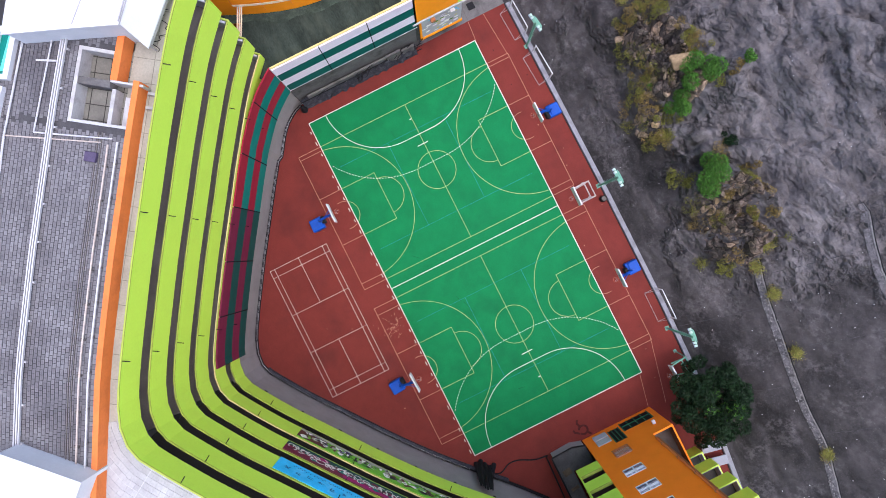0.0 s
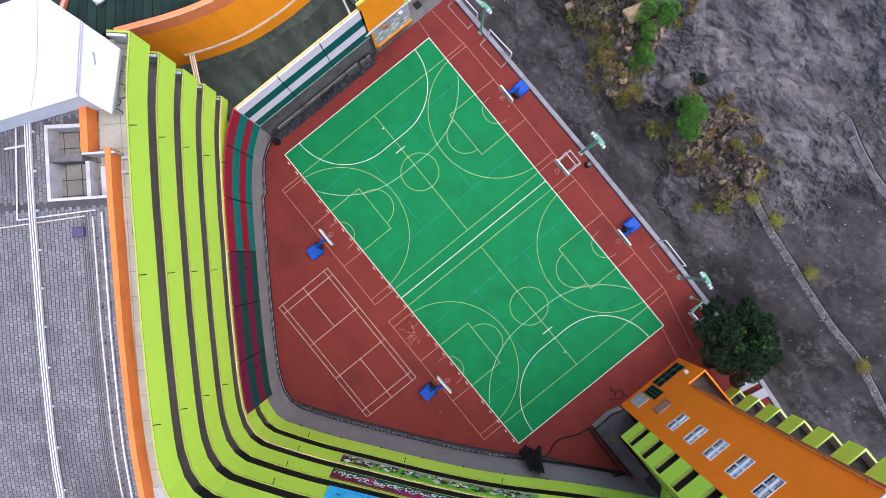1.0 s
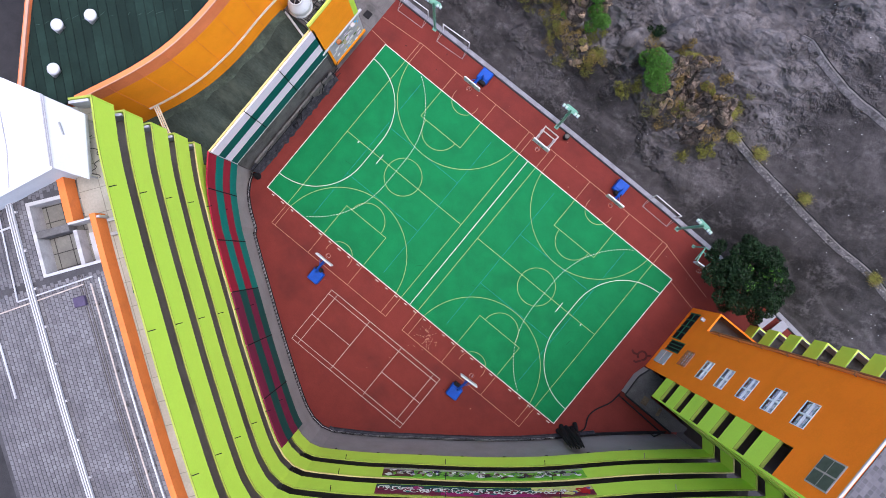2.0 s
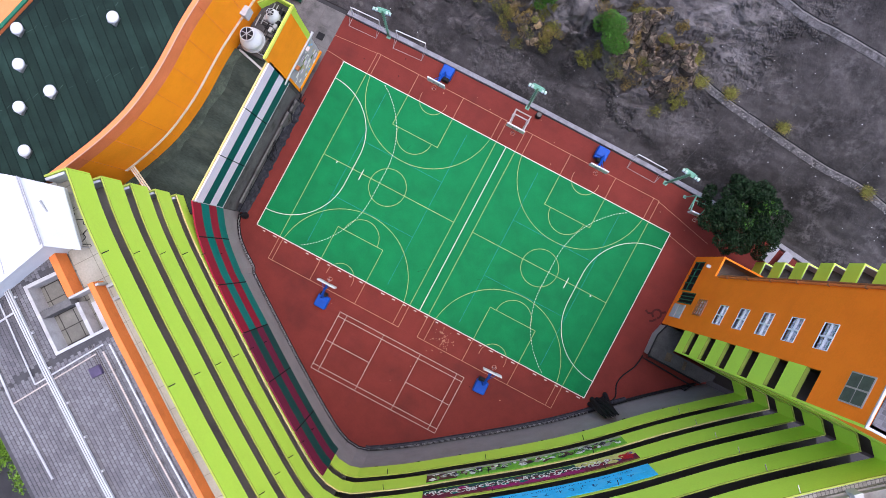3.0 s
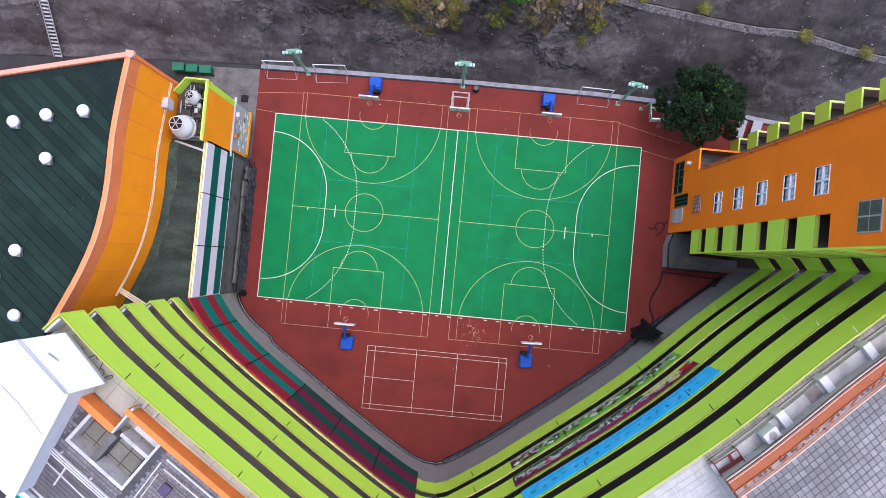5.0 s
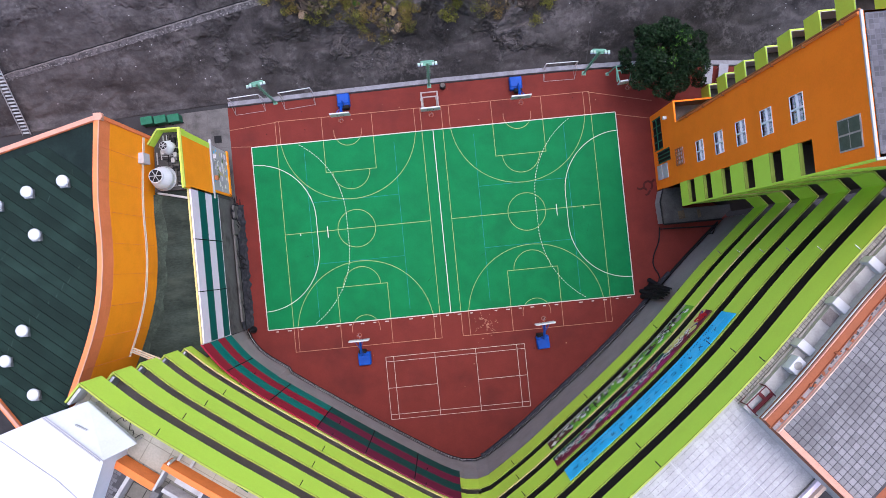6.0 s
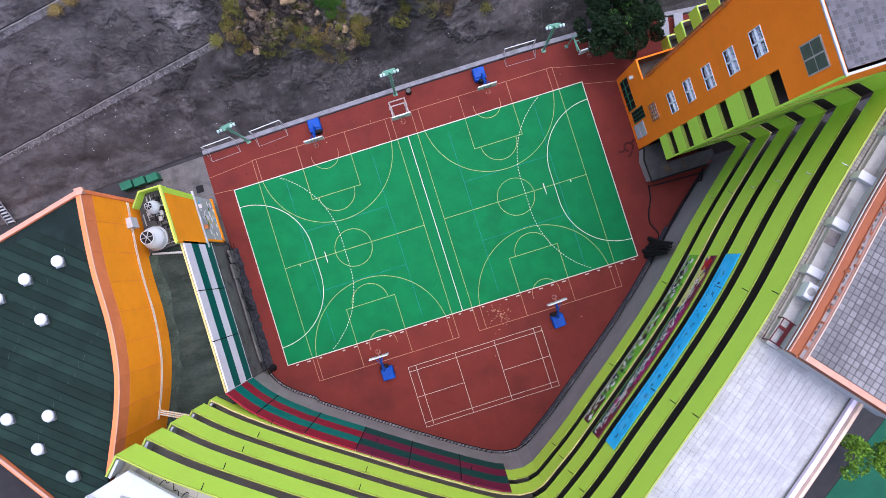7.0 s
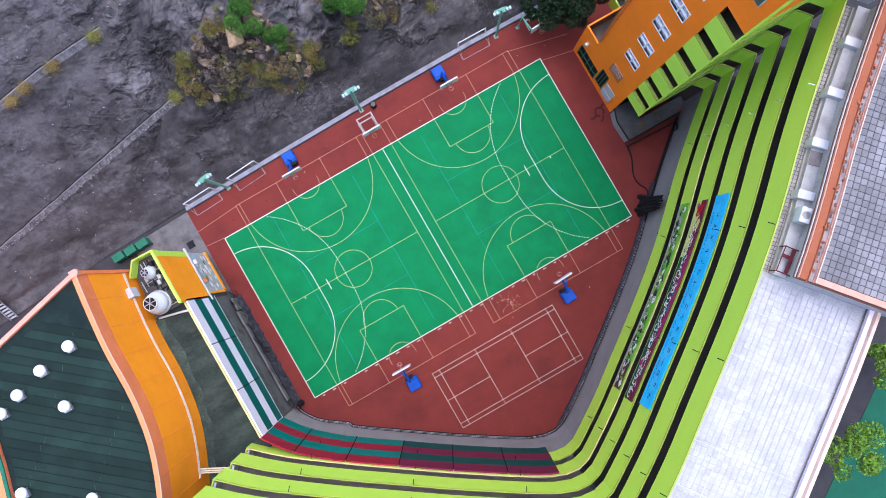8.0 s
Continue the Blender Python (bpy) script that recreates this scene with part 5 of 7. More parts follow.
part("bracket", boxed((-20.45, 5.3, 5.7, -20.15, 5.7, 6.0)), BROWN, plant)
part("bracket", boxed((-20.45, 7.2, 5.7, -20.15, 7.6, 6.0)), PALE_PIPE, plant)
mural = part("mural", boxed((-20.72, 4.5, 1.9, -20.65, 8.5, 5.7)), GREY_PLASTER, plant, "painted wall map in pale colours")
mrng = random.Random(11)
for i in range(46):
    y, z = mrng.uniform(4.7, 8.3), mrng.uniform(2.1, 5.5)
    w, h = mrng.uniform(0.08, 0.4), mrng.uniform(0.06, 0.3)
    m = mrng.choice([LIGHT_BLUE, CREAM, PRINT_WHITE, FRESH, CREAM, LILAC, PRINT_WHITE])
    bmx = bmesh.new()
    vs = [bmx.verts.new((-20.642 + 0.0008 * i, y + w * math.cos(a) * mrng.uniform(0.7, 1.2), z + h * math.sin(a) * mrng.uniform(0.7, 1.2))) for a in [k * 0.785 for k in range(8)]]
    bmx.faces.new(vs)
    part("map_patch", bmx, m, mural)
part("frame", boxed((-20.72, 4.3, 1.6, -20.58, 4.5, 5.75), (-20.72, 4.3, 1.5, -20.58, 8.6, 1.9)), AMBER, plant, "orange mural frame")
# Dark grey puts the overhang's shade into the recess colour.
part("undercroft", prism([(-21.6, 4.0), (-21.6, 8.5), (-23.4, 8.5), (-23.4, 4.0)], 0, 1.6), SHADE_WALL, plant, "dark recessed ground storey")
part("brace_beam", rods([((-23.4, 3.9, 10.6), (-20.7, 3.2, 10.9))], 0.09), PALE_PIPE, plant, "white beam")


def cooling_tower(name, x, y, z, r, h, tilt, label):
    ob = thing(name, label, "cooling tower", "roof cooling towers", at=(x, y, z))
    part("drum", lathe([(r * 0.86, 0.25), (r, 0.3), (r, h * 0.45), (r * 0.9, h * 0.6), (r * 0.62, h * 0.86), (r * 0.62, h)], 26), WHITE, ob, "white ribbed drum")
    # Black disc stands in for the shaded inside of the fan opening.
    part("fan_well", lathe([(r * 0.56, h + 0.005), (r * 0.54, h + 0.012)], 22), BLACK, ob, "black disc for the fan opening")
    bm = bmesh.new()
    for k in range(6):
        a = k * 1.047
        rod(bm, (0, 0, h + 0.03), (r * 0.56 * math.cos(a), r * 0.56 * math.sin(a), h + 0.03), 0.035, 5)
    part("fan_grille", bm, STEEL, ob, "steel fan guard")
    part("stand", rods([((r * 0.7 * math.cos(a), r * 0.7 * math.sin(a), 0), (r * 0.7 * math.cos(a), r * 0.7 * math.sin(a), 0.3)) for a in (0.8, 2.4, 3.9, 5.5)], 0.05, 6), STEEL, ob)
    part("sump_ring", lathe([(r * 1.12, 0.2), (r * 1.15, 0.28), (r * 1.05, 0.34)], 26), STEEL, ob, "grey basin rim")
    return ob


cooling_tower("cooling_tower", -22.5, 4.9, 11.0, 0.86, 1.75, 0, "white cooling tower on the service block roof")
cooling_tower("cooling_tower", -21.95, 7.3, 11.0, 0.5, 1.2, 0, "smaller white cooling tower beside the roof pipes")
pipes = thing("roof_pipework", "tangle of grey roof pipes beside the cooling towers", "pipes")
prng = random.Random(3)
for i in range(46):
    x, y = prng.uniform(-23.0, -21.2), prng.uniform(4.2, 8.2)
    l = prng.uniform(0.3, 1.3)
    if prng.random() < 0.5:
        seg = ((x, y, 11.15), (min(x + l, -21.1), y, 11.15))
    else:
        seg = ((x, y, 11.25), (x, min(y + l, 8.3), 11.25))
    part("pipe", rods([seg], prng.uniform(0.03, 0.06), 6), prng.choice([STEEL, BLACK, BLACK, SHADE_WALL]), pipes)
for i in range(5):
    x, y = prng.uniform(-22.8, -21.4), prng.uniform(5.8, 8.0)
    part("pump", boxed((x - 0.15, y - 0.2, 11.0, x + 0.15, y + 0.2, 11.35), bevel=0.03), prng.choice([STEEL, BLACK]), pipes, "small pump")

# ---------------------------------------------------------------- orange block on the east side
block_e = thing("orange_block", "tall orange school block with stacked windows and lime balconies", "building")
TX, TY0, TY1, TZ = 20.15, -0.9, 6.4, 29.7
WIN = [10.45, 13.8, 17.15, 20.5, 23.85]
WY, WW, WH = 3.08, 1.6, 1.25
OPEN = [8.0, 11.1, 14.3, 17.6, 21.0, 24.2]
part("wall", boxed((TX, 1.1, 0, TX + 0.25, TY1, WIN[0] - WH / 2)), ORANGE, block_e, "orange painted wall")
part("wall", boxed((TX, 1.1, WIN[0] - WH / 2, TX + 0.25, WY - WW / 2, TZ)), ORANGE, block_e, "orange painted wall")
part("wall", boxed((TX, WY + WW / 2, WIN[0] - WH / 2, TX + 0.25, TY1, TZ)), ORANGE, block_e, "orange painted wall")
tops = WIN[1:] + [TZ + WH / 2]
for a, b in zip(WIN, tops):
    part("wall", boxed((TX, WY - WW / 2, a + WH / 2, TX + 0.25, WY + WW / 2, b - WH / 2)), ORANGE, block_e, "orange painted wall")
part("upper_wall", boxed((TX, TY0 + 0.06, OPEN[5] + 0.68, TX + 0.25, 1.1, TZ)), ORANGE, block_e, "orange painted wall")
part("south_wall", boxed((TX + 0.25, TY0 + 0.02, BAND[5] - 0.02, 25.9, TY0 + 0.25, TZ)), ORANGE, block_e, "orange painted wall")
foot = 5.7
for z in OPEN:
    band = part("parapet", boxed((TX - 0.01, TY0 + 0.06, foot, TX + 0.2, 1.1, z - 0.68)), LIME, block_e, "lime green corridor parapet")
    part("coping", boxed((TX - 0.02, TY0 + 0.06, z - 0.68, TX + 0.22, 1.1, z - 0.62)), LIME_TOP, band, "pale coping")
    # floor in the shade-darkened brown
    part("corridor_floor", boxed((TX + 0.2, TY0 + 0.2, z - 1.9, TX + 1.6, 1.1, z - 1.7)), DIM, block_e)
    foot = z + 0.68
part("corner_column", boxed((TX - 0.03, TY0 - 0.06, 5.7, TX + 0.3, TY0 + 0.06, TZ)), LIME, block_e, "lime green corner edge")
# back wall takes the same brown, its shade painted in
part("corridor_back", boxed((TX + 1.6, TY0 + 0.3, 0, 25.4, 1.3, TZ - 0.15)), DIM, block_e, "corridor wall painted dark for shade")
part("core", boxed((TX + 1.6, 1.3, 0, 31, TY1 - 0.1, TZ - 0.15)), SHADE_WALL, block_e)
# Filler block added and painted dark where the corridor bend is shaded.
part("inner_wall", prism([(25.4, -0.65), (27.2, -1.6), (31, -1.6), (31, 1.3), (25.4, 1.3)], 0, TZ - 0.15), DIM, block_e, "corridor wall painted dark for shade")
part("north_wall", boxed((TX + 0.25, TY1 - 0.1, 0, 31, TY1 - 0.002, TZ)), ORANGE, block_e, "orange painted wall")
part("roof", boxed((TX + 0.2, TY0, TZ - 0.12, 31, TY1, TZ)), TILE, block_e, "grey tiled roof")
part("roof_edge", boxed((TX - 0.03, TY0 - 0.05, TZ, TX + 0.1, TY1 + 0.03, TZ + 0.1), (TX + 0.1, TY0 - 0.05, TZ, 31, TY0 + 0.08, TZ + 0.1)), GREY_PLASTER, block_e, "pale roof edge")
part("corner_pipe", rods([((TX - 0.06, TY1 - 0.08, 7.0), (TX - 0.06, TY1 - 0.08, TZ))], 0.09), FASCIA, block_e, "dark orange downpipe")
part("corner_pipe", rods([((TX + 0.02, TY1 + 0.1, 7.0), (TX + 0.02, TY1 + 0.1, TZ))], 0.07), BROWN, block_e, "rusty downpipe")
for z in (8.6, 11.9, 15.2, 18.5, 21.8, 25.1, 28.4):
    part("pipe_clip", boxed((TX - 0.17, TY1 - 0.2, z, TX, TY1 + 0.02, z + 0.12)), BROWN, block_e)


def window(z, opened):
    y0, y1, z0, z1 = WY - WW / 2, WY + WW / 2, z - WH / 2, z + WH / 2
    w = part("window", boxed((TX - 0.04, y0 - 0.04, z1, TX + 0.2, y1 + 0.04, z1 + 0.045), (TX - 0.05, y0 - 0.04, z0 - 0.045, TX + 0.2, y1 + 0.04, z0),
                             (TX - 0.03, y0 - 0.04, z0, TX + 0.2, y0, z1), (TX - 0.03, y1, z0, TX + 0.2, y1 + 0.04, z1)), FRAME_WHITE, block_e, "white aluminium window frame")
    pane = part("pane", boxed((TX + 0.1, y0, z0, TX + 0.11, y1, z1)), GLASS, w, "window glass with lilac curtain behind")
    pane.visible_shadow = False
    part("mullion", boxed((TX - 0.035, WY - 0.05, z0, TX + 0.1, WY + 0.05, z1)), FRAME_WHITE, w, "white mullion")
    part("transom", boxed((TX - 0.03, y0, z - 0.06, TX + 0.1, WY - 0.05, z + 0.03), (TX - 0.03, WY + 0.05, z - 0.06, TX + 0.1, y1, z + 0.03)), FRAME_WHITE, w, "white transom")
    # Black backing stands in for the unlit room.
    part("room", boxed((TX + 0.25, y0, z0, TX + 0.28, y1, z1)), BLACK, w)
    top = z1 - (0.42 if opened else 0.22)
    for k in range(10):
        a = y0 + WW * k / 10
        if k == 4 and opened:
            continue
        part("curtain", boxed((TX + 0.14 + 0.03 * (k % 2), a, z0, TX + 0.155 + 0.03 * (k % 2), a + WW / 10, top)), (CURTAIN, BLUE_GREY)[k % 3 == 1], w, "pleated lilac and blue grey curtain")
    return w


for z in WIN:
    window(z, z > 23)
gw = part("stair_window", boxed((TX - 0.05, -0.15, 27.2, TX - 0.005, 1.55, 29.0)), TAN_PIPE, block_e, "tan framed grey green window")
for y in (-0.07, 0.75):
    for z in (27.28, 28.14):
        part("pane", boxed((TX - 0.07, y, z, TX - 0.05, y + 0.72, z + 0.78)), FOREST, gw, "dark green tinted pane")
grille = part("window_grille", rods([((TX - 0.12, y, 5.75), (TX - 0.12, y, 7.2)) for y in (2.65, 3.0, 3.35, 3.7, 4.0)] + [((TX - 0.12, 2.55, z), (TX - 0.12, 4.1, z)) for z in (5.75, 6.2, 6.7, 7.2)], 0.05, 6), BROWN, block_e, "rusty brown window grille")
part("pane", boxed((TX - 0.03, 2.65, 5.8, TX - 0.012, 4.0, 7.15)), CURTAIN, grille, "pale window behind the grille")
# Black sheets on the wall stand in for the openings' dark insides.
shop = part("ground_window", boxed((TX - 0.03, 4.75, 0.7, TX - 0.005, 7.75, 2.7)), BLACK, block_e, "black sheet for the dark ground-floor window")
part("window_frame", boxed(*[(TX - 0.1, 4.75 + i * 0.72, 0.7, TX - 0.03, 4.83 + i * 0.72, 2.7) for i in range(5)], (TX - 0.1, 4.83, 1.65, TX - 0.035, 7.7, 1.75)), DARK_GREEN, shop, "dark green window frame")
shop2 = part("ground_window", boxed((TX - 0.03, 3.45, 1.2, TX - 0.005, 4.55, 4.2)), BLACK, block_e, "black sheet for the dark stair window")
part("window_frame", boxed(*[(TX - 0.1, 3.45 + i * 0.34, 1.2, TX - 0.03, 3.53 + i * 0.34, 4.2) for i in range(4)]), DARK_GREEN, shop2, "dark green window frame")
part("louvre", boxed((TX - 0.08, 1.95, 0.8, TX - 0.005, 3.3, 1.95), bevel=0.01), GREY_PLASTER, block_e, "grey louvre panel")
part("louvre", boxed((TX - 0.08, 1.95, 2.15, TX - 0.005, 3.3, 3.35), bevel=0.01), GREY_PLASTER, block_e, "grey louvre panel")

annex = thing("ground_annex", "orange single-storey annex with open concrete roof", "annex")
part("wall", boxed((TX + 0.003, TY1, 0, TX + 0.12, 8.3, 5.95), (TX + 0.12, 8.22, 0, 24.4, 8.3, 5.95)), ORANGE, annex, "orange wall")
part("lining", boxed((TX + 0.16, 8.16, 0, 24.4, 8.218, 5.93), (TX + 0.122, TY1, 0, TX + 0.158, 8.218, 5.93)), CONCRETE, annex, "stained concrete inner lining")
part("roof", boxed((TX + 0.16, TY1, 4.1, 24.4, 8.16, 4.3)), CONCRETE, annex, "stained concrete roof")
part("coping", boxed((TX - 0.01, TY1 + 0.01, 5.95, TX + 0.14, 8.31, 5.99), (TX + 0.14, 8.17, 5.95, 24.4, 8.31, 5.99)), ORANGE, annex)
part("lamp_box", boxed((TX - 0.35, 7.1, 4.0, TX + 0.0, 7.4, 4.3), bevel=0.04), WHITE, annex, "white wall lamp")
BX, BY = 24.5, 10.05
for k in range(8):
    z0 = 2.05 + 3.27 * k
    bal = part("balcony", boxed((BX, TY1, z0, 33, BY, z0 + 0.15)), LIME, block_e, "lime green balcony")
    part("front_panel", boxed((BX, BY - 0.1, z0 + 0.15, 33, BY, z0 + 1.65)), LIME, bal)
    part("end_panel", boxed((BX, TY1, z0 + 0.15, BX + 0.1, BY - 0.1, z0 + 1.65)), LIME, bal, "lime balcony end panel")
    part("inner_face", boxed((BX + 0.1, BY - 0.14, z0 + 0.15, 33, BY - 0.103, z0 + 1.63)), WHITE, bal, "white inner face")
    part("inner_face", boxed((BX + 0.103, TY1, z0 + 0.15, BX + 0.14, BY - 0.14, z0 + 1.63)), GREY_PLASTER, bal, "pale inner face")
    part("balcony_floor", boxed((BX + 0.14, TY1, z0 + 0.152, 33, BY - 0.14, z0 + 0.2)), CONCRETE, bal, "stained balcony floor")

shelter = thing("low_shelter", "low dark concrete shelter with kerbed roof beside the passage", "shelter")
part("roof", prism([(20.1, 1.05), (19.68, -0.17), (19.79, -2.27), (25.2, -2.3), (26.2, -1.5), (26.2, -1.0), (21.7, -0.98), (21.7, 1.05)], 1.6, 1.75), TAR, shelter, "stained concrete roof")
part("wall", prism([(20.1, 0.95), (19.78, -0.17), (19.88, -2.18), (25.1, -2.2), (26.1, -1.45), (26.1, -1.05), (20.1, -1.02)], 0, 1.6), GREY_WALL, shelter, "dark grey wall")
part("edge", rods([((20.05, 1.05, 1.8), (19.66, -0.17, 1.8)), ((19.66, -0.17, 1.8), (19.76, -2.3, 1.8)), ((19.76, -2.3, 1.8), (25.25, -2.33, 1.8))], 0.08), BLACK, shelter, "black pipe edge")
for x0, x1, m in ((21.2, 21.9, BROWN_STAIN), (23.0, 23.4, BROWN_STAIN)):
    part("rust_stain", prism([(x0, -1.2), (x0 + 0.1, -2.0), (x1, -1.9), (x1 - 0.1, -1.15)], 1.752, 1.756), m, shelter, "brown rust stain")

# ---------------------------------------------------------------- fence at the foot of the building
NET_GREY = material("dusty dark netting", (0.035, 0.036, 0.045), 0.9, 0.4, 2.5, 9, 0.6, stain=(0.09, 0.088, 0.10), stain_scale=2.0, stain_amount=0.7)
fence = thing("net_fence", "low dark mesh fence along the foot of the grey wall", "fence")
FL = cut_line(FOOT, 0.2, length(FOOT) - 7.5)
frng = random.Random(12)
for i in range(int(length(FL) / 0.55)):
    p, dr = along(FL, 0.3 + i * 0.55)
    q = Vector((-dr.y, dr.x))
    lean = frng.uniform(0.3, 0.42)
    part("post", rods([((*(p + q * 0.3), 0), (*(p + q * lean), frng.uniform(0.5, 0.9)))], 0.028, 5), BLACK, fence)
part("rail", strip(FL, -0.33, -0.28, 0.62, 0.67), BLACK, fence)
part("rail", strip(FL, -0.33, -0.29, 0.3, 0.34), BLACK, fence)
EF = cut_line(FL, S_CORNER + 0.5, length(FL) - 0.2)
part("net", strip(EF, -0.52, -0.3, 0.0, 0.42), NET_GREY, fence, "slumped dark grey netting")
part("gutter", strip(FL, -0.22, -0.08, 0.0, 0.08), GREY_PLASTER, fence, "pale gutter edge")
part("gutter_joint", strip(FL, -0.08, -0.002, 0.0, 0.03), BLACK, fence, "dark drain slot")
part("gutter_joint", strip(FL, -0.3, -0.22, 0.0, 0.03), BLACK, fence, "dark drain slot")

net = thing("side_net", "slack black netting at the foot of the striped wall", "net")
nrng = random.Random(9)
for i in range(34):
    y0 = nrng.uniform(-8.4, 3.6)
    pts = [(-20.35 + nrng.uniform(-0.15, 0.25), y0, nrng.uniform(0.02, 0.5)), (-20.35 + nrng.uniform(-0.15, 0.2), y0 + nrng.uniform(0.2, 0.7), nrng.uniform(0.3, 2.2)), (-20.4, y0 + nrng.uniform(0.6, 1.4), nrng.uniform(0.3, 2.6))]
    part("net_fold", rods(list(zip(pts, pts[1:])), nrng.uniform(0.02, 0.06), 5), BLACK, net)
cloth = bmesh.new()
prev = None
for i in range(60):
    y = -8.3 + 11.9 * i / 59
    n1, n2 = noise.noise(Vector((y * 0.9, 1, 0))), noise.noise(Vector((y * 2.3, 5, 0)))
    row = [cloth.verts.new((-20.56, y, 1.9 + 0.7 * n1)), cloth.verts.new((-20.40 + 0.12 * n2, y, 1.5 + 0.6 * n1)), cloth.verts.new((-20.22 + 0.22 * n1, y, 0.7 + 0.3 * n2)), cloth.verts.new((-20.05 + 0.24 * n2, y, 0.02))]
    if prev:
        for k in range(3):
            cloth.faces.new((prev[k], prev[k + 1], row[k + 1], row[k]))
    prev = row
part("sheet", cloth, NET_GREY, net, "slumped dusty dark netting sheet")
for y0, y1, z1 in ((0.6, 2.1, 1.9), (2.15, 3.5, 1.5)):
    part("slab", prism([(-20.5, y0), (-20.32, y0 + 0.1), (-20.28, y1 - 0.1), (-20.5, y1)], 0, z1 + 0.6), CONCRETE, net, "leaning stained concrete slab")
part("rail", rods([((-20.35, -8.4, 1.6), (-20.35, 4.2, 1.6)), ((-20.35, -8.4, 0.1), (-20.35, 4.2, 0.1))], 0.04, 6), BLACK, net)
part("bundle", lathe([(0.3, 0), (0.36, 0.3), (0.22, 0.9), (0.1, 1.6)], 7, at=(-20.1, -8.5, 0)), BLACK, net, "bundled black netting")
part("ledge", boxed((-20.58, -7.5, 0, -20.4, 2.0, 2.2)), CONCRETE, net, "rough concrete ledge")
bag = thing("netting_pile", "heap of black netting by the passage corner", "netting")
for dx, dy, r, h in ((0, 0, 0.7, 1.5), (0.6, -0.5, 0.6, 1.1), (1.2, -0.9, 0.55, 0.8), (-0.4, 0.3, 0.4, 0.7)):
    part("heap", lathe([(r * 0.8, 0), (r, h * 0.3), (r * 0.8, h * 0.75), (r * 0.35, h)], 9, at=(18.75 + dx, -8.6 + dy, 0)), BLACK, bag)
sn = min((((along(FACE, i * 0.25)[0]) - Vector((18.4, -8.7))).length, i * 0.25) for i in range(int(FACE_LEN * 4)))[1]
hr = random.Random(44)
for k in range(11):
    (p, dr) = along(FACE, sn - 0.7 + k * 0.13)
    q = Vector((-dr.y, dr.x))
    a, b = p + q * hr.uniform(0.1, 0.3), p + q * hr.uniform(0.2, 0.9) + dr * hr.uniform(-0.3, 0.3)
    c = p + q * hr.uniform(0.15, 0.5)
    zt = hr.uniform(3.6, 5.9)
    fold = bmesh.new()
    rod(fold, (*a, zt), (*c, zt * 0.5), 0.07, 7, 0.17)
    rod(fold, (*c, zt * 0.5), (*b, 0.02), 0.17, 7, 0.24)
    part("hanging_fold", fold, BLACK, bag, "hanging black net fold")
gate = thing("chain_fence", "dark pipe fence round the passage", "fence")
for seg in (((25.2, -2.5, 1.0), (24.6, -3.6, 1.0)), ((20.0, -2.7, 1.0), (25.0, -2.9, 1.0))):
    part("rail", rods([seg], 0.07), BLACK, gate)
for x, y in ((20.0, -2.7), (22.5, -2.8), (25.0, -2.9), (24.6, -3.6)):
    part("post", rods([((x, y, 0), (x, y, 1.05))], 0.05, 6), BLACK, gate)
drain = thing("drain_pipe", "thick black drain pipe at the foot of the grey wall", "pipe")
part("run", strip(cut_line(FOOT, length(FOOT) - 11.5, length(FOOT) - 1.0), -0.3, -0.08, 0.02, 0.24), BLACK, drain)
# Added tube that draws the dark path on the passage floor.
hose = thing("rubber_hose", "black tube tracing a dark path across the passage", "hose")
hp = smooth_curve([(19.95, -2.5), (19.75, -3.8), (19.1, -5.2), (19.0, -6.2), (19.45, -7.3), (18.9, -8.3)], 0.3)
part("tube", rods([((*a, 0.08), (*b, 0.08)) for a, b in zip(hp, hp[1:])], 0.07, 6), BLACK, hose)

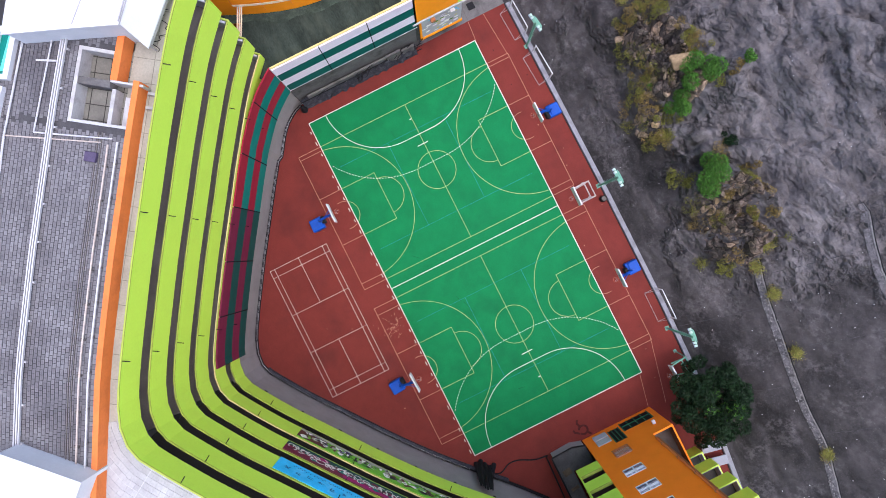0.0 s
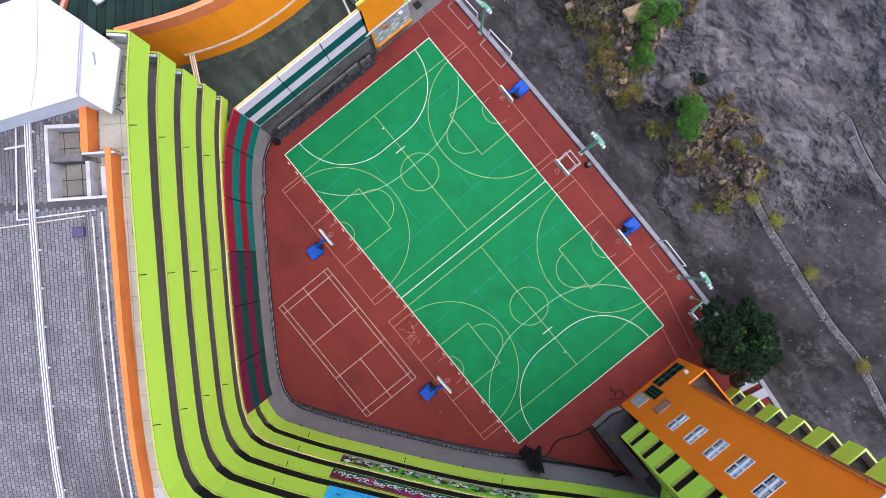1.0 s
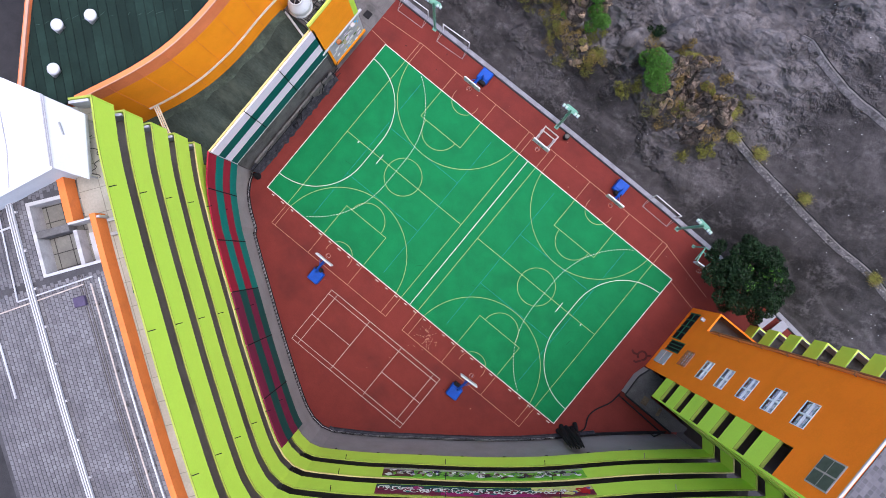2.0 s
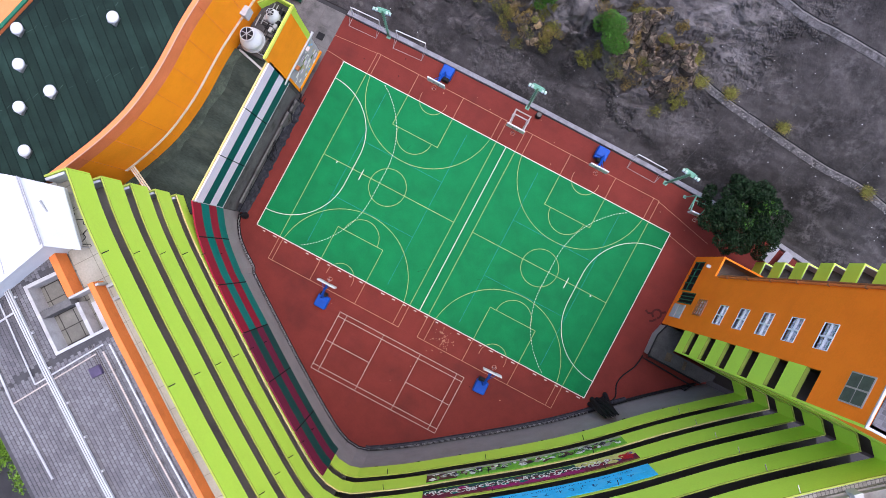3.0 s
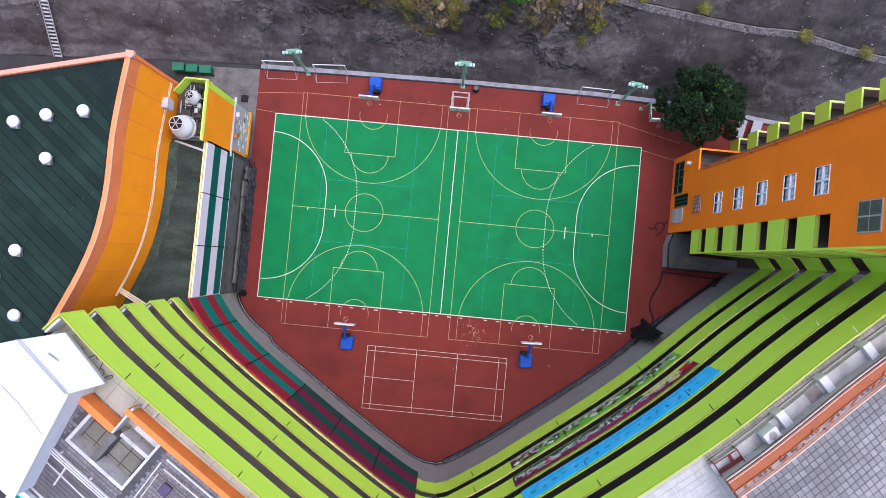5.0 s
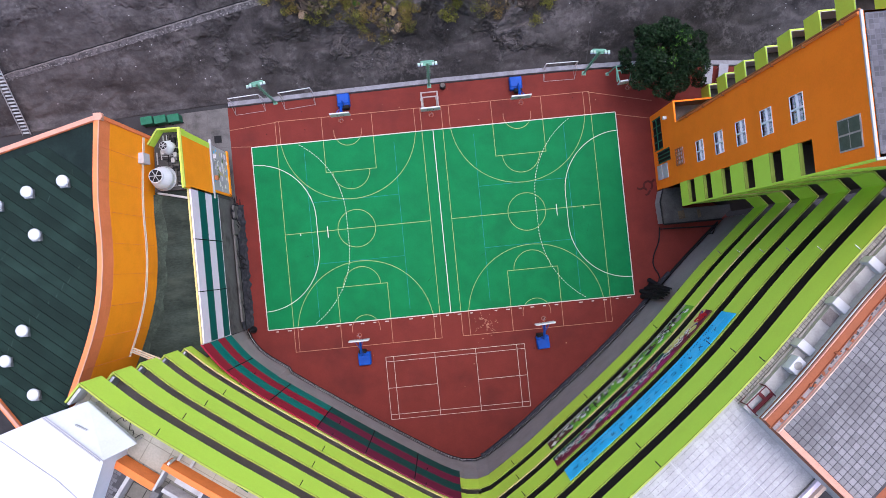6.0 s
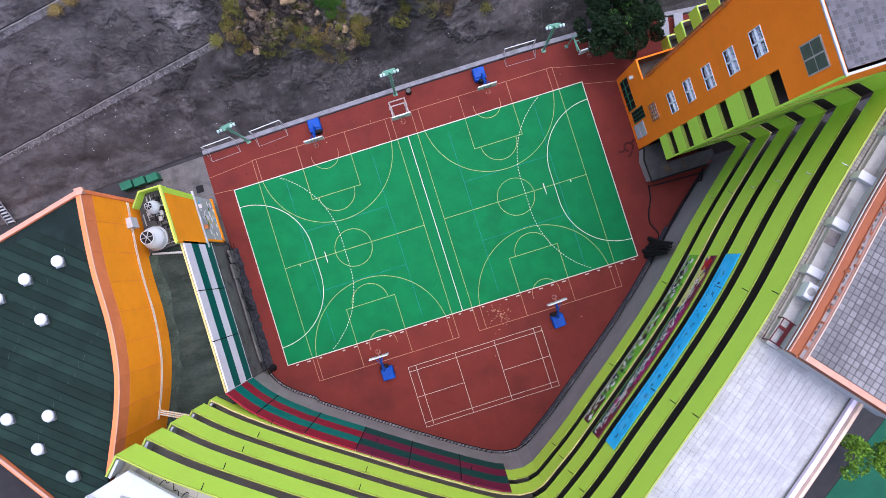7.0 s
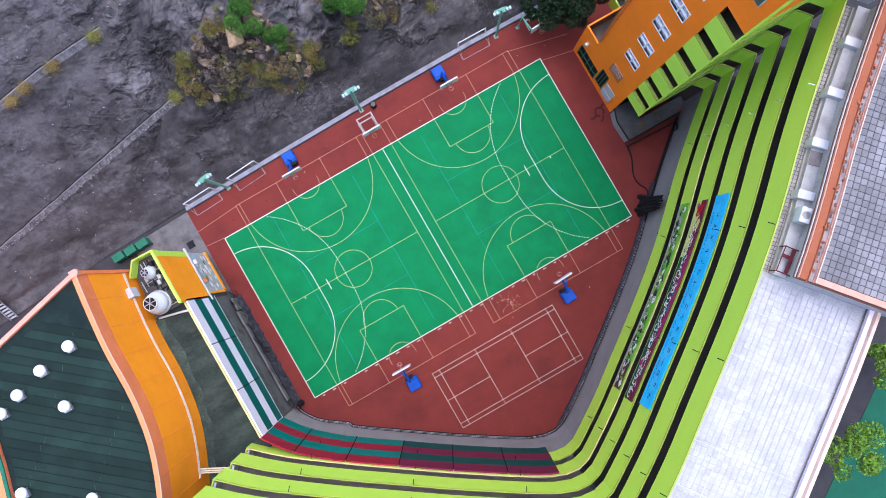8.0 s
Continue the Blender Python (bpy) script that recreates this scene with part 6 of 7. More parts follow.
# ---------------------------------------------------------------- basketball stands
RIM = material("faded rim paint", (0.30, 0.10, 0.06), 0.6, 0.2, 3, 14, 0.05)
def hoop(name, label, frame_mat, base, group="basketball stands"):
    """Faces -y; the board hangs over the origin and the base stands behind it."""
    ob = thing(name, label, "basketball hoop", group)
    part("backboard", boxed((-0.9, -0.03, 2.9, 0.9, 0.09, 3.95), bevel=0.01), WHITE, ob, "white backboard")
    part("board_square", boxed((-0.3, -0.036, 3.05, 0.3, -0.031, 3.1), (-0.3, -0.036, 3.45, 0.3, -0.031, 3.5), (-0.3, -0.036, 3.1, -0.25, -0.031, 3.45), (0.25, -0.036, 3.1, 0.3, -0.031, 3.45)), BLACK, ob)
    bm = bmesh.new()
    c = 18
    for i in range(c):
        a, b = 6.2832 * i / c, 6.2832 * (i + 1) / c
        rod(bm, (0.23 * math.cos(a), -0.4 + 0.23 * math.sin(a), 3.05), (0.23 * math.cos(b), -0.4 + 0.23 * math.sin(b), 3.05), 0.018, 5)
    rod(bm, (0, -0.05, 3.05), (0, -0.17, 3.05), 0.04, 6)
    part("rim", bm, RIM, ob, "dull orange rim")
    bm = bmesh.new()
    for i in range(10):
        a = 0.628 * i
        rod(bm, (0.22 * math.cos(a), -0.4 + 0.22 * math.sin(a), 3.04), (0.12 * math.cos(a + 0.3), -0.4 + 0.12 * math.sin(a + 0.3), 2.62), 0.008, 4)
    part("net", bm, WHITE, ob, "white net")
    if base == "padded":
        part("arm", rods([((0, 0.05, 3.3), (0.1, 1.6, 2.3)), ((0, 0.05, 3.0), (0.1, 1.6, 1.6)), ((0.1, 1.55, 0.3), (0.1, 1.65, 2.4))], 0.07, 8), frame_mat, ob, "blue steel arm")
        part("brace", rods([((-0.35, 0.05, 3.7), (0.05, 0.9, 2.8)), ((0.35, 0.05, 3.7), (0.05, 0.9, 2.8))], 0.035, 6), frame_mat, ob)
        part("base", boxed((-0.55, 1.5, 0.08, 0.65, 2.75, 0.75), bevel=0.08), frame_mat, ob, "blue padded base")
        part("pad_lid", boxed((-0.5, 1.75, 0.75, 0.6, 2.7, 0.86), bevel=0.04), frame_mat, ob, "blue vinyl cover")
        part("ballast", boxed((-0.15, 1.25, 0.1, 0.55, 1.6, 0.8), bevel=0.04), BLACK, ob, "dark counterweight")
        for x, y in ((-0.4, 1.7), (0.5, 1.7), (-0.4, 2.6), (0.5, 2.6)):
            w = bmesh.new()
            rod(w, (x - 0.05, y, 0.09), (x + 0.05, y, 0.09), 0.09, 10)
            part("castor", w, BLACK, ob)
    else:
        part("frame", rods([((-0.75, 0.1, 3.2), (-0.75, 1.7, 3.0)), ((0.75, 0.1, 3.2), (0.75, 1.7, 3.0)), ((-0.75, 0.1, 3.2), (0.75, 0.1, 3.2)), ((-0.75, 1.7, 3.0), (0.75, 1.7, 3.0)),
                            ((-0.75, 1.25, 3.05), (0.75, 1.25, 3.05)), ((-0.75, 1.7, 3.0), (-0.6, 0.5, 2.1)), ((0.75, 1.7, 3.0), (0.6, 0.5, 2.1))], 0.06, 6), frame_mat, ob, "steel tube frame")
        for x in (-0.75, 0.75):
            part("post", rods([((x, 1.9, 0), (x, 1.7, 3.1))], 0.06, 8), frame_mat, ob)
        for x in (-0.75, 0.75):
            part("foot", boxed((x - 0.15, 1.75, 0, x + 0.15, 2.05, 0.06)), frame_mat, ob)
    return ob


h0 = hoop("basketball_stand", "portable basketball stand with blue padded base and white backboard", BLUE, "padded")
h0.matrix_world = pose(-9.4, 10.6, 0)
copy_thing(h0, pose(7.35, 10.6, 0))
copy_thing(h0, pose(-9.6, -10.15, 0, 0, 0, 180))
copy_thing(h0, pose(7.45, -10.25, 0, 0, 0, 183))
RUSTY = material("rusty pale steel", (0.34, 0.30, 0.29), 0.6, 0.25, 3, 14, 0.1)
h1 = hoop("basketball_stand", "fixed basketball stand with rusty steel frame at the kerb", RUSTY, "fixed")
h1.matrix_world = pose(-1.05, 10.3, 0)
h2 = hoop("basketball_stand", "fixed basketball stand with green steel frame beside the tree", MINT, "fixed")
h2.matrix_world = pose(17.35, 11.05, 0, 0, 0, 4)


# ---------------------------------------------------------------- goals and floodlights
GOAL_GREY = material("worn white goal tube", (0.30, 0.28, 0.28), 0.6, 0.2, 3, 14, 0.05)
def goal(at, w, turn, label):
    ob = thing("small_goal", label, "goal", "small goals", at=at, turn=turn)
    part("crossbar", rods([((-w / 2, 0.55, 2.0), (w / 2, 0.55, 2.0))], 0.045, 8), WHITE, ob, "white crossbar")
    for x in (-w / 2, w / 2):
        part("post", rods([((x, 0.55, 0), (x, 0.55, 2.0))], 0.05, 8), WHITE, ob)
        part("stay", rods([((x, 0.55, 1.9), (x, -0.55, 0.04)), ((x, 0.55, 0.04), (x, -0.55, 0.04))], 0.02, 6), GOAL_GREY, ob)
    part("base_bar", rods([((-w / 2, -0.55, 0.04), (w / 2, -0.55, 0.04))], 0.022, 6), GOAL_GREY, ob)
    return ob


goal((-18.55, 13.05, 0), 2.9, 3, "white steel goal pushed against the kerb")
goal((-13.7, 13.15, 0), 3.0, 4, "white steel goal standing at the slope kerb")
goal((11.75, 13.3, 0), 3.0, -1, "white steel goal at the kerb near the floodlight")


LAMP_GREY = material("pale mint lamp housing", (0.36, 0.48, 0.43), 0.5, 0.1, 3, 14, 0.03)


def floodlight(x, y, h, turn, label):
    ob = thing("floodlight_pole", label, "floodlight", "floodlights", at=(x, y, 0), turn=turn)
    part("pole", rods([((0, 0, 0), (0, 0, h))], 0.1, 10), MINT, ob, "mint green pole")
    for i in range(9):
        z = 1.5 + i * (h - 2) / 9
        part("rung", rods([((-0.2, 0, z), (0.2, 0, z))], 0.02, 5), MINT, ob)
    part("base_plate", boxed((-0.2, -0.2, 0, 0.2, 0.2, 0.06)), MINT, ob)
    part("cross_arm", rods([((-0.85, 0, h), (0.85, 0, h)), ((-0.6, 0.25, h - 0.35), (0.6, 0.25, h - 0.35))], 0.05, 8), MINT, ob)
    for i, x0 in enumerate((-0.75, -0.48, 0.48, 0.75)):
        lamp = part("lamp", boxed((x0 - 0.1, -0.2, h - 0.08, x0 + 0.1, 0.05, h + 0.08), bevel=0.03), LAMP_GREY, ob, "pale floodlight housing")
        part("glass", boxed((x0 - 0.1, -0.235, h - 0.09, x0 + 0.1, -0.205, h + 0.06)), BLUE_GREY, lamp)
    part("platform", boxed((-0.45, -0.05, h - 0.6, 0.45, 0.4, h - 0.55)), MINT, ob)
    return ob


floodlight(-16.05, 13.3, 6.3, 8, "mint green floodlight pole with white lamps at the slope")
floodlight(-0.95, 13.45, 6.9, 0, "mint green floodlight pole with white lamps by the fixed hoop")
floodlight(14.2, 13.2, 6.3, -6, "mint green floodlight pole with white lamps near the tree")
drum = thing("bin", "small dark bin on the kerb beside the floodlight", "bin", at=(0.35, 13.2, 0))
part("barrel", lathe([(0.26, 0), (0.3, 0.1), (0.3, 0.7), (0.26, 0.75)], 14), BLACK, drum)
part("lid", lathe([(0.24, 0.75), (0.2, 0.8)], 14), SHADE_WALL, drum, "dark lid")

# ---------------------------------------------------------------- tree and scrub
trng = random.Random(7)
tree = thing("tree", "dense dark green broadleaf tree by the slope kerb", "tree", at=(20.5, 12.6, 0))
bm = bmesh.new()
rod(bm, (0, 0, 0), (0.15, 0.1, 2.6), 0.32, 10, 0.22)
limbs = []
for i in range(9):
    a = i * 0.7 + trng.uniform(-0.2, 0.2)
    e = Vector((math.cos(a) * trng.uniform(1.2, 2.3), math.sin(a) * trng.uniform(1.2, 2.3), trng.uniform(3.6, 6.0)))
    rod(bm, (0.15, 0.1, trng.uniform(2.0, 2.6)), e, 0.13, 6, 0.05)
    limbs.append(e)
part("trunk", bm, BARK, tree, "brown trunk and limbs")
blobs = [((e.x, e.y, e.z), (trng.uniform(0.8, 1.1), trng.uniform(0.8, 1.1), trng.uniform(0.7, 0.9))) for e in limbs]
for i in range(40):
    a, r = i * 2.39996, 3.4 * math.sqrt((i + 0.5) / 40)
    w = trng.uniform(0.45, 1.0)
    blobs.append(((r * math.cos(a) + trng.uniform(-0.5, 0.5), r * math.sin(a) + trng.uniform(-0.5, 0.5), 6.0 - 0.2 * r * r + trng.uniform(-0.8, 0.8)), (w * trng.uniform(0.8, 1.2), w * trng.uniform(0.8, 1.2), w * 0.8)))
leaves("crown", blobs, 26000, 0.115, LEAF, tree, trng, "dense dark green leaves")
tagged(leaves("new_growth", blobs[9:14], 420, 0.11, BUSH, tree, trng, "a few lighter leaf sprays"), kind="stuff")


def shrub(x, y, r, mat, label, n=900, h=0.8, size=0.09):
    z = slope_z(x, y) + (0.35 if any(((x - c[0]) / q[0]) ** 2 + ((y - c[1]) / q[1]) ** 2 < 0.7 for c, q, _ in OUTCROPS) else 0.0)
    ob = thing("shrub", label, "shrub", "slope shrubs", at=(x, y, z - 0.1))
    bm = bmesh.new()
    bl = []
    for i in range(7):
        a, d = trng.uniform(0, 6.28), r * math.sqrt(trng.random()) * 0.8
        c = (d * math.cos(a), d * math.sin(a), h * trng.uniform(0.4, 1.0) + (slope_z(x + d * math.cos(a), y + d * math.sin(a)) - z))
        rod(bm, (0, 0, -0.2), c, 0.03, 5, 0.012)
        bl.append((c, (r * 0.42, r * 0.42, h * 0.45)))
    part("branch", bm, BARK, ob)
    leaves("foliage", bl, n, size, mat, ob, trng)
    return ob


shrub(-5.6, 22.8, 1.7, BUSH, "bright green bush among rocks on the slope", 6400, 1.9, 0.068)
shrub(-4.4, 21.6, 1.3, BUSH, "bright green bush among rocks on the slope", 3800, 1.6, 0.068)
shrub(2.2, 20.2, 1.9, BUSH, "bright green bush on the slope rocks", 7200, 2.0, 0.068)
shrub(1.6, 19.0, 1.0, OLIVE, "olive scrub on the slope rocks", 700)
shrub(-4.9, 25.9, 0.6, BUSH, "small green bush on the slope", 600)
shrub(0.3, 23.2, 0.7, LEAF, "dark green shrub on the slope", 700)
srng = random.Random(17)
for i in range(46):
    (ox, oy), (rx, ry), h = OUTCROPS[i % 5]
    a, d = srng.uniform(0, 6.28), math.sqrt(srng.uniform(0.25, 1.0)) * 1.15
    m = srng.choice([OLIVE, OLIVE, STRAW, OLIVE, STRAW])
    shrub(ox + rx * d * math.cos(a), oy + ry * d * math.sin(a), srng.uniform(0.6, 1.15), m, "dry tangled scrub between the rocks" if m is not BUSH else "small green scrub on the rocks", 1000, 0.5, 0.046)
for x, y, r, m in ((-9.6, 20.6, 1.2, OLIVE), (-8.2, 19.9, 0.8, STRAW), (-11.5, 22.5, 0.9, OLIVE), (-12.6, 20.6, 0.8, STRAW), (-13.3, 22.2, 0.7, OLIVE), (-7.0, 19.2, 0.9, OLIVE), (-5.0, 18.9, 0.8, STRAW),
                   (-3.6, 19.4, 0.7, OLIVE), (-4.2, 20.4, 0.7, OLIVE), (3.9, 22.6, 0.8, OLIVE), (5.2, 23.6, 0.7, STRAW), (3.2, 23.6, 0.6, STRAW), (6.8, 22.0, 0.7, OLIVE), (7.6, 23.4, 0.7, STRAW), (4.6, 21.0, 0.7, STRAW),
                   (-8.8, 23.4, 0.8, OLIVE), (-7.4, 24.4, 0.7, OLIVE), (8.9, 21.6, 0.5, OLIVE), (-4.6, 24.9, 0.6, STRAW), (-10.4, 21.6, 0.6, BUSH), (-6.6, 20.2, 0.5, BUSH)):
    shrub(x, y, r, m, {"olive dry scrub": "olive dry scrub clinging to the rocks", "straw dry grass": "straw coloured dry scrub on the rocks"}.get(m.name, "small green scrub on the rocks"), 1000, 0.5, 0.05)
for x, y in ((11.5, 21.2), (14.2, 21.4), (19.7, 21.0), (29.4, 19.8), (35.3, 19.0), (9.8, 22.2), (-14.8, 21.3), (-24.5, 26.6), (-26, 26.3), (-21.5, 26.9), (-17.2, 27.2)):
    g = thing("grass_tuft", "yellow green grass tuft in the slope drain", "grass", "grass tufts")
    tufts("foliage", (x, y, slope_z(x, y) - 0.02), 0.24, 420, 0.48, OLIVE if x > -20 else STRAW, g, trng)
    tufts("dry_foliage", (x, y, slope_z(x, y) - 0.02), 0.34, 160, 0.4, STRAW, g, trng)


def boulder(x, y, r, mat, label, rng):
    """A broken rock: the hull of a few scattered points, edges slightly worn."""
    bm = bmesh.new()
    for _ in range(15):
        d = Vector((rng.gauss(0, 1), rng.gauss(0, 1), rng.gauss(0, 1))).normalized() * rng.uniform(0.75, 1.05)
        bm.verts.new((d.x * r[0], d.y * r[1], d.z * r[2]))
    hull = bmesh.ops.convex_hull(bm, input=bm.verts[:])
    bmesh.ops.delete(bm, geom=[g for g in hull["geom_interior"] if isinstance(g, bmesh.types.BMVert)], context="VERTS")
    bmesh.ops.bevel(bm, geom=bm.edges[:], offset=min(r) * 0.07, segments=1, affect="EDGES")
    ob = part("boulder", bm, mat)
    ob.matrix_world = pose(x, y, slope_z(x, y) + (0.75 if r[0] > 0.6 else 0.3) - r[2] * 0.12, 25 + rng.uniform(-15, 15), rng.uniform(-20, 20), rng.uniform(0, 180))
    return tagged(ob, label, "rock", "slope rocks")


brng = random.Random(21)
boulder(-7.3, 22.3, (1.0, 1.8, 0.9), TAN_STONE, "fresh tan rock face on the slope", brng)
for i in range(60):
    (ox, oy), (rx, ry), h = OUTCROPS[i % 5]
    a, d = brng.uniform(0, 6.28), math.sqrt(brng.random()) * 0.95
    s = brng.uniform(0.18, 0.5)
    pale = i % 9 == 4
    boulder(ox + rx * d * math.cos(a), oy + ry * d * math.sin(a), (s, s * brng.uniform(0.5, 1.0), s * 0.5), TAN_STONE if pale else BEDROCK, "pale tan rock on the slope" if pale else "jagged weathered rock on the slope", brng)

# ---------------------------------------------------------------- banners on the east parapets
def banner(label, base_mat, s0, s1, top, h):
    """A printed cloth hung on a parapet; returns the thing, the cloth and a way to lay prints on it."""
    ob = thing("banner", label, "banner", "banners on the parapets")
    line = cut_line(FACE, s0, s1)
    cloth = part("cloth", strip(line, -0.09, -0.05, top - h, top - 0.03), base_mat, ob)
    count = [0]

    def lay(name, s, v, outline, mat):
        """A flat print at length s and at a share v of the cloth's height, from plan outlines in metres."""
        p, dr = along(line, s)
        q = Vector((-dr.y, dr.x))
        count[0] += 1
        bm = bmesh.new()
        for ring in outline:
            bm.faces.new([bm.verts.new((x, 0, z)) for x, z in ring])
        bmesh.ops.transform(bm, matrix=pose(*(p + q * (0.093 + 0.00025 * count[0])), top - h + v * h, 0, 0, math.degrees(math.atan2(dr.y, dr.x)) + 180), verts=bm.verts[:])
        part(name, bm, mat, cloth)

    def band(s0, s1, v0, v1, mat):
        part("print_field", strip(cut_line(line, s0, s1), -0.0925, -0.09, top - h + v0 * h, top - h + v1 * h), mat, cloth)

    return lay, band, length(line)


def blob(r, w, h, c=9):
    return [[(w * math.cos(6.283 * a / c) * r.uniform(0.5, 1.2), h * math.sin(6.283 * a / c) * r.uniform(0.5, 1.2)) for a in range(c)]]


def curl(r, size, width):
    """A bent brush stroke as short quads."""
    a0, sweep, n = r.uniform(0, 6.28), r.uniform(2.2, 4.6) * r.choice((-1, 1)), 8
    pts = [(size * (1 - 0.35 * i / n) * math.cos(a0 + sweep * i / n), size * (1 - 0.35 * i / n) * math.sin(a0 + sweep * i / n)) for i in range(n + 1)]
    out = []
    for (x0, z0), (x1, z1) in zip(pts, pts[1:]):
        d = math.hypot(x1 - x0, z1 - z0) or 1
        u, v = -(z1 - z0) / d * width / 2, (x1 - x0) / d * width / 2
        out.append([(x0 - u, z0 - v), (x0 + u, z0 + v), (x1 + u, z1 + v), (x1 - u, z1 - v)])
    return out


def dash(x, z, l, w, turn):
    c, k = math.cos(turn), math.sin(turn)
    return [(x + a * c - b * k, z + a * k + b * c) for a, b in ((-l, -w), (l, -w), (l, w), (-l, w))]


def s_of(x, y):
    return min((((along(FACE, i * 0.25)[0]) - Vector((x, y))).length, i * 0.25) for i in range(int(FACE_LEN * 4)))[1]


B0, B1 = s_of(5.6, -19.2), s_of(16.6, -10.2)
r = random.Random(1)
lay, band, tot = banner("green and white illustrated banner with dark figures on the parapet", PRINT_GREEN, B0 + 0.2, B1 + 1.7, BAND[1] - 0.1, 1.85)
band(0.0, tot - 0.01, 0.0, 0.2, STONE_PRINT)
band(0.0, 2.4, 0.2, 0.95, BROWN_PRINT)
for i in range(150):
    m = r.choice([PRINT_WHITE, PRINT_WHITE, PRINT_DARK, PRINT_DARK, STONE_PRINT, PRINT_GREEN, LEAF_PRINT, BROWN_PRINT])
    lay("print_patch", r.uniform(0.4, tot - 0.4), r.uniform(0.25, 0.75), blob(r, r.uniform(0.1, 0.42), r.uniform(0.1, 0.4)), m)
for i in range(46):
    lay("print_stroke", r.uniform(0.4, tot - 0.4), r.uniform(0.3, 0.7), curl(r, r.uniform(0.1, 0.3), 0.06), r.choice([PRINT_DARK, PRINT_WHITE, PRINT_DARK, VIOLET_PRINT]))

r = random.Random(2)
lay, band, tot = banner("crimson, teal and yellow banner covered in white swirling strokes", PLUM, B0, B1 + 1.6, BAND[2] - 0.12, 1.8)
band(0.0, tot * 0.72, 0.0, 0.35, DEEP_TEAL)
band(tot * 0.72, tot - 0.01, 0.0, 0.45, YELLOW_PRINT)
band(tot * 0.3, tot * 0.75, 0.62, 0.92, MAGENTA_PRINT)
band(0.0, tot - 0.01, 0.93, 0.985, STRAW)
for i in range(46):
    u = r.uniform(0.3, tot - 0.3)
    m = r.choice([PRINT_RED, YELLOW_PRINT, CRIMSON]) if u > tot * 0.82 else r.choice([MAGENTA_PRINT, TEAL, PLUM, DEEP_TEAL, CRIMSON])
    lay("print_patch", u, r.uniform(0.25, 0.75), blob(r, r.uniform(0.15, 0.5), r.uniform(0.12, 0.35)), m)
for i in range(95):
    lay("print_stroke", 0.35 + (tot - 2.2) * i / 95, r.uniform(0.3, 0.68), curl(r, r.uniform(0.14, 0.36), 0.085), PRINT_WHITE if i % 9 else PRINT_DARK)
for i in range(16):
    lay("print_stroke", tot - r.uniform(0.2, 1.9), r.uniform(0.3, 0.75), curl(r, r.uniform(0.15, 0.4), 0.13), r.choice([PRINT_RED, VIOLET_PRINT, PRINT_RED]))

r = random.Random(3)
lay, band, tot = banner("sky blue banner with navy printed strokes on the parapet", SKY_BLUE, B0 + 0.3, B1 + 1.7, BAND[3] - 0.08, 2.1)
for i in range(16):
    lay("print_patch", r.uniform(0.5, tot - 0.5), r.uniform(0.2, 0.8), blob(r, r.uniform(0.2, 0.6), r.uniform(0.12, 0.4)), LIGHT_BLUE)
for i in range(17):
    u = 0.8 + (tot - 1.5) * i / 17
    marks = [dash(r.uniform(-0.16, 0.16), r.uniform(-0.2, 0.2), r.uniform(0.05, 0.2), 0.026, r.choice((0, 0, 1.57, 0.7, -0.7, 1.2))) for _ in range(6)]
    lay("print_stroke", u, 0.55 + r.uniform(-0.06, 0.06), marks, NAVY)
for i in range(88):
    if r.random() < 0.8:
        lay("print_bar", 1.0 + (tot - 2.0) * i / 88, 0.2 + 0.05 * (i % 2), [dash(0, 0, 0.035, 0.07, 0.0)], NAVY)

# ---------------------------------------------------------------- roof fittings
LX = cut_line(FACE, 4.3, 9.2) + LW[1:]
pr = thing("roof_pipe", "bundle of three long white pipes across the grey tiled roof", "pipe", "roof pipes")
for off in (5.44, 5.57, 5.70):
    part("run", strip(LX, off - 0.035, off + 0.035, 25.3, 25.44), PALE_PIPE, pr)
for i in range(14):
    p, dr = along(LX, 0.8 + i * 2.1)
    q = Vector((dr.y, -dr.x))
    part("saddle", boxed((-0.05, -0.26, 0, 0.05, 0.26, 0.17)), PALE_PIPE, pr).matrix_world = pose(*(p + q * 5.57), 25.14, 0, 0, math.degrees(math.atan2(dr.y, dr.x)))
for off, r, m, start, label in ((1.82, 0.045, PALE_PIPE, ((-22.6, -16.1), (-17.82, -19.8), (-15.55, -16.1)), "white service pipe bending along the roof edge"), (2.32, 0.04, TAN_PIPE, ((-18.4, -21.33), (-15.66, -16.76)), "dirty tan service pipe along the roof edge")):
    pr = thing("roof_pipe", label, "pipe", "roof pipes")
    lead = [(*a, 25.3) for a in start]
    part("run", rods(list(zip(lead, lead[1:])), r, 6), m, pr)
    s0 = min(((along(LW, i * 0.2)[0] + Vector((-0.6, -0.8)) * off - Vector(start[-1])).length, i * 0.2) for i in range(40))[1]
    part("run", strip(cut_line(LW, s0, length(LW) - 0.1), off - r, off + r, 25.26, 25.26 + 2 * r), m, pr)
    for i in range(11):
        p, dr = along(LW, s0 + 1.2 + i * 1.9)
        q = Vector((dr.y, -dr.x))
        part("clip", boxed((-0.06, -0.16, 0, 0.06, 0.1, 0.13)), SHADE_WALL, pr).matrix_world = pose(*(p + q * off), 25.17, 0, 0, math.degrees(math.atan2(dr.y, dr.x)))
for off in (2.75, 2.95):
    pr = thing("roof_pipe", "thin dark conduit lying on the roof tiles", "pipe", "roof pipes")
    part("run", strip(LW, off - 0.02, off + 0.02, 25.18, 25.22), SHADE_WALL, pr)
pr = thing("roof_pipe", "grey edge pipe beside the roof wells", "pipe", "roof pipes")
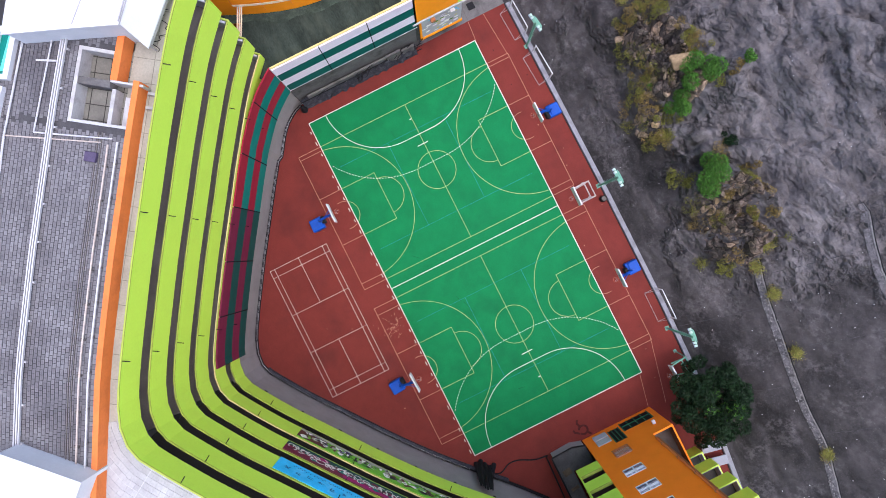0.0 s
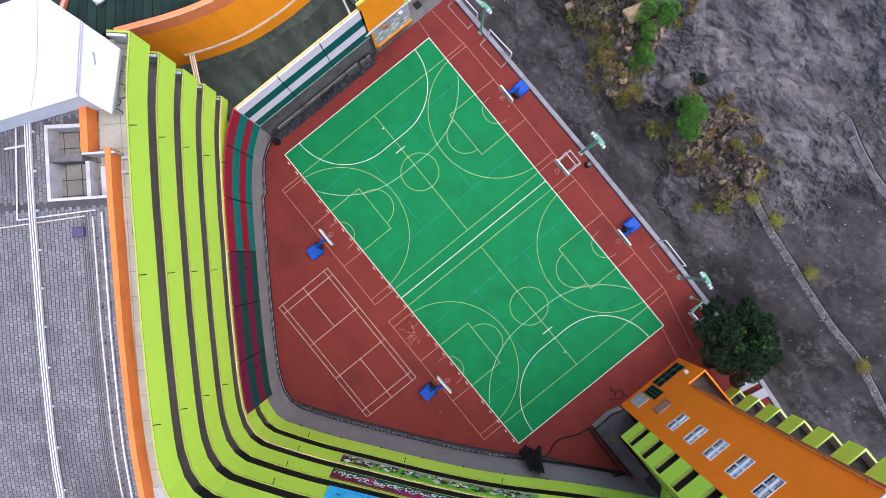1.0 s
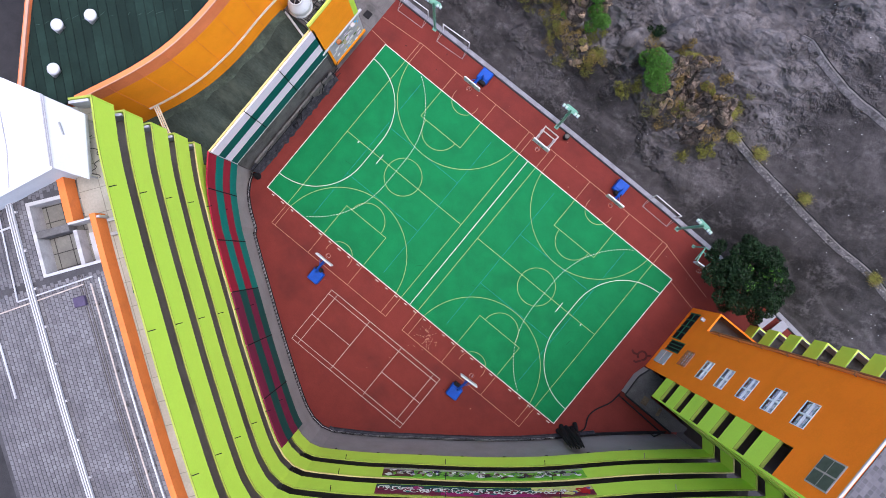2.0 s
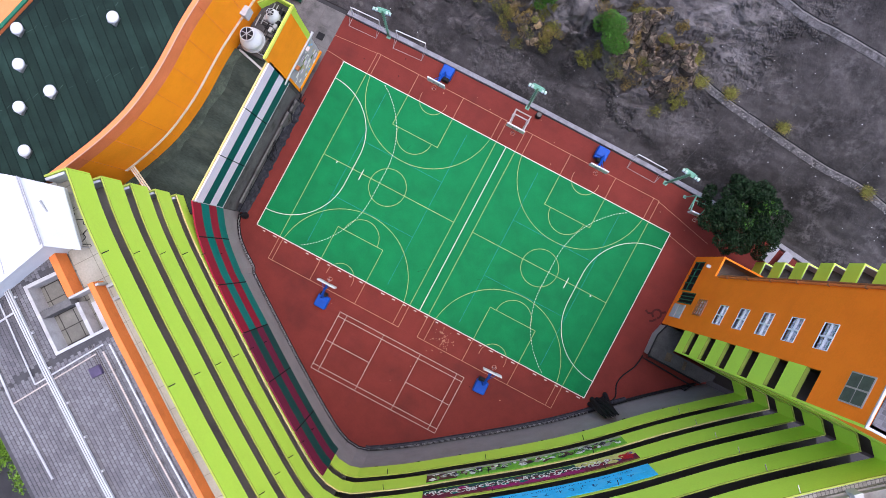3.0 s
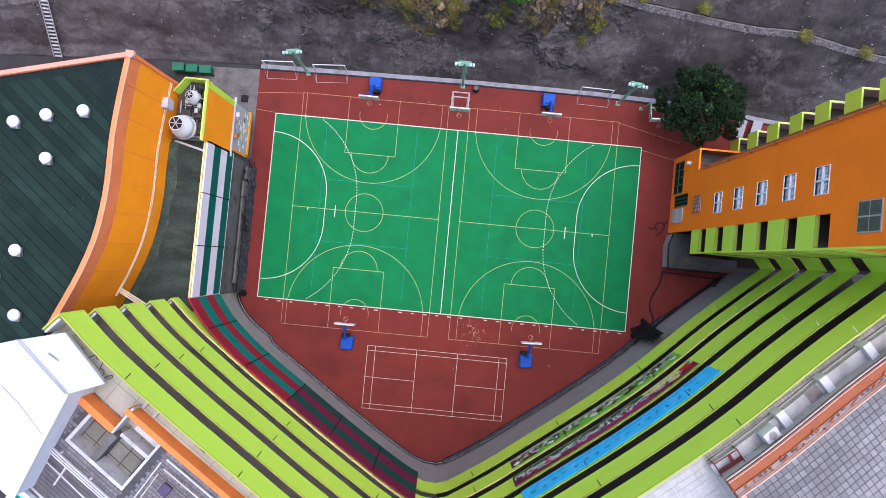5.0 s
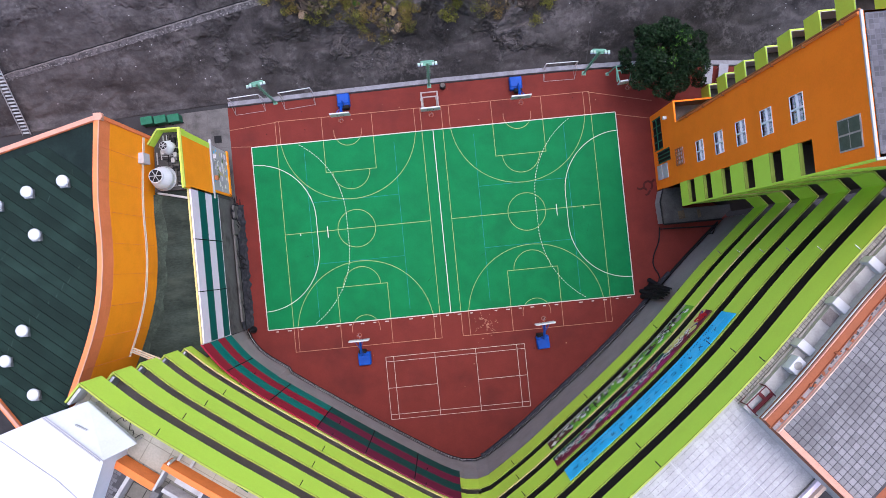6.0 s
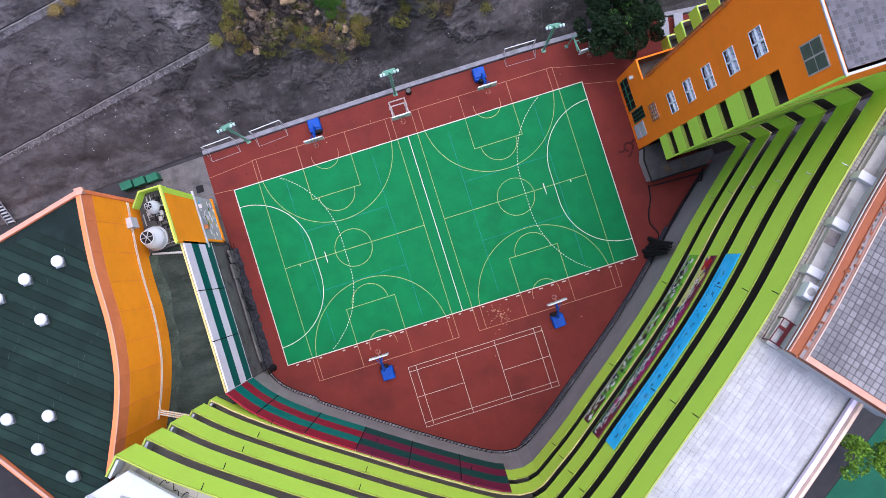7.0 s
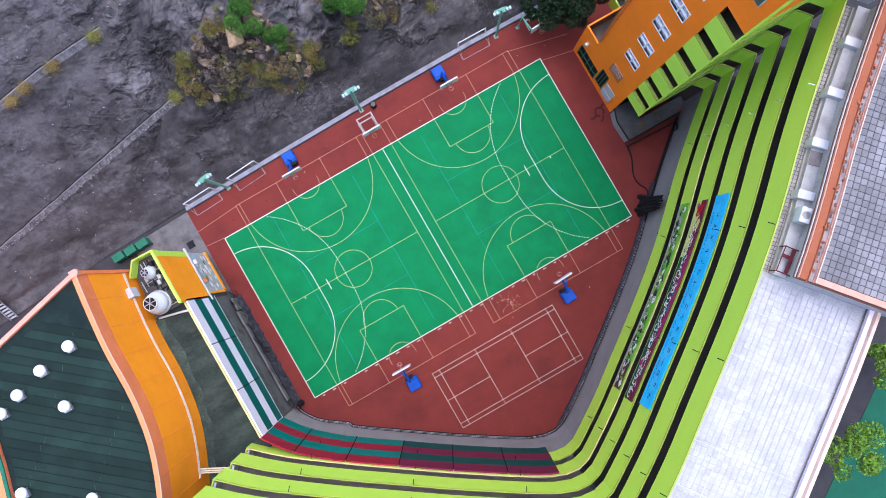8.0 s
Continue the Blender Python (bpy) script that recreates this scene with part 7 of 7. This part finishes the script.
part("run", rods([((-23.1, -17.7, 25.3), (-18.4, -21.33, 25.3)), ((-18.4, -21.33, 25.3), (-14.5, -23.9, 25.3))], 0.06, 6), GREY_PLASTER, pr)
pr = thing("roof_pipe", "short white pipe lying on the roof tiles", "pipe", "roof pipes")
part("run", rods([((-21.3, -17.9, 25.3), (-20.55, -16.55, 25.3))], 0.06, 6), PALE_PIPE, pr)
hb = thing("hatch_box", "small purple grey box on the roof tiles", "box", at=(-15.2, -17.6, 25.15), turn=-36)
part("lid", boxed((-0.28, -0.32, 0.0, 0.28, 0.32, 0.25), bevel=0.03), material("purple grey paint", (0.07, 0.055, 0.10), 0.6, 0.15, 2, 12, 0.1), hb)
gb_ = thing("green_bundle", "small green bundle lying on the roof walkway", "bundle", at=(*(along(FACE, 10.6)[0] + Vector((-0.65, -0.76)) * 0.6), DECK + 0.01), turn=-40)
part("roll", rods([((-0.35, 0, 0.1), (0.35, 0, 0.1))], 0.1, 10), AWNING, gb_)


def condenser(s, off, z, label):
    p, dr = along(FACE, s)
    q = Vector((dr.y, -dr.x))
    ob = thing("air_conditioner", label, "air conditioner", "air conditioners", at=(*(p + q * off), z), turn=math.degrees(math.atan2(dr.y, dr.x)))
    part("case", boxed((-0.45, -0.3, 0.12, 0.45, 0.3, 0.85), bevel=0.03), WHITE, ob, "white metal case")
    part("fan", lathe([(0.24, 0.855), (0.22, 0.87)], 16), STEEL, ob, "round fan grille")
    part("stand", boxed((-0.4, -0.25, 0, -0.3, 0.25, 0.12), (0.3, -0.25, 0, 0.4, 0.25, 0.12)), STEEL, ob)
    return ob


condenser(S_PENT + 3.5, 1.45, DECK + 0.45, "white air conditioner outdoor unit on the walkway")
hatch = thing("maroon_frame", "open maroon steel frame standing on the roof walkway", "frame", at=(15.74, -13.35, DECK + 0.06), turn=38)
fr = ((-0.75, -0.55), (0.75, -0.55), (0.75, 0.55), (-0.75, 0.55))
for z in (0.03, 0.75):
    for a, b in zip(fr, fr[1:] + fr[:1]):
        part("tube", rods([((*a, z), (*b, z))], 0.035, 6), MAROON, hatch)
for a in fr:
    part("leg", rods([((*a, 0), (*a, 0.78))], 0.035, 6), MAROON, hatch)
part("cross_plate", boxed((-0.72, -0.1, 0.72, 0.72, 0.12, 0.77), (0.1, 0.12, 0.72, 0.3, 0.52, 0.77)), MAROON, hatch, "maroon cross plate")

# ---------------------------------------------------------------- small things on the ground
for i, x in enumerate((-28.3, -27.0, -25.7)):
    b = thing("skip_bin", "dark green covered waste bin at the slope foot", "bin", "waste bins", at=(x, 12.5, 0), turn=4)
    part("body", boxed((-0.54, -0.36, 0.1, 0.54, 0.36, 0.95), bevel=0.05), DARK_GREEN, b)
    part("lid", boxed((-0.56, -0.38, 0.95, 0.56, 0.38, 1.03), bevel=0.03), DARK_GREEN, b)
    for dx in (-0.5, 0.5):
        part("wheel", rods([((dx, -0.4, 0.1), (dx, -0.3, 0.1))], 0.1, 8), BLACK, b)
for x in (25.9, 27.4):
    b = thing("table", "pale folding table beside the kerb", "table", "tables by the kerb", at=(x, 11.7, 0), turn=-12)
    part("top", boxed((-0.45, -0.9, 0.7, 0.45, 0.9, 0.75), bevel=0.01), LILAC_GREY, b, "pale grey top")
    for dx in (-0.35, 0.35):
        part("leg", rods([((dx, -0.7, 0), (dx, -0.7, 0.7)), ((dx, 0.7, 0), (dx, 0.7, 0.7))], 0.03, 6), STEEL, b)
steps = thing("slope_stair", "pale steel stair climbing the slope", "stair")
for i in range(26):
    y = 12.6 + i * 0.28
    part("tread", boxed((-40.75, y, 0.1 + i * 0.19, -40.05, y + 0.16, 0.14 + i * 0.19)), STEEL, steps)
for x in (-40.8, -40.0):
    part("string", rods([((x, 12.5, 0.1), (x, 20, 5.2))], 0.05, 6), STEEL, steps)

# ---------------------------------------------------------------- beyond the building
yard = part("sports_floor", prism([(16, -44), (45, -24), (60, -50), (25, -66)], -0.06, -0.02), AWNING)
tagged(yard, "green sports floor behind the school", "floor", kind="structure")
for x, y, s in ((22.3, -36.4, 2.7), (29.5, -31.5, 2.2), (-27.3, -37.0, 3.2), (-31, -33, 2.8)):
    ob = thing("tree", "yellow green leafy tree behind the school", "tree", "trees behind the school", at=(x, y, 0))
    bm = bmesh.new()
    rod(bm, (0, 0, 0), (0, 0, 3.2), 0.2, 8, 0.12)
    bl = []
    for i in range(16):
        a, d = trng.uniform(0, 6.28), s * math.sqrt(trng.random())
        c = (d * math.cos(a), d * math.sin(a), 5.2 - 0.3 * d * d / s + trng.uniform(-0.5, 0.5))
        if i < 7:
            rod(bm, (0, 0, 2.6), c, 0.07, 5, 0.03)
        bl.append((c, (s * 0.32, s * 0.32, s * 0.26)))
    part("trunk", bm, BARK, ob)
    leaves("crown", bl, 3600, 0.13, FRESH, ob, trng, "yellow green leaves")

# ---------------------------------------------------------------- roof tiles
lay_tiles("tile", LW, 1.53, 9.5, 25.15, 0.285, 0.026, ROOF_TILE, school, "grey staggered roof tiles", depth=0.218)
lay_tiles("tile", cut_line(FACE, 3.5, 4.72), 2.85, 4.8, 25.15, 0.285, 0.026, ROOF_TILE, school, "grey staggered roof tiles", lone=0, depth=0.218)
lay_tiles("tile", LW0, 4.85, 9.5, 25.15, 0.285, 0.026, ROOF_TILE, school, "grey staggered roof tiles", lone=0, depth=0.218)
lay_tiles("roof_tile", EW, 2.52, 8.5, 26.485, 0.37, 0.03, EAST_TILE, school, "pale grey square roof tiles", lone=150)
lay_tiles("terrace_tile", TER, 0.15, 6.9, DECK + 0.035, 0.36, 0.01, TERRACE_TILE, school, "white square terrace tiles", lone=150)
